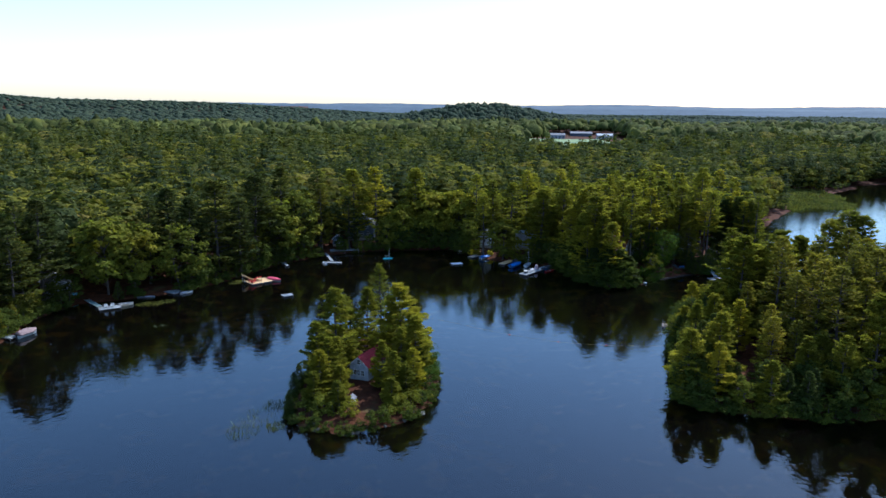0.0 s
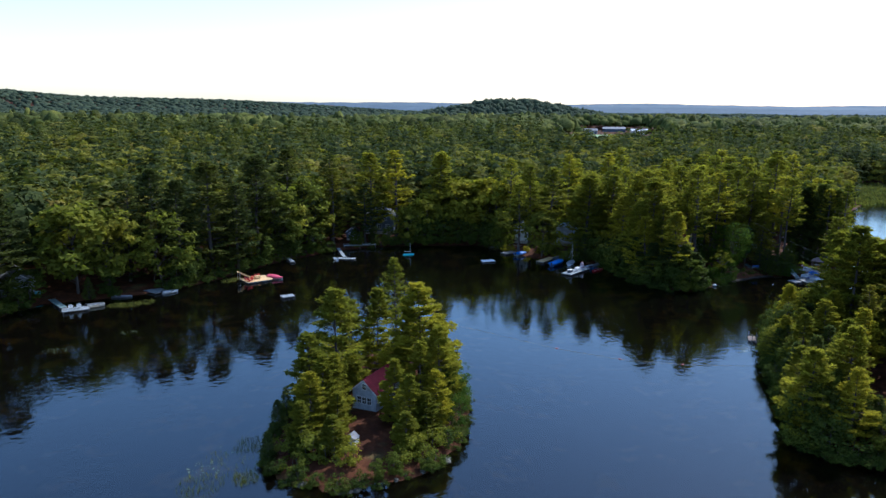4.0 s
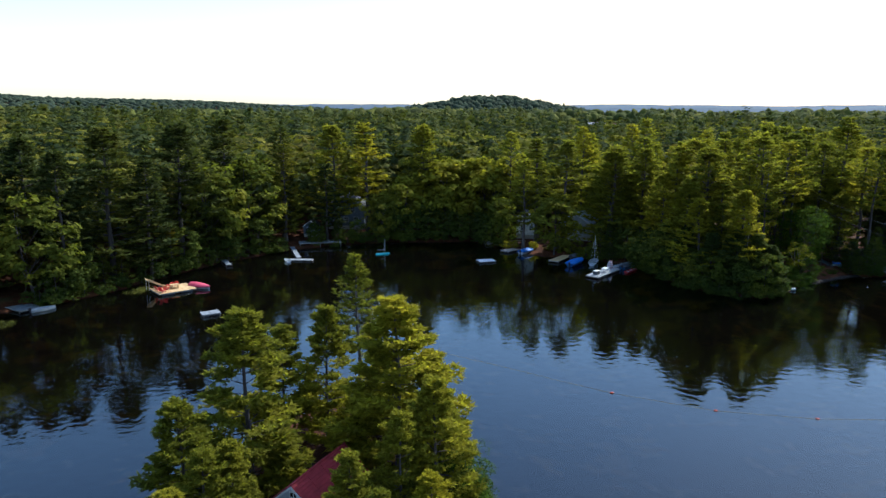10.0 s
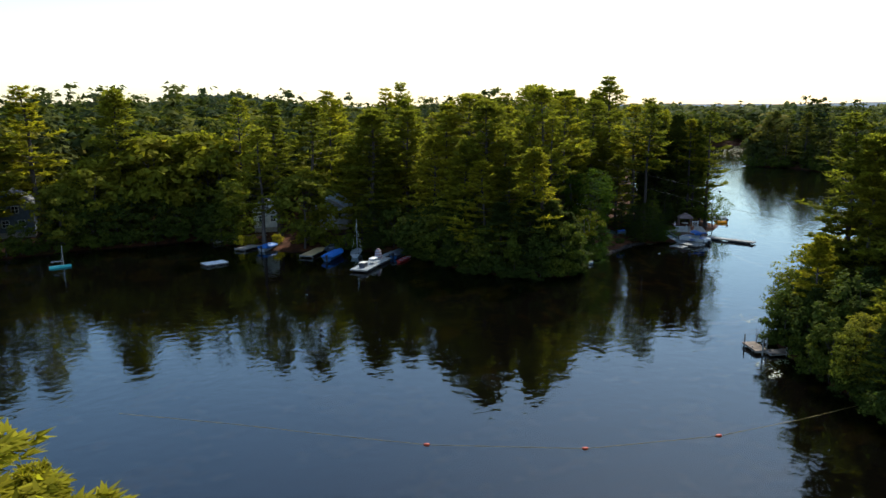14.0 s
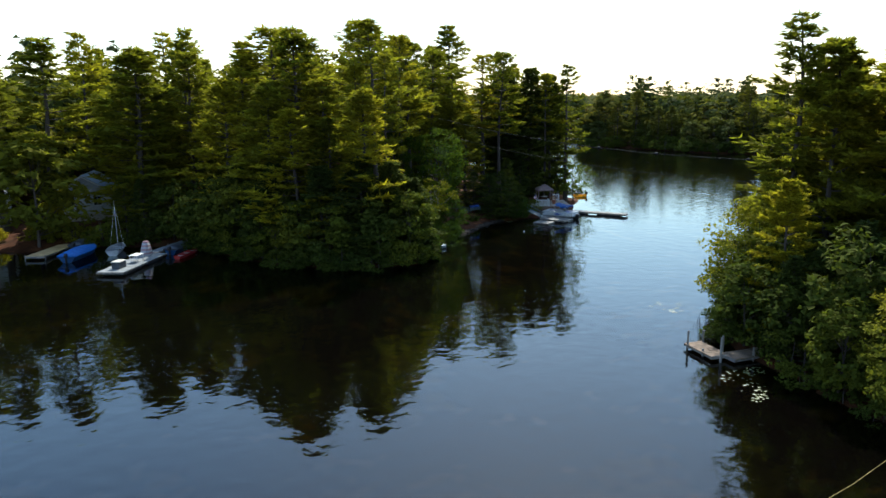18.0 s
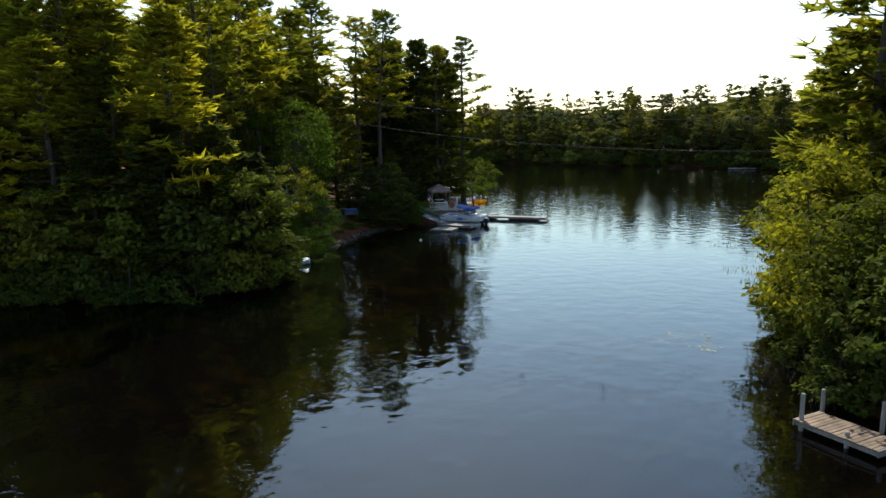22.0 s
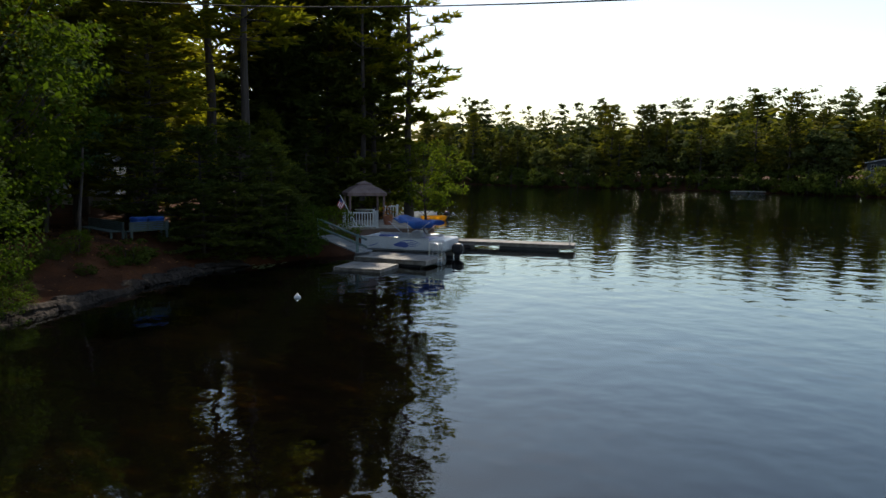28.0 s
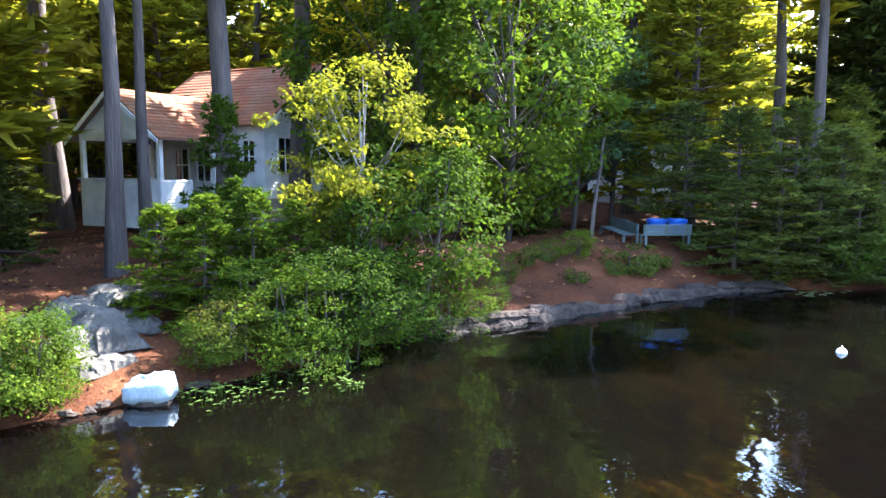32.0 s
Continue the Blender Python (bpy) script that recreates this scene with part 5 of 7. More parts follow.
cottage("house", -66.5, 158, 1.6, 25, 6.0, 7, 2.7, 1.9, GREY_PAINT, GREY_ROOF, "grey lakeside cottage behind leafy trees", 0.35, (("f", -1.5, 1.6, 0.9, 1.0), ("f", 1.5, 1.6, 0.9, 1.0)), 0.22, 8)
cottage("house", 242.5, 141.5, 1.6, -85, 5.8, 7.5, 5.0, 0.6, SLATE_PAINT, GREY_ROOF, "dark two-storey house with white window frames on the far shore", 0.5,
        tuple(("f", x, 3.9, 0.8, 1.1) for x in (-1.8, 0, 1.8)) + tuple(("f", x, 1.5, 0.8, 1.4) for x in (-2.2, -1.1, 0, 1.1, 2.2)), 0.3, 7)
cottage("house", 251, 428, 5.0, -30, 11, 9, 5.5, 2.8, BROWN_PAINT, GREY_ROOF, "brown two-storey house above the trees", 0.4, tuple(("f", x, z, 1.1, 1.3) for x in (-3.5, 0, 3.5) for z in (1.6, 4.2)), 0.3, 7)
for bx, by, bw, bd, bh, mat, lab in ((285, 872, 18, 12, 5, GREY_PAINT, "low grey workshop by a field"), (328, 905, 28, 16, 6, SLATE_PAINT, "long grey warehouse by a field"), (345, 862, 20, 12, 5, CREAM_PAINT, "pale-roofed barn by a field")):
    b = base("warehouse", bx, by, 5.5, -14, lab, "building")
    part("wall", box(-bw / 2, bw / 2, -bd / 2, bd / 2, -3, bh, 0.1), mat, b)
    part("roof", loft([[(-bw / 2 - 0.5, -bd / 2 - 0.5, bh), (-bw / 2 - 0.5, bd / 2 + 0.5, bh), (-bw / 2 - 0.5, 0, bh + 2.2)], [(bw / 2 + 0.5, -bd / 2 - 0.5, bh), (bw / 2 + 0.5, bd / 2 + 0.5, bh), (bw / 2 + 0.5, 0, bh + 2.2)]]), GREY_PAINT if mat is CREAM_PAINT else GREY_ROOF, b)
    for k in range(4):
        part("door", box(-bw / 2 + bw * (k + 0.3) / 4, -bw / 2 + bw * (k + 0.7) / 4, -bd / 2 - 0.1, -bd / 2, 0, 3.5), SLATE_PAINT, b)
fx, fy = np.meshgrid(np.linspace(228, 330, 14), np.linspace(700, 850, 14))
fz = land_height(fx.ravel(), fy.ravel()) + 0.5
fi = np.arange(196).reshape(14, 14)
fld = new("field", mesh_from("field", np.stack([fx.ravel(), fy.ravel(), fz], -1), np.stack([fi[:-1, :-1], fi[:-1, 1:], fi[1:, 1:], fi[1:, :-1]], -1).reshape(-1, 4), FIELD))
tagged(fld, "pale mown field beside the workshops", "field", kind="structure")


# ---- docks ----
def dock(name, a, b, width, z, label, mat=PLANK, plank=0.16, posts=True, floats=False, thick=0.05, category="dock"):
    """A plank deck from a to b with stringers, on posts or on floats; planks lie across."""
    a, b = Vector((*a, 0)), Vector((*b, 0))
    L = (b - a).length
    ob = base(name, *((a + b) / 2), math.degrees(math.atan2((b - a).y, (b - a).x)), label, category, "docks and rafts")
    n = max(3, int(L / plank))
    me = bpy.data.meshes.new("plank")
    bm = box(-L / n / 2 + 0.006, L / n / 2 - 0.006, -width / 2, width / 2, -thick, 0, 0.006)
    bm.to_mesh(me)
    bm.free()
    me.materials.append(mat)
    r = random.Random(int(a.x * 10 + a.y))
    for k in range(n):
        p = new("plank", me)
        p.parent = ob
        p.location = (-L / 2 + L * (k + 0.5) / n, r.uniform(-0.015, 0.015), z + r.uniform(-0.006, 0.006))
    for s in (-1, 1):
        part("stringer", box(-L / 2, L / 2, s * (width / 2 - 0.12) - 0.03, s * (width / 2 - 0.12) + 0.03, z - thick - 0.16, z - thick - 0.002), POST, ob)
    part("fascia", box(-L / 2 - 0.04, -L / 2 - 0.002, -width / 2, width / 2, z - 0.2, z - 0.005), POST, ob)
    part("fascia", box(L / 2 + 0.002, L / 2 + 0.04, -width / 2, width / 2, z - 0.2, z - 0.005), POST, ob)
    if posts:
        for k in range(max(2, int(L / 2.5))):
            for s in (-1, 1):
                x = -L / 2 + 0.15 + (L - 0.3) * k / max(1, int(L / 2.5) - 1)
                part("post", rod((x, s * (width / 2 + 0.05), -1.6), (x, s * (width / 2 + 0.05), z + 0.12), 0.055, sides=7), POST, ob)
    if floats:
        for k in range(2):
            x = -L / 4 + k * L / 2
            part("float", box(x - L / 6, x + L / 6, -width / 2 + 0.15, width / 2 - 0.15, -0.2, z - thick - 0.17, 0.03), BLACK, ob)
    return ob


def on(ob, x, y):
    p = ob.matrix_world @ Vector((x, y, 0))
    return p.x, p.y


# Dock by the leafy bank, of two decks at an angle, with tall posts.
dock("dock", (69.9, 123.7), (68.75, 121.4), 1.25, 0.36, "weathered plank dock with tall posts by the wooded bank", BROWN_PLANK, 0.15, False)
dock("dock", (69.0, 121.0), (72.4, 119.5), 1.25, 0.345, "weathered plank dock leading to the wooded bank", BROWN_PLANK, 0.15, False)
for px, py, h in ((69.4, 123.8, 1.2), (70.6, 123.4, 1.05), (68.55, 121.25, 1.55), (69.7, 121.7, 1.3), (70.15, 120.0, 0.85), (68.8, 122.5, 0.5)):
    mp = base("mooring_post", px, py, -1.4, 0, "grey wooden mooring post beside the dock", "post", "dock posts")
    part("shaft", rod((0, 0, 0), (0.03, -0.02, h + 1.36), 0.075, 0.065, 9), POST, mp)
    part("cap", rod((0.03, -0.02, h + 1.362), (0.03, -0.02, h + 1.4), 0.07, 0.05, 9), POST, mp)

# Boat landing on the point.
long_dock = dock("dock", (111.6, 165.8), (114.3, 156.4), 1.4, 0.38, "long plank dock on dark floats", LANDING_PLANK, 0.17, False, True)
for s in (-0.7, 0.7):
    part("rail_loop", rod((4.7, s * 0.9, 0.36), (4.7, s * 0.9, 0.85), 0.025), ALU, long_dock)
landing = dock("dock", (104.75, 159.4), (104.3, 163.0), 2.0, 0.33, "pale plank float with a swimming ladder", LANDING_PLANK, 0.17, False, True)
for s in (-0.2, 0.2):
    bm = add_rod(bmesh.new(), (-1.86, -0.45 + s, -0.5), (-1.86, -0.45 + s, 0.95), 0.025)
    add_rod(bm, (-1.86, -0.45 + s, 0.95), (-1.45, -0.45 + s, 1.0), 0.025)
    add_rod(bm, (-1.45, -0.45 + s, 1.0), (-1.4, -0.45 + s, 0.42), 0.025)
    part("ladder_rail", bm, ALU, landing)
for k in range(3):
    part("ladder_rung", rod((-1.86, -0.65, -0.3 + 0.28 * k), (-1.86, -0.25, -0.3 + 0.28 * k), 0.02), ALU, landing)
dock("raft", (102.45, 160.3), (102.0, 162.4), 1.95, 0.15, "low pale plank float tied to the landing", LANDING_PLANK, 0.18, False, True)
ramp = base("gangway", 0, 0, 0, 0, "pale wooden gangway with a green handrail", "gangway")
for k in range(16):
    s = (k + 0.5) / 16
    c = Vector((104.0, 162.8, 0.46)).lerp(Vector((104.45, 165.7, 1.05)), s)
    part("plank", turn_mesh(box(-0.55, 0.55, -0.085, 0.085, -0.025, 0.025), Matrix.Translation(c)), GREY_PLANK, ramp)
for side in (-0.46,):
    a, b = Vector((104.0 + side, 162.9, 0.46)), Vector((104.45 + side, 165.7, 1.05))
    for h in (0.4, 0.8):
        part("handrail", rod(a + (a - b) * 0.22 + Vector((0, 0, 0.12 + h * 0.85)), b + Vector((0, 0, h + 0.05)), 0.055, sides=6), GREEN_PAINT, ramp)
    part("rail_post", rod(a, a + Vector((0, 0, 0.88)), 0.075, sides=6), GREEN_PAINT, ramp)
    part("rail_post", rod(b, b + Vector((0, 0, 0.85)), 0.05, sides=6), GREEN_PAINT, ramp)


# ---- boats ----
def hull_rings(L, W, H, n=9, k=9, bow=1.0, stern=0.85, flare=0.25):
    """Cross sections of a small boat along x, bow at +x."""
    rings = []
    for i in range(n):
        s = i / (n - 1)
        x = -L / 2 + L * s
        w = W / 2 * (stern + (1 - stern) * math.sin(min(1, s / 0.5) * math.pi / 2)) * (1 - max(0, (s - 0.5) / 0.5) ** 2.2 * 0.97)
        top = H * (1 + 0.25 * max(0, s - 0.5) ** 2 * 4 * 0.5)
        keel = -0.12 + 0.30 * max(0, s - 0.75) ** 2 * 10 * 0.5
        ring = []
        for j in range(k):
            u = j / (k - 1) * 2 - 1
            q = abs(u) ** 2.6
            ring.append((x, u / max(1e-6, abs(u) ** 0.25) * w * (1 - flare * (1 - q)) if u else 0.0, keel + (top - keel) * q))
        rings.append(ring)
    return rings


def open_hull(L, W, H, **kw):
    """A hollow hull of some thickness."""
    rings = hull_rings(L, W, H, **kw)
    bm = bmesh.new()
    vs = [[bm.verts.new(p) for p in r] for r in rings]
    for a, b in zip(vs, vs[1:]):
        for i in range(len(a) - 1):
            bm.faces.new((a[i], a[i + 1], b[i + 1], b[i]))
    bm.faces.new(vs[0])
    bmesh.ops.solidify(bm, geom=bm.faces[:], thickness=0.05)
    return bm


def cover_over(L, W, H, rise, mat, parent, name="cover", label=""):
    """A canvas cover stretched over a hull, with a ridge and sags."""
    rings = []
    for i in range(13):
        s = i / 12
        x = -L / 2 - 0.03 + (L + 0.06) * s
        w = (W / 2 + 0.04) * (0.85 + 0.15 * math.sin(min(1, s / 0.5) * math.pi / 2)) * (1 - max(0, (s - 0.5) / 0.5) ** 2.2 * 0.95)
        ridge = H + rise * (0.55 + 0.45 * math.sin(s * 3.0 + 0.4)) * (1 - 0.5 * s ** 3) * (1 - 0.12 * (i % 2))
        rings.append([(x, -w, H - 0.18), (x, -w * 1.01, H), (x, -w * 0.5, (H + ridge) / 2 + 0.03), (x, 0, ridge), (x, w * 0.5, (H + ridge) / 2 + 0.03), (x, w * 1.01, H), (x, w, H - 0.18)])
    ob = part(name, loft(rings), mat, parent, label)
    smooth(ob.data)
    return ob


def outboard(parent, x, z=0.5, s=1.0):
    ob = new("outboard_motor")
    ob.parent = parent
    ob.location = (x, 0, z)
    part("cowling", loft([[(dx * s * 0.26 * g - 0.1 * s, dy * s * 0.17 * g, h * s) for dx, dy in ((-1, -0.7), (-0.6, -1), (0.7, -1), (1, -0.5), (1, 0.5), (0.7, 1), (-0.6, 1), (-1, 0.7))] for h, g in ((0.02, 0.55), (0.08, 0.86), (0.2, 1.02), (0.36, 1.05), (0.46, 0.96), (0.53, 0.74), (0.56, 0.4))]), BLACK, ob)
    part("shaft", box(-0.2 * s, 0.06 * s, -0.09 * s, 0.09 * s, -0.75 * s, 0.1 * s, 0.03), BLACK, ob)
    part("skeg", box(-0.28 * s, 0.1 * s, -0.02 * s, 0.02 * s, -0.85 * s, -0.7 * s), BLACK, ob)
    return ob


def small_boat(name, x, y, turn, L, W, H, mat, label, cover=None, motor=False, seats=True, rise=0.45, mast=0.0, z=0.0, kind="boat"):
    ob = base(name, x, y, z, turn, label, kind, "moored boats")
    part("hull", open_hull(L, W, H), mat, ob)
    if seats and not cover:
        for s in (-0.3, 0.0, 0.28):
            part("thwart", box(L * s - 0.12, L * s + 0.12, -W * 0.4, W * 0.4, H * 0.6, H * 0.6 + 0.04), HULL_WHITE, ob)
    if cover:
        cover_over(L, W, H, rise, cover, ob)
    if motor:
        outboard(ob, -L / 2 - 0.1, H * 0.75, 0.8)
    if mast:
        part("mast", rod((L * 0.15, 0, 0), (L * 0.15, 0, mast), 0.045, 0.03), ALU, ob)
        part("boom", rod((L * 0.15, 0, 0.9), (-L * 0.4, 0, 0.95), 0.035), ALU, ob)
        for yy in (-W * 0.42, W * 0.42):
            part("stay", rod((L * 0.05, yy, H), (L * 0.15, 0, mast * 0.9), 0.012, sides=4), ALU, ob)
    return ob


# Pontoon boat at the landing.
BOW, STERN = Vector((106.75, 165.15, -0.08)), Vector((107.85, 160.45, -0.08))
pb = base("pontoon_boat", *((BOW + STERN) / 2), math.degrees(math.atan2((BOW - STERN).y, (BOW - STERN).x)), "white pontoon boat with blue swirls and a furled blue top", "boat", "moored boats")
BL, BW = 4.8, 2.3
for s in (-0.85, 0.85):
    part("pontoon", loft([[(x, s + r * math.cos(a), 0.10 + r * math.sin(a)) for a in np.linspace(0, 2 * math.pi, 12, endpoint=False)] for x, r in ((-BL / 2, 0.3), (BL / 2 - 0.7, 0.3), (BL / 2 - 0.2, 0.2), (BL / 2, 0.03))]), ALU, pb)
part("deck", box(-BL / 2, BL / 2 - 0.3, -BW / 2, BW / 2, 0.42, 0.5, 0.01), GREY_PLANK, pb)
for s in (-1, 1):
    w = part("side_panel", box(-BL / 2 + 0.7, BL / 2 - 0.5, s * BW / 2 - 0.03, s * BW / 2 + 0.03, 0.5, 1.06, 0.02), HULL_WHITE, pb)
    part("top_rail", rod((-BL / 2 + 0.7, s * BW / 2, 1.08), (BL / 2 - 0.5, s * BW / 2, 1.08), 0.03), ALU, w)
    yo = s * (BW / 2 + 0.034)
    bm = bmesh.new()
    bm.faces.new([bm.verts.new((-0.25 + 0.40 * math.cos(t), yo, 0.745 + 0.13 * math.sin(t) * (1 - 0.35 * math.cos(t)) - 0.04 * math.cos(t) ** 2)) for t in np.linspace(0, 2 * math.pi, 24, endpoint=False)])
    part("swirl", bm, STRIPE, w, "dark blue painted swirl")
    # Streaks sweep astern from the swirl.
    for x0, z0, x1, z1, up in ((0.0, 0.80, -1.35, 0.80, 0.16), (-0.25, 0.66, -1.30, 0.76, 0.13), (-0.45, 0.62, -1.20, 0.70, 0.10), (-0.62, 0.59, -1.05, 0.65, 0.06), (1.5, 0.62, 0.95, 0.80, -0.05)):
        bm = bmesh.new()
        o_, i_ = [], []
        for q in range(13):
            f = q / 12
            x, z = x0 + (x1 - x0) * f, z0 + (z1 - z0) * f + up * math.sin(math.pi * f)
            o_.append(bm.verts.new((x, yo, z + 0.028 * math.sin(math.pi * f) + 0.002)))
            i_.append(bm.verts.new((x, yo, z - 0.012 * math.sin(math.pi * f) - 0.002)))
        for q in range(12):
            bm.faces.new((o_[q], o_[q + 1], i_[q + 1], i_[q]))
        part("swirl", bm, STRIPE, w, "dark blue painted streak")
part("side_panel", box(BL / 2 - 0.53, BL / 2 - 0.47, -BW / 2, BW / 2, 0.5, 1.06, 0.02), HULL_WHITE, pb)
part("stern_box", box(-BL / 2 - 0.1, -BL / 2 + 0.7, -BW / 2, BW / 2, 0.5, 1.04, 0.06), HULL_WHITE, pb)
for x0, x1, y0, y1 in ((BL / 2 - 1.7, BL / 2 - 0.6, -BW / 2 + 0.05, -0.55), (BL / 2 - 1.7, BL / 2 - 0.6, 0.55, BW / 2 - 0.05), (-BL / 2 + 0.75, -BL / 2 + 1.6, -BW / 2 + 0.05, BW / 2 - 0.05)):
    cushion = part("seat", box(x0, x1, y0, y1, 0.5, 0.92, 0.06), CREAM_PAINT, pb)
    part("cushion", box(x0 + 0.06, x1 - 0.06, y0 + 0.06, y1 - 0.06, 0.924, 1.0, 0.03), STRIPE, cushion, "dark blue seat cushion")
part("console", box(-0.8, -0.2, -1.0, -0.3, 0.5, 1.3, 0.08), HULL_WHITE, pb)
part("wheel", rod((-0.85, -0.65, 1.25), (-0.9, -0.65, 1.28), 0.18, sides=14), BLACK, pb)
top = bmesh.new()
grid = []
for i in range(19):
    row = []
    for j in range(11):
        f, g = i / 18, j / 10
        y = -1.0 + 2.0 * g
        z = 1.78 + 0.22 * f + 0.10 * (1 - y * y) - 0.09 * math.sin(math.pi * f) ** 2 + 0.035 * math.sin(11 * f + 5 * g) * math.sin(9 * g + 2 * f) + 0.02 * math.sin(23 * f - 8 * g)
        if j in (0, 10):
            z -= 0.16 + 0.10 * math.sin(2 * math.pi * f - 0.6) + 0.05 * math.sin(17 * f)
        row.append(top.verts.new((-1.80 + 2.05 * f, y * (1.02 if 0 < j < 10 else 1.0), z)))
    grid.append(row)
for p, q in zip(grid, grid[1:]):
    for j in range(10):
        top.faces.new((p[j], p[j + 1], q[j + 1], q[j]))
bmesh.ops.solidify(top, geom=top.faces[:], thickness=0.03)
bim = part("folding_top", top, TARP_BLUE, pb, "bright blue canvas folding top")
smooth(bim.data)
for s in (-0.98, 0.98):
    for x in (-1.65, -0.5, 0.5):
        part("top_strut", rod((-0.6, s * 1.1, 1.06), (x, s * 0.98, 1.86), 0.016, sides=6), ALU, pb)
outboard(pb, -BL / 2 - 0.32, 0.22, 1.05)

# Gazebo deck on the point.
GD = (112.3, 169.0)
gz = base("deck", GD[0], GD[1], 1.0, -42, "wooden terrace with white balustrades by the water", "deck")
for k in range(30):
    part("plank", box(-3.2 + 6.4 * k / 30 + 0.01, -3.2 + 6.4 * (k + 1) / 30 - 0.01, -3.4, 3.2, -0.06, 0), PLANK, gz)
# Added panel, coloured dark to stand for the dark bank below the terrace.
part("bank_panel", box(-3.25, 3.25, -3.45, -3.38, -1.3, -0.065), BROWN_PAINT, gz)
for x, y in ((-3, -3.2), (0, -3.2), (3, -3.2), (-3, 3), (3, 3)):
    part("post", box(x - 0.08, x + 0.08, y - 0.08, y + 0.08, -1.6, -0.07), POST, gz)


def balustrade(parent, a, b):
    ob = new("balustrade")
    ob.parent = parent
    a, b = Vector(a), Vector(b)
    L = (b - a).length
    ob.matrix_local = Matrix.Translation(a) @ Matrix.Rotation(math.atan2((b - a).y, (b - a).x), 4, "Z")
    part("rail", box(0, L, -0.045, 0.045, 0.84, 0.92, 0.01), WHITE_PAINT, ob)
    part("rail", box(0, L, -0.03, 0.03, 0.08, 0.14), WHITE_PAINT, ob)
    n = int(L / 0.15)
    for k in range(n):
        part("baluster", box((k + 0.5) * L / n - 0.025, (k + 0.5) * L / n + 0.025, -0.02, 0.02, 0.14, 0.84), WHITE_PAINT, ob)
    for x in (0, L):
        part("newel", box(x - 0.06, x + 0.06, -0.06, 0.06, 0.0, 1.0, 0.01), WHITE_PAINT, ob)
    return ob


balustrade(gz, (-2.0, -3.3, 0), (-0.1, -3.3, 0))
balustrade(gz, (-0.1, -3.3, 0), (-0.1, -2.2, 0))
balustrade(gz, (1.6, 3.1, 0), (2.5, 3.1, 0))
g = base("gazebo", 113.9, 170.6, 1.0, -42, "canvas gazebo with a taupe two-tier roof on slim posts", "gazebo")
g.scale = (0.77, 0.77, 0.96)
for x in (-1.45, 1.45):
    for y in (-1.45, 1.45):
        part("post", rod((x, y, 0), (x, y, 1.95), 0.05), BROWN_PAINT, g)
        part("curtain", loft([[(x * 0.97 + 0.1 * math.cos(a), y * 0.97 + 0.1 * math.sin(a), h) for a in np.linspace(0, 6.0, 8)] for h in (0.2, 1.0, 1.9)]), CANVAS_TAN, g)
part("canopy", loft([[(x * w, y * w, h) for x, y in ((-1, -1), (0, -1.02), (1, -1), (1.02, 0), (1, 1), (0, 1.02), (-1, 1), (-1.02, 0))] for w, h in ((1.62, 1.72), (1.62, 1.92), (1.1, 2.22), (0.55, 2.42), (0.42, 2.44))]), CANVAS_TAN, g)
part("vent_top", loft([[(x * w, y * w, h) for x, y in ((-1, -1), (1, -1), (1, 1), (-1, 1))] for w, h in ((0.62, 2.44), (0.6, 2.50), (0.25, 2.62), (0.02, 2.68))]), CANVAS_TAN, g)
tb = base("table", 113.9, 170.6, 1.0, -42, "round table inside the gazebo", "table")
part("tabletop", rod((0, 0, 0.7), (0, 0, 0.74), 0.6, sides=20), CREAM_PAINT, tb)
part("pedestal", rod((0, 0, 0), (0, 0, 0.7), 0.06), BROWN_PAINT, tb)
fl = base("flag", 108.2, 167.6, 1.0, 0, "small striped flag on a leaning white pole", "flag")
part("pole", rod((0.5, -0.7, 0.0), (-0.15, 0.1, 1.9), 0.025), WHITE_PAINT, fl)
for k in range(7):
    part("stripe", turn_mesh(box(-0.5, 0.0, -0.005, 0.005, -0.07 * (k + 1), -0.07 * k - 0.002), Matrix.Translation((-0.12, 0.08, 1.75)) @ Matrix.Rotation(radians(-50), 4, "Y")), FLAG_RED if k % 2 == 0 else WHITE_PAINT, fl)
part("canton", turn_mesh(box(-0.2, 0.0, -0.01, 0.01, -0.27, 0.0), Matrix.Translation((-0.12, 0.08, 1.75)) @ Matrix.Rotation(radians(-50), 4, "Y")), FLAG_BLUE, fl)
pt = base("flowerpot", 112.4, 167.6, 1.0, 0, "terracotta flowerpot with red blooms", "flowerpot")
pt.scale = (1.6, 1.6, 1.6)
part("pot", rod((0, 0, 0), (0, 0, 0.35), 0.14, 0.2, 12), surface("terracotta", (0.25, 0.09, 0.05), (0.36, 0.15, 0.09), 0.9), pt)
r_ = np.random.default_rng(3)
bl = r_.normal(0, 0.16, (60, 3)) + (0, 0, 0.5)
part("blooms", mesh_from("blooms", *blades(r_, bl, bl - (0, 0, 0.4), 0.06), RED_LEAF), None, pt)

small_boat("motor_boat", 128.2, 174.4, 150, 2.3, 1.05, 0.30, YELLOW, "yellow boat with a black outboard, pulled to the bank", None, True, z=0.12)
small_boat("canoe", 132.4, 178.6, -20, 4.2, 0.9, 0.4, HULL_WHITE, "white canoe by a low jetty", None, False)
dock("dock", (126.5, 178.0), (131.2, 179.8), 1.2, 0.35, "low jetty behind the point", PLANK, 0.2, True)

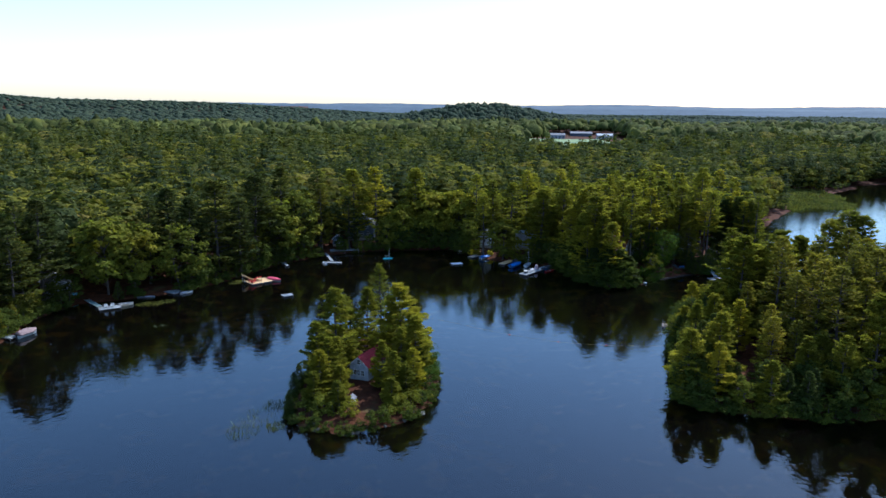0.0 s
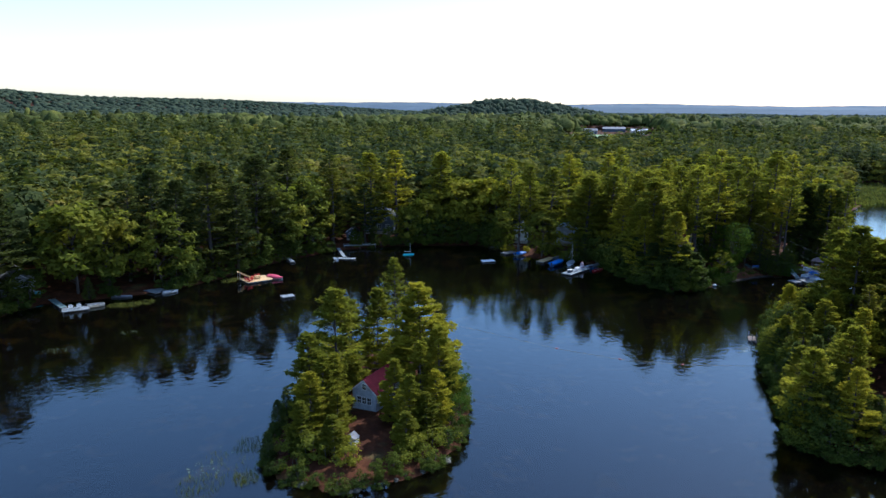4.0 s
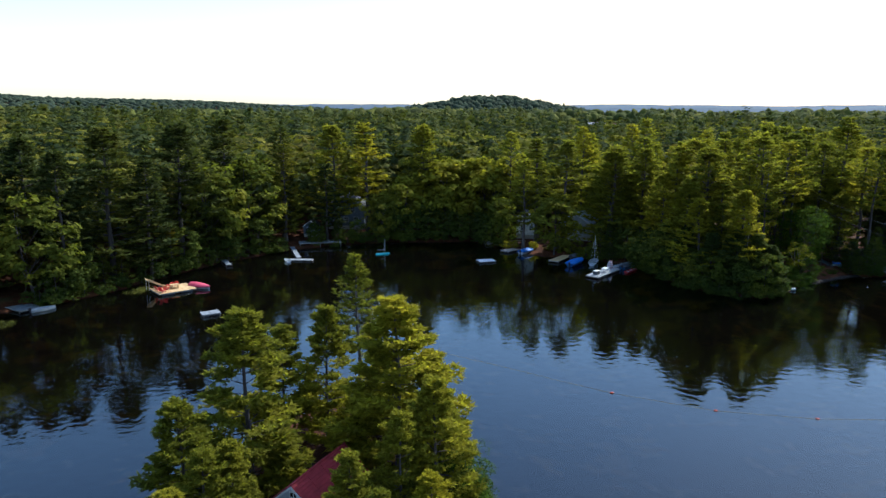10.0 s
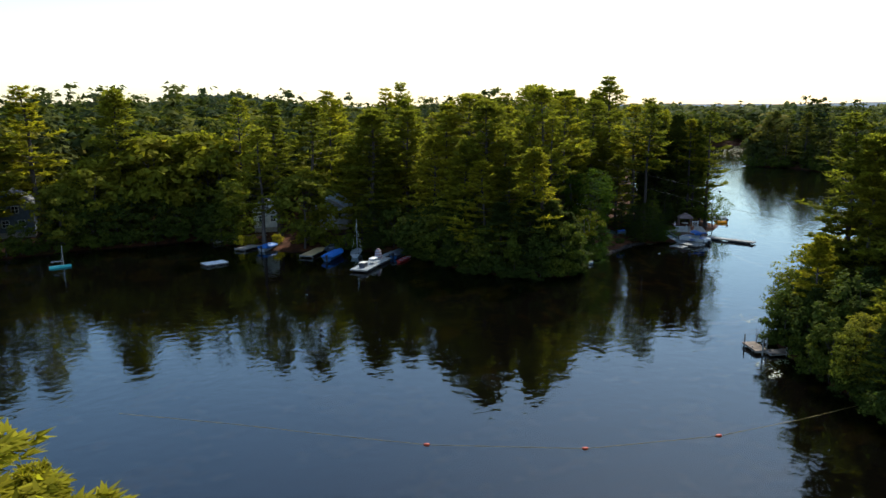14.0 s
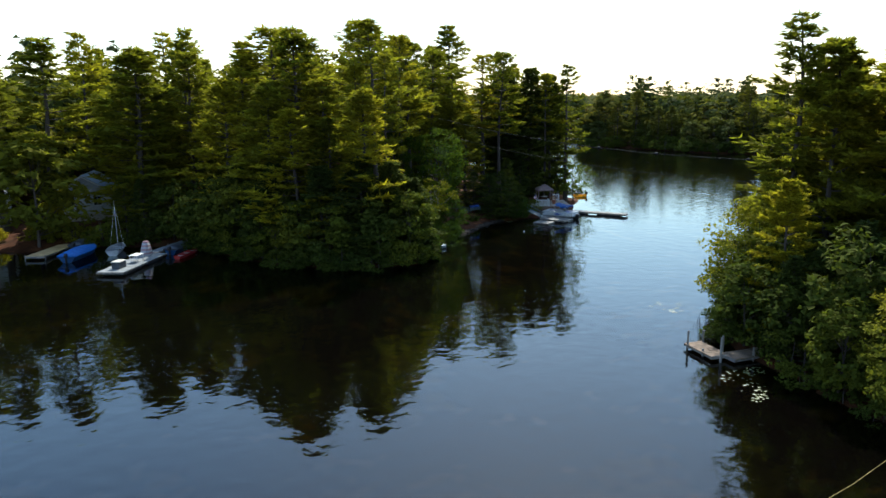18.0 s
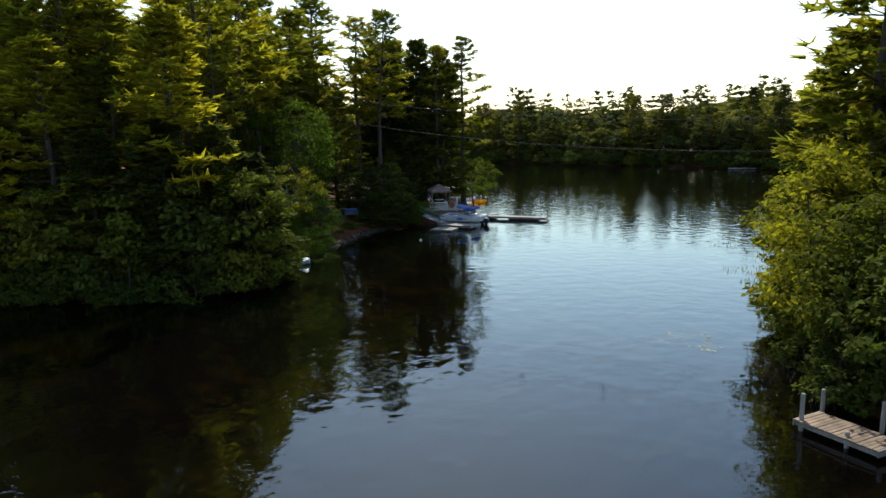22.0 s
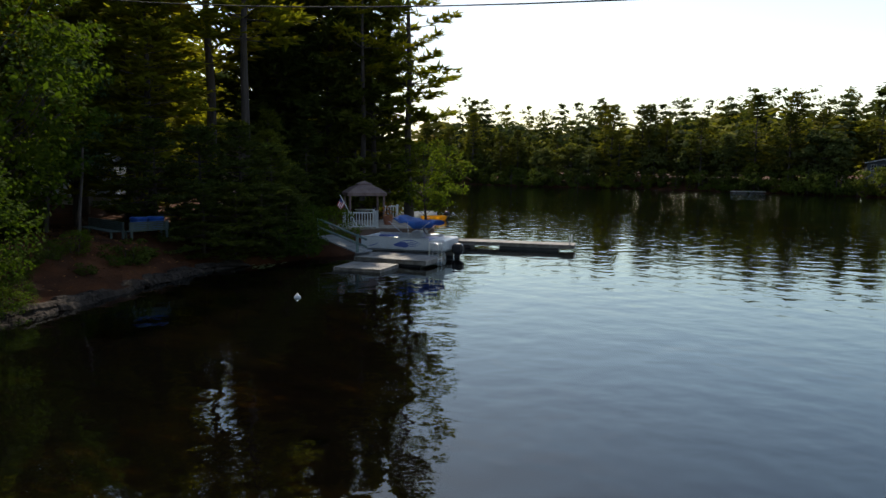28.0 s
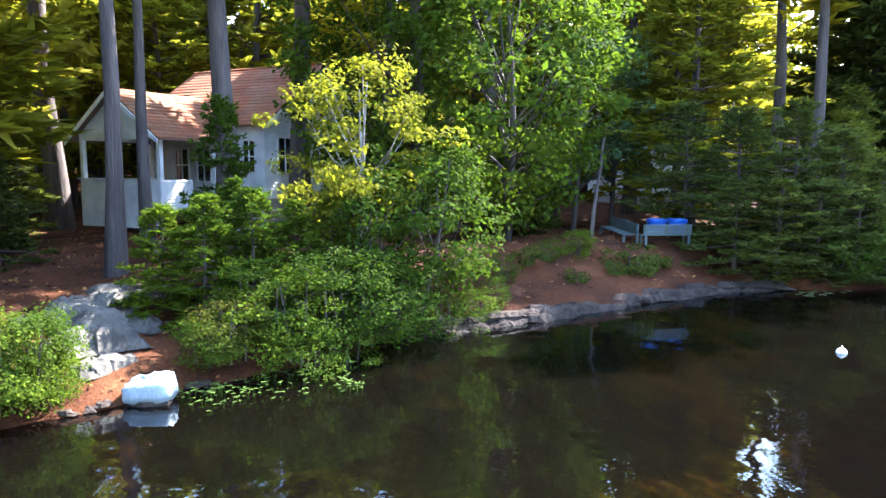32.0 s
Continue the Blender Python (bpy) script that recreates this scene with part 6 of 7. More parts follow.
# White mooring buoy.
by = base("mooring_buoy", 95.4, 159.0, -0.03, 0, "white plastic mooring buoy floating on dark water", "buoy")
by.scale = (0.72, 0.72, 0.62)
smooth(part("float", loft([[(r * math.cos(a), r * math.sin(a), z) for a in np.linspace(0, 2 * math.pi, 14, endpoint=False)] for z, r in ((-0.14, 0.05), (-0.08, 0.13), (0.02, 0.17), (0.12, 0.15), (0.20, 0.09), (0.23, 0.04))]), HULL_WHITE, by).data)
part("eye", rod((0, 0, 0.2), (0, 0, 0.29), 0.025), ALU, by)

# Buoyed swim line from the island to the wooded bank.
LINE = [(17, 137.5), (24, 131.2), (30, 125.4), (34.3, 121.4), (43, 115.6), (52.0, 112.4), (59, 111.2), (66.8, 110.3)]
bm = bmesh.new()
for a, b in zip(LINE, LINE[1:]):
    add_rod(bm, (*a, 0.012), (*b, 0.012), 0.009, sides=5)
rp = tagged(new("swim_line"), "thin floating rope strung with orange floats", "rope")
part("rope", bm, ROPE, rp)
for x, y in ((34.3, 121.4), (43, 115.6), (52.0, 112.4), (65.8, 110.4)):
    smooth(part("float", turn_mesh(loft([[(z, r * math.cos(a), r * math.sin(a)) for a in np.linspace(0, 2 * math.pi, 12, endpoint=False)] for z, r in ((-0.2, 0.03), (-0.15, 0.075), (0, 0.09), (0.15, 0.075), (0.2, 0.03))]), Matrix.Translation((x, y, 0.04)) @ Matrix.Rotation(radians(-30), 4, "Z")), ORANGE, rp).data)

# Cable across the narrows.
for nm, zoff, yoff in (("cable", 0.0, 0.0), ("cable", -2.1, 1.2)):
    pts = []
    for i in range(25):
        y = 174 - (174 - 112) * i / 24
        z = 10.05 + 0.00205 * (y - 131) ** 2 + (0.0006 * (y - 131) ** 2 if y < 131 else 0)
        pts.append((95 + 0.3 * yoff, y, z + zoff))
    cb = tagged(new(nm), "thin black cable strung across the narrows with marker balls" if zoff == 0 else "thin lower cable across the narrows", "cable")
    w = Wood()
    w.add(pts, [0.021] * 25, 5)
    part("line", w.mesh("line", CABLE), None, cb)
    if zoff == 0:
        for y in (148.2, 141.2, 131.8, 156.5):
            z = 10.05 + 0.00205 * (y - 131) ** 2
            smooth(part("marker_ball", loft([[(95 + r * math.cos(a), y + q, z + r * math.sin(a)) for a in np.linspace(0, 2 * math.pi, 10, endpoint=False)] for q, r in ((-0.2, 0.03), (-0.1, 0.13), (0.05, 0.15), (0.15, 0.1), (0.21, 0.03))]), CABLE, cb).data)

# North bay: docks and boats.
dock("raft", (32.9, 187.6), (36.2, 188.2), 2.2, 0.32, "pale square swimming raft anchored in the bay", WHITE_PAINT, 0.3, False, True)
dock("raft", (-14.5, 157.0), (-12.1, 158.0), 1.9, 0.38, "grey plank swimming raft on low posts", GREY_PLANK, 0.2, True, True)
dock("dock", (-4.4, 206.5), (-2.4, 195.0), 0.9, 0.45, "grey gangway down to a float", GREY_PLANK, 0.25)
dock("raft", (-4.2, 194.2), (0.4, 193.4), 1.4, 0.28, "pale float at the gangway's end", GREY_PLANK, 0.25, False, True)
small_boat("rowing_boat", -4.6, 193.4, 110, 2.6, 1.1, 0.4, HULL_WHITE, "white rowing boat tied to the float")
dock("deck", (-3, 208.5), (6, 209.5), 3.0, 1.0, "low grey landing terrace below the boathouse", GREY_PLANK, 0.3)
dock("dock", (-18, 197.5), (-15.3, 190.4), 1.0, 0.4, "narrow grey jetty under the trees", GREY_PLANK, 0.25)
small_boat("sailing_dinghy", 14.7, 198.0, 8, 2.9, 1.0, 0.26, HULL_CYAN, "turquoise sailing dinghy with a bare mast", None, False, False, mast=3.2)
small_boat("motorboat", 39.8, 205.8, 15, 3.6, 1.5, 0.55, HULL_WHITE, "small white motorboat near the bank", None, True)
dock("dock", (40.2, 196.2), (45.2, 199.5), 2.0, 0.4, "grey plank jetty below the rock garden", PLANK, 0.25)
small_boat("motorboat", 45.0, 195.4, 40, 4.6, 1.9, 0.7, HULL_WHITE, "white motorboat under a dark blue cover", TARP_BLUE, True, rise=0.5)
dock("dock", (47.6, 185.2), (52.6, 190.5), 2.0, 0.42, "tan plank dock beside covered boats", TAN_PLANK, 0.22)
small_boat("motorboat", 51.7, 183.6, 48, 6.2, 2.2, 0.75, HULL_BLUE, "blue motorboat under a bright blue cover", TARP_BLUE, True, rise=0.55)
small_boat("motorboat", 53.6, 189.2, 50, 4.4, 1.7, 0.7, HULL_DARK, "dark covered runabout behind the dock", HULL_DARK, True)
small_boat("sailboat", 55.3, 183.4, 60, 4.6, 1.7, 0.6, HULL_WHITE, "small white sailboat with a bare mast", None, False, True, mast=5.6)
dock("dock", (50.6, 171.6), (57.2, 177.6), 2.6, 0.42, "broad grey float with a box, table and covered chair", GREY_PLANK, 0.22, False, True)
dock("dock", (57.2, 178.2), (63.5, 182.8), 1.2, 0.45, "grey walkway from the bank to the float", GREY_PLANK, 0.22)
bx = base("storage_box", 51.9, 172.9, 0.43, 40, "dark storage box with a pale lid on the float", "box")
part("body", box(-0.6, 0.6, -0.4, 0.4, 0, 0.62, 0.02), HULL_DARK, bx)
part("lid", box(-0.64, 0.64, -0.44, 0.44, 0.622, 0.7, 0.02), CREAM_PAINT, bx)
tb = base("table", 54.2, 174.6, 0.43, 40, "small white table on the float", "table")
part("tabletop", box(-0.7, 0.7, -0.45, 0.45, 0.68, 0.73, 0.01), WHITE_PAINT, tb)
for x in (-0.6, 0.6):
    for y in (-0.35, 0.35):
        part("leg", rod((x, y, 0), (x, y, 0.68), 0.03), WHITE_PAINT, tb)
cc = base("covered_chair", 56.1, 177.0, 0.43, 40, "chair draped in a pink and white striped cover", "chair")
for k in range(8):
    h0, h1 = 1.5 * k / 8, 1.5 * (k + 1) / 8
    part("stripe", loft([[(x * (0.55 - 0.32 * (h / 1.5) ** 2), y * (0.5 - 0.28 * (h / 1.5) ** 2), h) for x, y in ((-1, -0.6), (-0.6, -1), (0.6, -1), (1, -0.6), (1, 0.6), (0.6, 1), (-0.6, 1), (-1, 0.6))] for h in (h0, h1)]), PINK_CANVAS if k % 2 else GREY_PAINT, cc)
small_boat("motorboat", 60.7, 178.9, 38, 5.0, 1.8, 0.7, HULL_BLUE, "blue motorboat with a red light canopy by the walkway", HULL_DARK, True, rise=0.4)
small_boat("canoe", 60.0, 176.0, 40, 4.6, 0.9, 0.35, RED, "red canoe floating in the shade", None)
small_boat("motorboat", 64.6, 182.6, 38, 3.6, 1.4, 0.5, HULL_WHITE, "white dinghy drawn up to the bank", None)

# West bank: sunlit float with red chairs.
west = dock("dock", (-24.4, 171.0), (-19.2, 174.2), 4.8, 0.42, "broad sunlit tan plank float dock", TAN_PLANK, 0.25, False, True)
WT = 31.6


def adirondack(x, y, z, turn, mat, label):
    ob = base("deck_chair", x, y, z, turn, label, "chair", "red deck chairs")
    part("seat", turn_mesh(box(-0.3, 0.3, -0.3, 0.28, -0.02, 0.02), Matrix.Translation((0, 0, 0.34)) @ Matrix.Rotation(radians(-12), 4, "X")), mat, ob)
    for k in range(5):
        part("back_slat", turn_mesh(box(-0.28 + 0.115 * k, -0.18 + 0.115 * k, -0.015, 0.015, 0, 0.75), Matrix.Translation((0, 0.27, 0.3)) @ Matrix.Rotation(radians(-22), 4, "X")), mat, ob)
    for s in (-0.34, 0.34):
        part("arm", box(s - 0.07, s + 0.07, -0.38, 0.3, 0.54, 0.57), mat, ob)
        part("leg", box(s - 0.02, s + 0.02, -0.36, -0.28, 0, 0.54), mat, ob)
        part("leg", box(s - 0.02, s + 0.02, 0.26, 0.34, 0, 0.5), mat, ob)
    return ob


for lx, ly, t in ((-2.3, -1.6, 120), (-1.5, -1.0, 150), (-0.2, 1.0, 200), (0.9, 1.1, 170), (-2.5, -0.4, 100)):
    x, y = on(west, lx, ly)
    adirondack(x, y, 0.42, t + WT, RED, "red slatted deck chair on the sunlit float")
x, y = on(west, 0.3, 0.1)
pt = base("picnic_table", x, y, 0.42, WT, "low wooden table between the red chairs", "table")
part("tabletop", box(-0.7, 0.7, -0.4, 0.4, 0.6, 0.66, 0.01), TAN_PLANK, pt)
for sx_ in (-0.55, 0.55):
    part("leg", box(sx_ - 0.04, sx_ + 0.04, -0.35, 0.35, 0, 0.6), TAN_PLANK, pt)
for sy_ in (-0.65, 0.65):
    part("bench", box(-0.7, 0.7, sy_ - 0.13, sy_ + 0.13, 0.38, 0.43), TAN_PLANK, pt)
x, y = on(west, -2.2, 1.6)
sl = base("slide", x, y, 0.42, WT + 15, "yellow water slide beside the float", "slide")
part("chute", loft([[(-1.6 + 3.2 * s, y_, 1.7 * (1 - s) ** 1.2 + 0.1 + h) for y_, h in ((-0.45, 0.25), (-0.4, 0.0), (0.4, 0.0), (0.45, 0.25), (0.48, 0.25), (0.43, -0.05), (-0.43, -0.05), (-0.48, 0.25))] for s in np.linspace(0, 1, 7)]), TAN_PLANK, sl)
for sy_ in (-0.4, 0.4):
    part("strut", rod((-1.5, sy_, 0), (-1.5, sy_, 1.7), 0.04), ALU, sl)
small_boat("motorboat", -17.7, 173.9, -30, 3.9, 1.7, 0.55, HULL_WHITE, "white motorboat under a faded red cover", TARP_RED, True, rise=0.55)
x, y = on(west, 0.6, 3.0)
small_boat("kayak", x, y, WT - 20, 4.0, 0.8, 0.32, HULL_DARK, "dark kayak tied along the float", None, seats=False)

wd = dock("dock", (-55.2, 150.4), (-50.9, 152.2), 2.6, 0.4, "white dock with deck chairs", GREY_PLANK, 0.25)
dock("dock", (-60.4, 158.6), (-55.6, 152.2), 1.2, 0.46, "pale blue gangway to the white dock", GREEN_PAINT, 0.25)
for lx in (-0.8, 0.6):
    x, y = on(wd, lx, 0.3)
    adirondack(x, y, 0.4, 200, WHITE_PAINT, "white slatted deck chair on the dock")
small_boat("pontoon_boat", -50.2, 153.9, 28, 3.2, 1.7, 0.55, CREAM_PAINT, "cream boat moored at the white dock", None, True)
small_boat("canoe", -47.3, 160.3, 6, 4.0, 0.85, 0.34, ALU, "grey canoe drawn up on the bank", None)
dock("dock", (-46.0, 167.6), (-40.0, 163.0), 3.2, 0.42, "grey plank jetty in the shade", GREY_PLANK, 0.25)
small_boat("motorboat", -38.4, 163.3, 40, 3.4, 1.3, 0.42, HULL_WHITE, "white motorboat at the shaded jetty", None, True)
dock("dock", (-71.0, 133.5), (-65.2, 131.2), 2.0, 0.5, "pale dock at the lake's west bank", GREY_PLANK, 0.25)
small_boat("pontoon_boat", -63.8, 133.4, 65, 4.6, 2.0, 0.85, HULL_WHITE, "white pontoon boat with a tan cover", CANVAS_TAN, True, rise=0.9)
small_boat("rowing_boat", -64.6, 160.0, 30, 3.4, 1.4, 0.5, HULL_CYAN, "turquoise rowing boat on the bank", None, z=1.1)
dock("raft", (236.5, 168.5), (239.5, 162.5), 1.6, 0.4, "small pale float off the far shore", GREY_PLANK, 0.3, False, True)

# ---- the bank by the cottage ----
def bush_set(x, y, kind, scale, label, tall=1.0, z=None, cat="bush", group="bushes on the shore"):
    name = {"bush": "bush", "hemlock": "hemlock", "young": "young_tree"}.get(kind, "bush")
    src = {"bush": BUSHES, "hemlock": HEMLOCKS, "young": YOUNG, "dense": DENSE, "brown": [BROWNING]}[kind]
    return plant(name, src[int(rng.integers(len(src)))], x, y, label, cat, group, rng.uniform(0, 360), scale, tall=tall, z=z)


DENSE = [broadleaf_meshes(90 + i, 2.6, 1.6, 0.0, 60, 84, 0.055, BUSH_LEAF, 0.5, stems=4) for i in range(2)]
BROWNING = broadleaf_meshes(96, 2.4, 1.5, 0.0, 54, 80, 0.055, BROWN_LEAF, 0.5, stems=4)
FEATHERY = [pine_meshes(44 + i, 6.0, 2.7, 0.02, 0.36, 17, 0.36, 0.12, 7, HEMLOCK, 0.55, 0.18, 0.1, joints=3) for i in range(3)]
# Feathery hemlocks in the needle colour brightened as if lit.
LIT_FEATHERY = [pine_meshes(47 + i, 6.0, 2.7, 0.02, 0.36, 20, 0.36, 0.13, 7, LIT_HEMLOCK, 0.5, 0.18, 0.1, joints=3) for i in range(2)]
oak = broadleaf_meshes(101, 6.4, 2.3, 0.22, 66, 84, 0.075, YELLOW_LEAF, 0.52, stems=2, wood_mat=DEAD)
maple = broadleaf_meshes(102, 11.5, 3.9, 0.06, 190, 66, 0.135, MAPLE_LEAF, 0.85)
alder = broadleaf_meshes(103, 4.6, 1.6, 0.08, 60, 90, 0.07, BUSH_LEAF, 0.55, stems=2)
greys = broadleaf_meshes(104, 9.5, 3.0, 0.25, 80, 50, 0.105, GREY_LEAF, 0.75)
plant("oak", oak, 85.5, 164.2, "small oak with sunlit yellow-green leaves", "tree", "", 40)
plant("maple", maple, 91.3, 170.4, "bright green maple leaning over the bank", "tree", "", 10)
plant("maple", maple, 87.6, 174.6, "tall green maple beside the cottage", "tree", "", 200, 1.0)
plant("alder", alder, 87.0, 163.4, "leaning alder at the water's edge", "tree", "", 90)
plant("alder", alder, 85.9, 163.2, "small alder hanging over the water", "tree", "", 250, 0.8)
plant("broadleaf_tree", greys, 98.8, 177.5, "shaded grey-green tree by the benches", "tree", "", 30)
plant("broadleaf_tree", greys, 95.6, 174.6, "shaded broadleaf tree behind the benches", "tree", "", 120, 0.95)
plant("oak", broadleaf_meshes(105, 6.4, 2.6, 0.15, 100, 56, 0.11, OAK_LEAF, 0.6), 121.3, 170.6, "green oak spreading over the water by the gazebo", "tree", "", 0)
# A thin bare trunk leans on the slope before the benches.
w = Wood()
w.add([(0, 0, -0.2), (0.12, 0.1, 1.0), (0.42, 0.3, 2.4), (0.62, 0.5, 3.6)], [0.085, 0.075, 0.06, 0.045], 7)
lean = base("leaning_tree", 94.3, 169.8, ground_z(94.3, 169.8), 0, "thin grey trunk leaning over the needle slope", "tree")
part("trunk", w.mesh("trunk", BARK), None, lean)
for x, y, k, s, t in ((80.9, 162.2, 0, 0.36, 1.1), (81.8, 161.9, 1, 0.46, 1.0), (82.8, 162.6, 0, 0.42, 1.1), (83.8, 162.9, 1, 0.42, 1.0), (84.6, 163.5, 0, 0.4, 1.1), (82.3, 163.9, 1, 0.4, 1.1),
                      (74.2, 170.5, 1, 0.75, 1.0), (73.0, 174.5, 2, 0.9, 1.0), (75.4, 168.4, 0, 0.55, 1.0), (71.5, 178, 1, 1.0, 1.0),
                      (98.6, 167.5, 2, 0.66, 0.8), (99.8, 166.9, 0, 0.72, 0.75), (101.2, 166.7, 1, 0.72, 0.75), (102.6, 166.5, 2, 0.62, 0.8), (103.6, 166.8, 0, 0.5, 0.9), (99.4, 168.6, 1, 0.85, 1.0), (101.6, 168.4, 0, 0.9, 1.0), (103.8, 168.6, 1, 0.75, 1.0), (105.4, 168.4, 2, 0.6, 1.0), (98.6, 170.8, 0, 0.8, 1.05), (105.8, 171.0, 0, 0.85, 1.0)):
    plant("hemlock", LIT_FEATHERY[k % 2] if 79 < x < 90 else FEATHERY[k], x, y, "feathery green hemlock on the needle-strewn bank", "tree", "hemlocks on the shore", 61 * x, s, tall=t)
plant("hemlock", LIT_FEATHERY[0], 81.75, 167.6, "slender young hemlock before the porch", "tree", "hemlocks on the shore", 20, 0.5, tall=1.6)
for x, y, k, s, t, lab in ((82.5, 160.2, "brown", 0.6, 0.95, "low bush with browning leaves at the water's edge"), (83.5, 160.5, "dense", 0.75, 0.95, "low green bush over the water"), (84.3, 161.1, "dense", 0.85, 0.95, "low green bush over the water"), (85.1, 161.7, "dense", 0.85, 0.95, "low green bush over the water"), (86.0, 162.4, "dense", 0.75, 0.95, "low green bush over the water"),
                           (82.9, 161.2, "dense", 0.66, 1.0, "leafy green bush below the hemlocks"), (84.2, 162.3, "dense", 0.7, 1.0, "leafy green bush below the hemlocks"), (83.9, 160.0, "dense", 0.5, 0.8, "low green bush over the water"), (84.7, 160.7, "dense", 0.5, 0.8, "low green bush over the water"), (82.0, 159.9, "dense", 0.42, 0.9, "low green bush beside the tarp"), (78.9, 157.9, "dense", 0.66, 1.0, "bright green bush at the water's edge"), (79.35, 158.25, "dense", 0.62, 1.0, "bright green bush at the water's edge"), (79.2, 158.9, "dense", 0.52, 1.0, "bright green bush at the water's edge"), (79.75, 158.35, "dense", 0.36, 1.0, "bright green bush at the water's edge"), (78.2, 157.5, "dense", 0.66, 0.9, "bright green bush at the water's edge"), (77.6, 158.4, "dense", 0.6, 0.9, "bright green bush at the water's edge"), (87.4, 163.0, "dense", 0.6, 0.9, "low green bush over the water"),
                           (92.7, 167.5, "dense", 0.42, 0.9, "small bright green shrub on the bank"), (94.5, 166.9, "bush", 0.5, 0.9, "small grey-green shrub on the bank"), (90.6, 166.2, "bush", 0.35, 0.8, "small shrub on the bank"), (91.5, 166.9, "dense", 0.3, 0.9, "small bright green shrub on the bank"), (95.6, 167.4, "bush", 0.3, 0.8, "small shrub on the bank"), (89.6, 165.4, "dense", 0.34, 0.9, "small bright green shrub on the bank"), (93.6, 166.5, "dense", 0.22, 0.9, "small bright green shrub on the bank"), (89.0, 164.3, "dense", 0.34, 0.8, "small bright green shrub on the bank"), (88.3, 163.6, "dense", 0.4, 0.8, "low green bush over the water"), (92.0, 165.7, "bush", 0.26, 0.8, "small shrub on the bank"), (106.4, 166.6, "dense", 0.8, 0.9, "green shrub by the gangway"), (104.8, 167.4, "dense", 0.8, 1.0, "green shrub by the gangway"), (103.2, 165.9, "dense", 0.8, 1.0, "green shrub by the gangway"), (102.0, 166.1, "dense", 0.7, 0.9, "low green bush over the water")):
    bush_set(x, y, k, s, lab, t)

SPRAWL = [broadleaf_meshes(107 + i, 9.0, 3.3, 0.02, 120, 60, 0.15, LEAF, 0.8, stems=2) for i in range(2)]
for x, y, k, h, t in ((75.4, 122.6, 1, 7.0, 130), (79.0, 124.4, 0, 8.5, 250), (85.0, 125.6, 1, 8.0, 60), (91.5, 126.4, 0, 7.5, 190), (66.8, 111.5, 1, 6.5, 300), (98.5, 126.2, 1, 7.5, 20)):
    plant("broadleaf_tree", SPRAWL[k], x, y, "leafy green tree leaning over the water from the bank", "tree", "broadleaf trees on the shore", t, h / 9)

for p, w in along(POINT, 2.6, 1, 9):
    q = p + w * rng.uniform(2.0, 5.0)
    bush_set(q[0], q[1], ("young", "bush", "hemlock")[int(rng.integers(3))], rng.uniform(0.6, 1.0), "shaded undergrowth below the bank's trees", group="bushes on the shore")

# White pines in the darker HEMLOCK colour, standing for deep shade.
SHADY_PINES = [pine_meshes(110 + i, 22, 5.2, 0.03, 1.05, 26, 0.84, 0.36, 6, HEMLOCK, ragged=0.4, joints=3) for i in range(2)]
for p, w in along(POINT, 2.8, 12, 17) + along(POINT, 2.8, 0, 5):
    for far in (2.5, 6.5):
        q = p + w * (far + rng.uniform(-1.2, 1.2))
        bush_set(q[0], q[1], ("young", "young", "hemlock")[int(rng.integers(3))], rng.uniform(0.5, 0.85), "undergrowth below the pines of the wooded bank", group="bushes on the shore")

# Low-crowned pines and hemlocks close the wood above the water.
for x, y, k, s, w, t in ((101.6, 175.4, 0, 13.0, 1.4, 60), (95.8, 178.6, 1, 13.0, 1.4, 330),
                      (103.4, 179.6, 2, 14.0, 1.3, 20), (114.4, 178.6, 3, 19.0, 1.05, 90), (117.2, 176.4, 3, 20.0, 1.0, 33), (119.6, 174.2, 1, 19.0, 0.9, 210), (122.8, 178.6, 2, 17.5, 1.05, 120), (116.8, 182.2, 0, 20.0, 1.1, 280), (91.8, 182.2, 0, 13.5, 1.3, 150), (87.6, 185.5, 2, 14.0, 1.3, 70), (76.8, 188.6, 3, 14.0, 1.3, 300)):
    ob = plant("white_pine", SHADY_PINES[k % 2] if x > 110 else PINES[k], x, y, "young white pine with boughs down to the ground", "pine tree", "pines on the shore", t)
    ob.scale = (s / 22 * w, s / 22 * w, s / 22)
for x, y, k, s, t in ((92.8, 172.8, 1, 0.6, 250), (108.6, 173.6, 1, 0.75, 310), (112.4, 174.2, 0, 0.7, 170), (116.4, 174.8, 1, 0.7, 20)):
    plant("hemlock", HEMLOCKS[k], x, y, "dark hemlock with drooping boughs in the shade", "tree", "hemlocks on the shore", t, s)

# Boughs close over the dark bank beside the cottage.
for x, y, k, s, w, t in ((74.6, 159.4, 2, 8.5, 1.4, 15), (75.6, 157.2, 0, 8.0, 1.6, 140), (73.2, 157.4, 3, 9.5, 1.5, 260), (70.2, 158.6, 1, 10.0, 1.5, 80), (67.4, 161.2, 0, 9.5, 1.5, 200), (65.6, 167.0, 2, 9.5, 1.5, 310), (65.0, 173.5, 3, 9.0, 1.5, 45)):
    ob = plant("white_pine", SHADY_PINES[k % 2], x, y, "dark low-boughed pine at the water's edge", "pine tree", "pines on the shore", t)
    ob.scale = (s / 22 * w, s / 22 * w, s / 22)

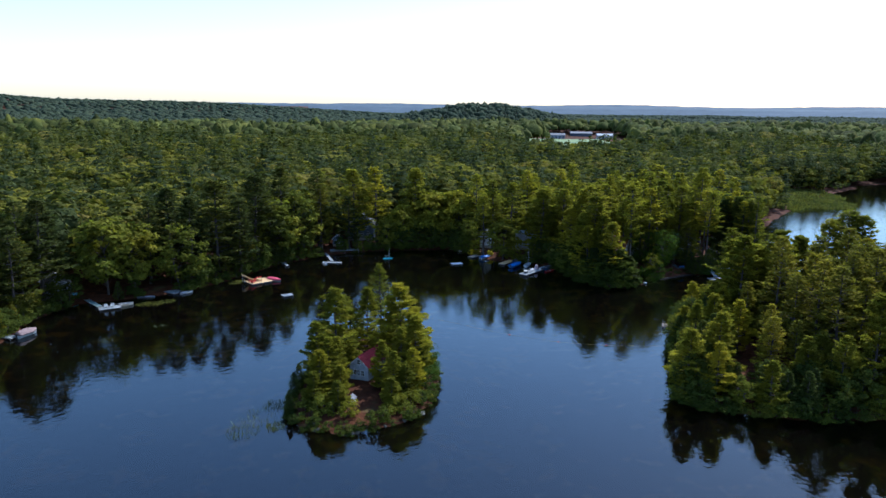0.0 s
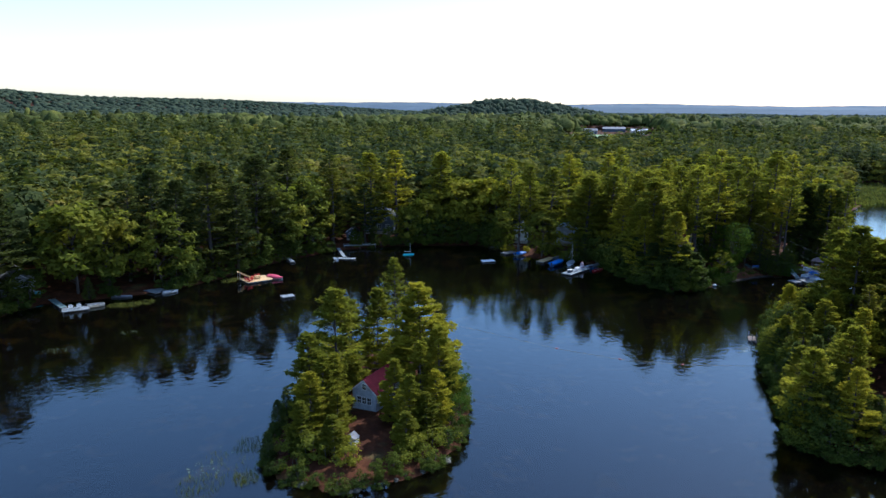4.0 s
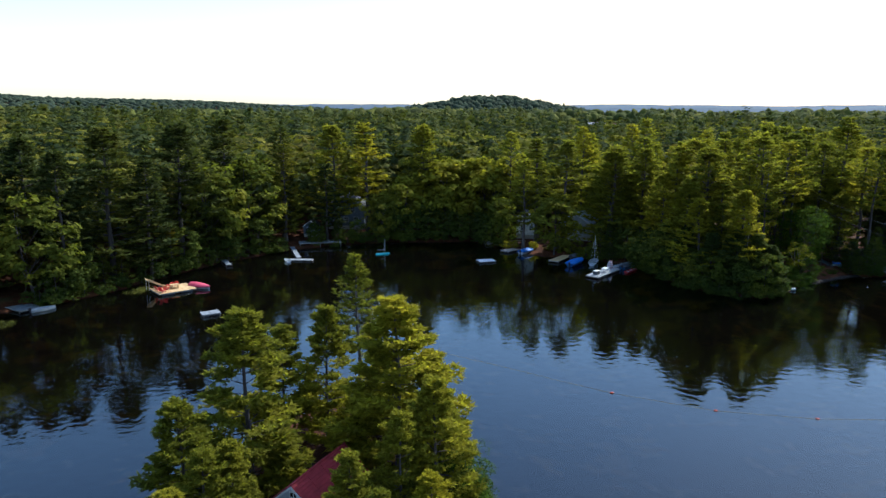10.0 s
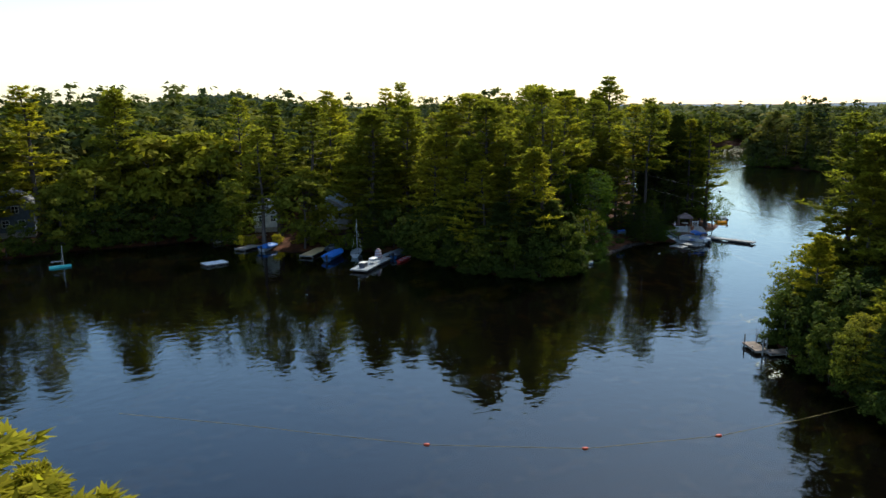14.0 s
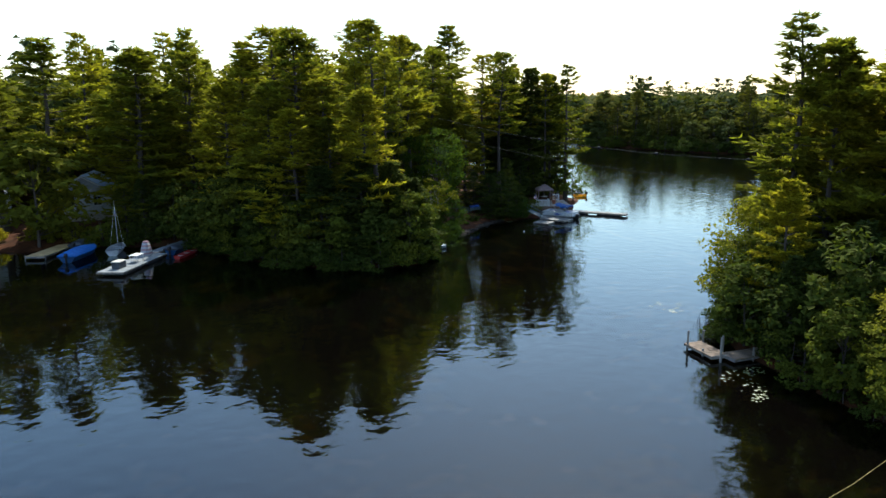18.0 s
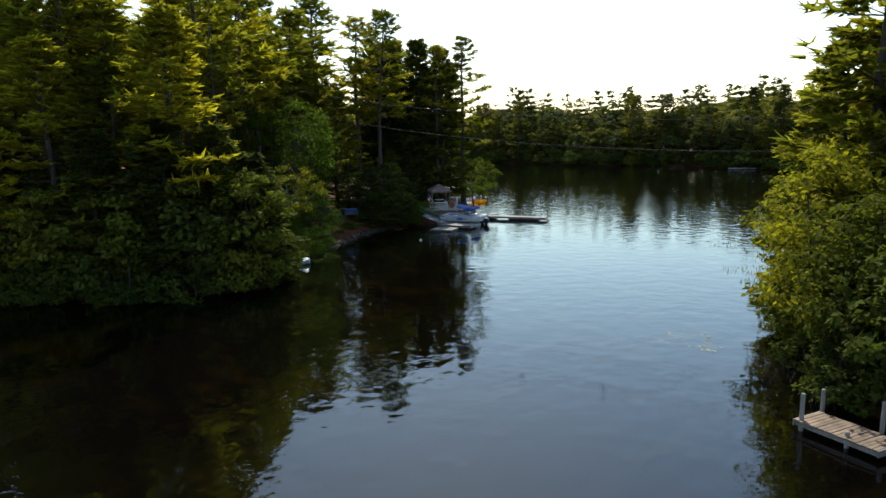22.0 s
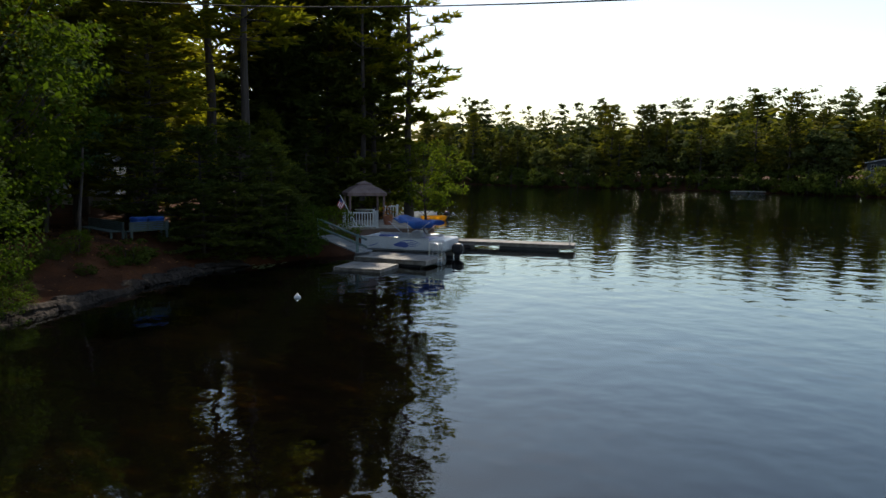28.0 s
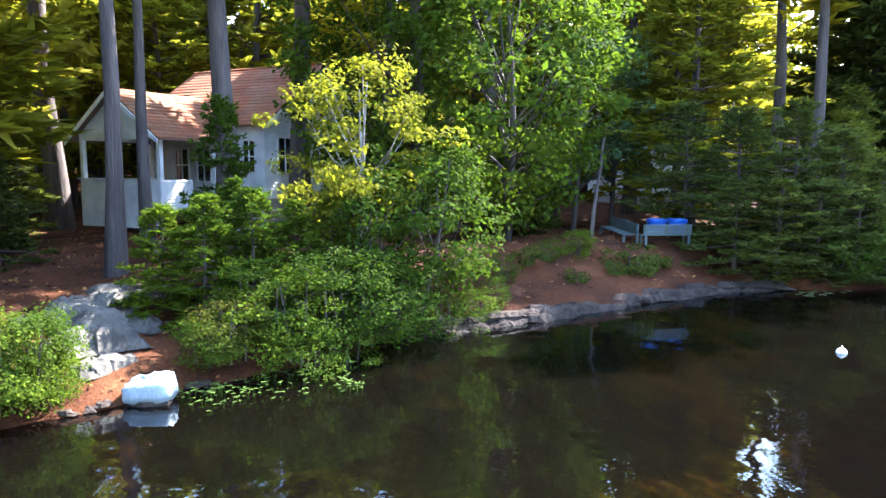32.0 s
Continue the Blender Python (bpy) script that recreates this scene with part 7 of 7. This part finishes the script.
# Bushes and small pines in front of the island cottage.
# Bushes in the brighter LEAF, standing for sunlight on the island.
ISLE_BUSHES = [broadleaf_meshes(76 + i, 2.0, 1.4, 0.0, 20, 34, 0.15, LEAF, clump=0.55, stems=2, simple=True) for i in range(3)]
for x, y, k, s in ((-1.6, 85.2, 0, 1.5), (0.6, 84.4, 1, 1.4), (6.0, 84.6, 0, 1.3), (7.6, 86.4, 1, 1.5), (9.8, 88.0, 2, 1.7), (-3.8, 86.6, 1, 1.7), (-6.2, 88.0, 2, 1.6), (0.0, 88.0, 0, 1.3), (6.8, 88.6, 2, 1.5), (-2.6, 89.6, 0, 1.6), (11.8, 89.8, 0, 1.5), (9.0, 85.6, 2, 1.2), (-5.2, 84.4, 0, 1.3)):
    plant("bush", ISLE_BUSHES[k], x, y, "leafy green bush on the island's bank", "bush", "bushes on the shore", 67 * k + 31 * x, 0.75 * s)
for x, y, k, s, w in ((-1.2, 86.8, 0, 4.6, 1.4), (7.0, 87.0, 1, 4.8, 1.4), (-4.8, 88.6, 2, 5.6, 1.3), (9.6, 90.4, 3, 5.6, 1.3), (-0.8, 91.4, 1, 5.4, 1.2), (6.0, 94.0, 1, 8.2, 0.95), (-1.2, 95.4, 2, 8.6, 0.95)):
    ob = plant("white_pine", ISLE_PINES[k], x, y, "small bushy pine before the island cottage", "pine tree", "pines on the shore", 77 * k)
    ob.scale = (s / 14 * w, s / 14 * w, s / 14)
plant("alder", alder, 14.2, 99.5, "leafy alder leaning over the water from the island", "tree", "", 300, 1.35)
plant("alder", alder, 13.4, 93.6, "leafy alder leaning over the water from the island", "tree", "", 30, 1.0)

# Low bushes hide the bare edge of the banks.
for poly, first, last, step, low, high in ((MAIN, 17, 23, 1.5, 0.7, 1.1), (ISLE, 0, 15, 1.9, 0.4, 0.6), (POINT, 0, 6, 1.9, 0.6, 1.0), (POINT, 14, 16, 1.9, 0.6, 1.0)):
    for p, w in along(poly, step, first, last):
        if p[0] > 77 and poly is MAIN or any((p[0] - a) ** 2 + (p[1] - b) ** 2 < r * r for a, b, r in ((60, 182, 4), (70, 121, 2.5))):
            continue
        q = p + w * rng.uniform(-0.15, 0.35)
        plant("bush", BUSHES[int(rng.integers(3))], q[0], q[1], "low dark bush trailing over the water's edge", "bush", "bushes on the shore", rng.uniform(0, 360), rng.uniform(low, high), tall=0.8)

# Garden shrubs behind the boats of the north bay.
GARDEN = [broadleaf_meshes(120 + i, 2.0, 1.3, 0.0, 30, 50, 0.11, YELLOW_LEAF, 0.5, stems=3, simple=True) for i in range(2)]
for x, y, k, h in ((41.6, 199.8, 0, 0.9), (43.4, 199.2, 1, 0.8), (46.6, 196.6, 0, 0.8), (49.6, 193.4, 1, 1.0), (51.2, 192.2, 0, 1.0), (53.0, 190.8, 1, 1.1), (54.8, 189.8, 0, 0.9), (62.0, 184.6, 1, 0.8), (64.2, 186.2, 0, 0.7)):
    plant("bush", GARDEN[k], x, y, "yellow-green garden shrub above the docks", "bush", "bushes on the shore", 53 * k + 29 * x, h)
plant("young_tree", GOLDS[0], 52.4, 194.0, "slim young birch with pale leaves above the docks", "tree", "young trees on the shore", 40, 0.36)

# Thick growth along the point's dark west side.
for p, w in along(MAIN, 2.0, 17, 23):
    if p[0] > 77:
        continue
    q = p + w * rng.uniform(0.8, 2.2)
    bush_set(q[0], q[1], ("young", "hemlock", "young", "bush")[int(rng.integers(4))], rng.uniform(0.6, 0.95), "dense shaded growth at the water's edge", group="bushes on the shore")


# Fallen leaves and needles on the bank.
n_lit = 4200
lx, ly = rng.uniform(75, 99, n_lit), rng.uniform(158, 178, n_lit)
ok = shore_distance(lx, ly) > 0.3
lx, ly = lx[ok], ly[ok]
lc = np.stack([lx, ly, land_height(lx, ly) + 0.012], -1)
lv, lf = blades(rng, lc, np.tile((0.0, 0.0, 1.0), (len(lc), 1)), 0.075, 0.35)
LITTER = foliage("fallen_leaves", ((0.3, (0.10, 0.045, 0.02)), (0.55, (0.18, 0.085, 0.035)), (0.75, (0.27, 0.15, 0.05))), 0.1, 1.5, 0.6)
tagged(new("leaf_litter", mesh_from("leaf_litter", lv, lf, LITTER)), "brown fallen leaves strewn over the needle slope", "leaves", kind="stuff")


def stone(rng_, w, d, h):
    """A weathered block: a bevelled box with pushed corners."""
    bm = box(-w / 2, w / 2, -d / 2, d / 2, -h * 0.6, h * 0.4)
    bmesh.ops.subdivide_edges(bm, edges=bm.edges[:], cuts=1, use_grid_fill=True)
    for v in bm.verts:
        k = 1 - 0.16 * (abs(v.co.x) / (w / 2) + abs(v.co.y) / (d / 2) + abs(v.co.z) / h - 1)
        v.co = Vector((v.co.x * k + rng_.uniform(-0.06, 0.06) * w, v.co.y * k + rng_.uniform(-0.06, 0.06) * d, v.co.z + rng_.uniform(-0.10, 0.10) * h))
    me = bpy.data.meshes.new("stone")
    bmesh.ops.recalc_face_normals(bm, faces=bm.faces)
    bm.to_mesh(me)
    bm.free()
    return me


def rugged(seed, w, d, h, steps_=(14, 10)):
    """A weathered bedrock block: low strata, a broken rim and a pitted top."""
    nx, ny = steps_
    vs, fs = [], []
    for j in range(ny + 1):
        for i in range(nx + 1):
            u, v = 2 * i / nx - 1, 2 * j / ny - 1
            r = (abs(u) ** 3 + abs(v) ** 3) ** (1 / 3)
            q = Vector((u * w, v * d, seed * 3.7))
            rim = max(0.0, 1 - max(0.0, r - 0.55 - 0.22 * noise.noise(q * 1.3)) / 0.45)
            lay = 0.75 * rim + 0.35 * noise.noise(q * 1.9) + 0.15 * u
            z = h * (0.75 * math.floor(lay * 4) / 4 + 0.25 * lay) + 0.035 * noise.noise(q * 6.0)
            x = u * w / 2 + 0.09 * noise.noise(q * 3.1 + Vector((9, 0, 0)))
            y = v * d / 2 + 0.09 * noise.noise(q * 3.1 + Vector((0, 9, 0)))
            edge = i in (0, nx) or j in (0, ny)
            vs.append((x, y, -0.5 * h if edge else z))
    for j in range(ny):
        for i in range(nx):
            a = j * (nx + 1) + i
            fs.append((a, a + 1, a + nx + 2, a + nx + 1))
    me = bpy.data.meshes.new("stone")
    me.from_pydata(vs, [], fs)
    return me


rr = random.Random(5)
STONES = [rugged(11 + k, 1.5, 0.6, 0.17, (12, 6)) for k in range(8)]
for me in STONES:
    me.materials.append(ROCK)
TAN_ROCK = surface("tan_rock", (0.13, 0.088, 0.055), (0.34, 0.255, 0.175), 0.9, 1.1, 9, bump=0.9, depth=0.06, per_piece=0.22)
TAN_STONES = [stone(rr, 1.3, 0.7, 0.2) for _ in range(5)]
for me in TAN_STONES:
    me.materials.append(TAN_ROCK)
SLABS = [rugged(1 + k, 1.5, 1.2, 0.36) for k in range(5)]
for me in SLABS:
    me.materials.append(LICHEN_ROCK)


def stones(name, label, places, src):
    ob = tagged(new(name), label, "rocks")
    for x, y, z, s, t in places:
        o = new("stone", src[rr.randrange(len(src))])
        o.parent = ob
        o.location = (x, y, z)
        o.rotation_euler = (rr.uniform(-0.12, 0.12), rr.uniform(-0.12, 0.12), t)
        o.scale = (s * rr.uniform(0.8, 1.3), s * rr.uniform(0.8, 1.2), s * rr.uniform(0.7, 1.2))
    return ob


ledge = []
for p, w in along(MAIN, 0.34, 24, 29):
    if p[0] > 99.4 or p[0] < 86.5:
        continue
    tn = math.atan2(w[0], -w[1])
    for off, zz, s in ((-0.10, -0.03, 1.0), (-0.03, 0.05, 0.95), (0.05, 0.14, 0.9), (0.14, 0.24, 0.8)):
        if rr.random() < (0.8 if zz < 0.2 else 0.5):
            q = p + w * (off + rr.uniform(-0.08, 0.08))
            ledge.append((q[0], q[1], zz + rr.uniform(-0.05, 0.04), s * rr.uniform(0.45, 1.0), tn + rr.uniform(-0.22, 0.22)))
stones("rock_ledge", "layered grey-brown rock ledge along the waterline", ledge, STONES)
OUTCROP = [(79.5, 161.5, 1.35), (79.0, 162.4, 0.9), (79.9, 162.7, 1.1), (79.8, 160.6, 1.1), (79.6, 163.4, 0.6), (80.4, 161.7, 0.7), (78.5, 161.3, 0.6), (80.2, 159.7, 0.7)]
stones("rock_outcrop", "pale lichen-covered rock outcrop in the needle litter", [(x, y, ground_z(x, y) - 0.02, s, rr.uniform(0, 3)) for x, y, s in OUTCROP], SLABS)
stones("shore_rocks", "grey rocks at the water's edge", [(x, y, 0.06, rr.uniform(0.3, 0.5), rr.uniform(0, 3)) for x, y in ((79.9, 158.3), (80.5, 158.7), (80.2, 158.9), (81.9, 159.4), (80.3, 158.45), (80.75, 158.85), (80.55, 159.2))], STONES)
stones("shore_rocks", "pale rocks along the island's shore", [(x, y, 0.1, rr.uniform(0.4, 0.9), rr.uniform(0, 3)) for x, y in ((-0.5, 80.6), (0.6, 80.4), (1.5, 80.6), (5.6, 82.2), (8.6, 83.6), (11.6, 86.0), (-4.4, 82.2), (1.0, 81.6))], SLABS)
stones("stone_steps", "sunlit stone steps down to the water", [(62.6 + 0.75 * k + rr.uniform(-0.4, 0.4), 182.6 + 0.25 * k + rr.uniform(-0.6, 0.6), 0.5 + 0.12 * k, rr.uniform(0.7, 1.1), rr.uniform(0, 3)) for k in range(12)], TAN_STONES)
stones("rock_garden", "tan rock garden with low walls", [(40.5 + 0.6 * (k % 10) + rr.uniform(-0.3, 0.3), 203.0 + 1.1 * (k // 10) + rr.uniform(-0.3, 0.3) - 0.3 * (k % 10), 0.6 + 0.3 * (k // 10), rr.uniform(0.7, 1.0), rr.uniform(0, 3)) for k in range(30)], TAN_STONES)

tb = base("tarp", 81.2, 158.75, 0, -8, "pale blue-white tarp draped over a shore boulder", "tarp")
rings = []
for i, (h, g) in enumerate(((0.12, 1.0), (0.30, 1.02), (0.50, 0.98), (0.62, 0.90), (0.68, 0.62), (0.70, 0.15))):
    ring = []
    for k in range(22):
        a = 2 * math.pi * k / 22
        sq = 1.0 / max(abs(math.cos(a)), abs(math.sin(a))) ** 0.75
        f = 0.82 * g * sq * (1 + 0.05 * math.sin(5 * a + i) + 0.035 * math.sin(11 * a + 2 * i))
        ring.append((0.56 * f * math.cos(a), 0.40 * f * math.sin(a), 0.85 * h * (0.90 + 0.14 * math.cos(a - 0.6)) + 0.03 * math.sin(7 * a + i)))
    rings.append(ring)
tb.scale = (0.92, 0.92, 0.8)
smooth(part("sheet", loft(rings), TARP_WHITE, tb).data)
part("boulder", stone(rr, 0.95, 0.7, 0.3), None, tb).data.materials.append(ROCK)

# Corner bench with blue tubs.
BZ = ground_z(96.6, 169.0)
for x, y, t, L, lab in ((96.6, 168.5, -8, 1.75, "grey-green slatted bench facing the trees"), (96.1, 170.8, 78, 3.8, "long slatted bench at the other's corner")):
    b = base("bench", x, y, BZ - 0.02, t, lab, "bench", "corner benches")
    b.scale = (1, 1, 0.8)
    for k in range(5):
        part("back_slat", box(-L / 2, L / 2, -0.02, 0.02, 0.42 + 0.1 * k, 0.5 + 0.1 * k, 0.005), BENCH_PAINT, b)
    for k in range(4):
        part("seat_slat", box(-L / 2, L / 2, 0.05 + 0.12 * k, 0.15 + 0.12 * k, 0.40, 0.43, 0.005), BENCH_PAINT, b)
    for xx in (-L / 2 + 0.1, L / 2 - 0.1):
        for yy in (0.0, 0.48):
            part("leg", box(xx - 0.04, xx + 0.04, yy - 0.04, yy + 0.04, 0, 0.9 if yy == 0 else 0.4), BENCH_PAINT, b)
for x, y in ((96.35, 168.85), (97.1, 168.75)):
    tub = base("tub", x, y, BZ + 0.325, 0, "shiny blue plastic tub on the bench", "tub", "blue tubs")
    tub.scale = (0.95, 0.95, 1.5)
    part("body", loft([[(r * math.cos(a), r * math.sin(a), h) for a in np.linspace(0, 2 * math.pi, 16, endpoint=False)] for h, r in ((0, 0.28), (0.28, 0.36), (0.33, 0.40), (0.34, 0.34), (0.06, 0.26))]), BLUE_PLASTIC, tub)
    part("lid", rod((0, 0, 0.341), (0, 0, 0.37), 0.37, sides=16), BLUE_PLASTIC, tub)


# ---- water plants ----
def reeds(name, label, spots, count, height, width, mat, on_land, lean=0.25, arrow=False):
    """Blades, or arrow-shaped leaves on stalks, scattered round the spots."""
    sp = np.array(spots)[rng.integers(len(spots), size=count)]
    a, q = rng.uniform(0, 6.28, count), sp[:, 2] * rng.uniform(0, 1, count) ** 0.5
    x, y = sp[:, 0] + q * np.cos(a), sp[:, 1] + q * np.sin(a)
    z = np.maximum(-0.3, land_height(x, y)) if on_land else np.full(count, -0.1)
    h = height * rng.uniform(0.5, 1.2, (count, 1))
    b = rng.uniform(0, 6.28, count)
    t = np.stack([np.cos(b), np.sin(b), 0 * b], -1) * lean * h * rng.uniform(0.3, 1.6, (count, 1))
    s = np.stack([-np.sin(b), np.cos(b), 0 * b], -1) * width
    o, up = np.stack([x, y, z], -1), np.array((0, 0, 1.0))
    if arrow:
        m, e = o + t * 0.5 + up * h * 0.7, o + t * 1.6 + up * h * 0.75
        v = np.stack([o - s * 0.15, o + s * 0.15, m + s * 0.15, m - s * 0.15, m - s * 1.6, m + s * 1.6, e + s * 0.2, e - s * 0.2], 1)
    else:
        m, e = o + t * 0.4 + up * h * 0.6, o + t + up * h
        v = np.stack([o - s, o + s, m + s * 0.8, m - s * 0.8, m - s * 0.8, m + s * 0.8, e + s * 0.1, e - s * 0.1], 1)
    ob = new(name, mesh_from(name, v.reshape(-1, 3), np.arange(8 * count).reshape(-1, 4), mat))
    return tagged(ob, label, "water plants", kind="stuff")


reeds("pickerel_weed", "arrow-leaved pickerel weed in the shallows", [(82.6, 158.9, 0.6), (83.5, 158.9, 0.7), (82.4, 158.4, 0.5), (84.6, 158.6, 0.25), (84.4, 159.6, 0.6), (82.0, 158.9, 0.4)], 190, 0.34, 0.024, PICKEREL, False, 0.28, True)
reeds("reed_bed", "thin yellow-green reeds in the shallows off the wooded bank", [(108, 134.5, 3.2), (113, 134, 3.5), (104, 131, 2.4), (96, 131, 2.2), (92, 129.5, 1.6), (100, 129.5, 3)], 800, 0.26, 0.02, REED, False, 0.3)
reeds("reed_bed", "thin reeds and grasses off the island's shore", [(-12, 88, 4), (-15, 83, 2.5), (-10.5, 84, 1.5), (-11, 92, 2)], 900, 0.6, 0.02, REED, False, 0.4)
reeds("reed_bed", "grassy reeds along the west bank", [(-44, 154.6, 2.2), (-46.4, 154.4, 1.8), (-41.4, 156.2, 2.0), (-28, 172.8, 1.8), (-27, 174.4, 1.3)], 1700, 0.32, 0.03, REED, False, 0.4)
reeds("marsh_grass", "yellow-green marsh meadow beyond the point", [(205, 300, 20), (228, 312, 26), (250, 330, 20), (235, 300, 18), (215, 325, 18)], 9000, 1.6, 0.35, REED, True, 0.4)
reeds("bare_twigs", "bare twiggy brush standing in the shallows", [(74.0, 125.0, 0.9), (75.5, 125.9, 0.9), (72.0, 123.6, 0.6)], 110, 0.75, 0.007, BARK, False, 0.5)


def pads(name, label, spots, count, size, mat):
    out, faces = [], []
    for k in range(count):
        cx, cy, r = spots[int(rng.integers(len(spots)))]
        a, q = rng.uniform(0, 6.28), r * rng.uniform(0, 1) ** 0.5
        x, y, s, b = cx + q * math.cos(a), cy + q * math.sin(a) * 0.7, size * rng.uniform(0.6, 1.3), rng.uniform(0, 6.28)
        n = len(out)
        out += [(x + s * math.cos(b + g), y + s * math.sin(b + g), 0.008 + 0.006 * math.sin(3 * g + k)) for g in np.linspace(0.25, 6.03, 8)] + [(x, y, 0.006)]
        faces.append(tuple(range(n, n + 9)))
    return tagged(new(name, mesh_from(name, np.array(out), faces, mat)), label, "lily pads", kind="stuff")


PAD = surface("lily_pad", (0.06, 0.085, 0.022), (0.13, 0.15, 0.04), 0.45, 2.0, 20, bump=0.1)
pads("lily_pads", "floating yellow-green lily pads by the dock", [(67.0, 119.6, 1.2), (66.0, 118.2, 1.0), (68.5, 119.2, 0.8), (65.0, 117.4, 0.7)], 90, 0.075, PAD)
pads("lily_pads", "scattered lily pads off the wooded bank", [(77.6, 129.8, 1.6), (76.6, 128.6, 0.7)], 40, 0.07, PAD)
pads("lily_pads", "scattered lily pads in the bay", [(-38.5, 136.6, 1.6), (-12.5, 91, 2.5), (-15, 87, 2.5), (-47.5, 128, 2)], 90, 0.10, PAD)
pads("lily_pads", "lily pads under the bank by the landing", [(101, 166.0, 0.9), (100, 165.4, 0.6)], 30, 0.1, PAD)
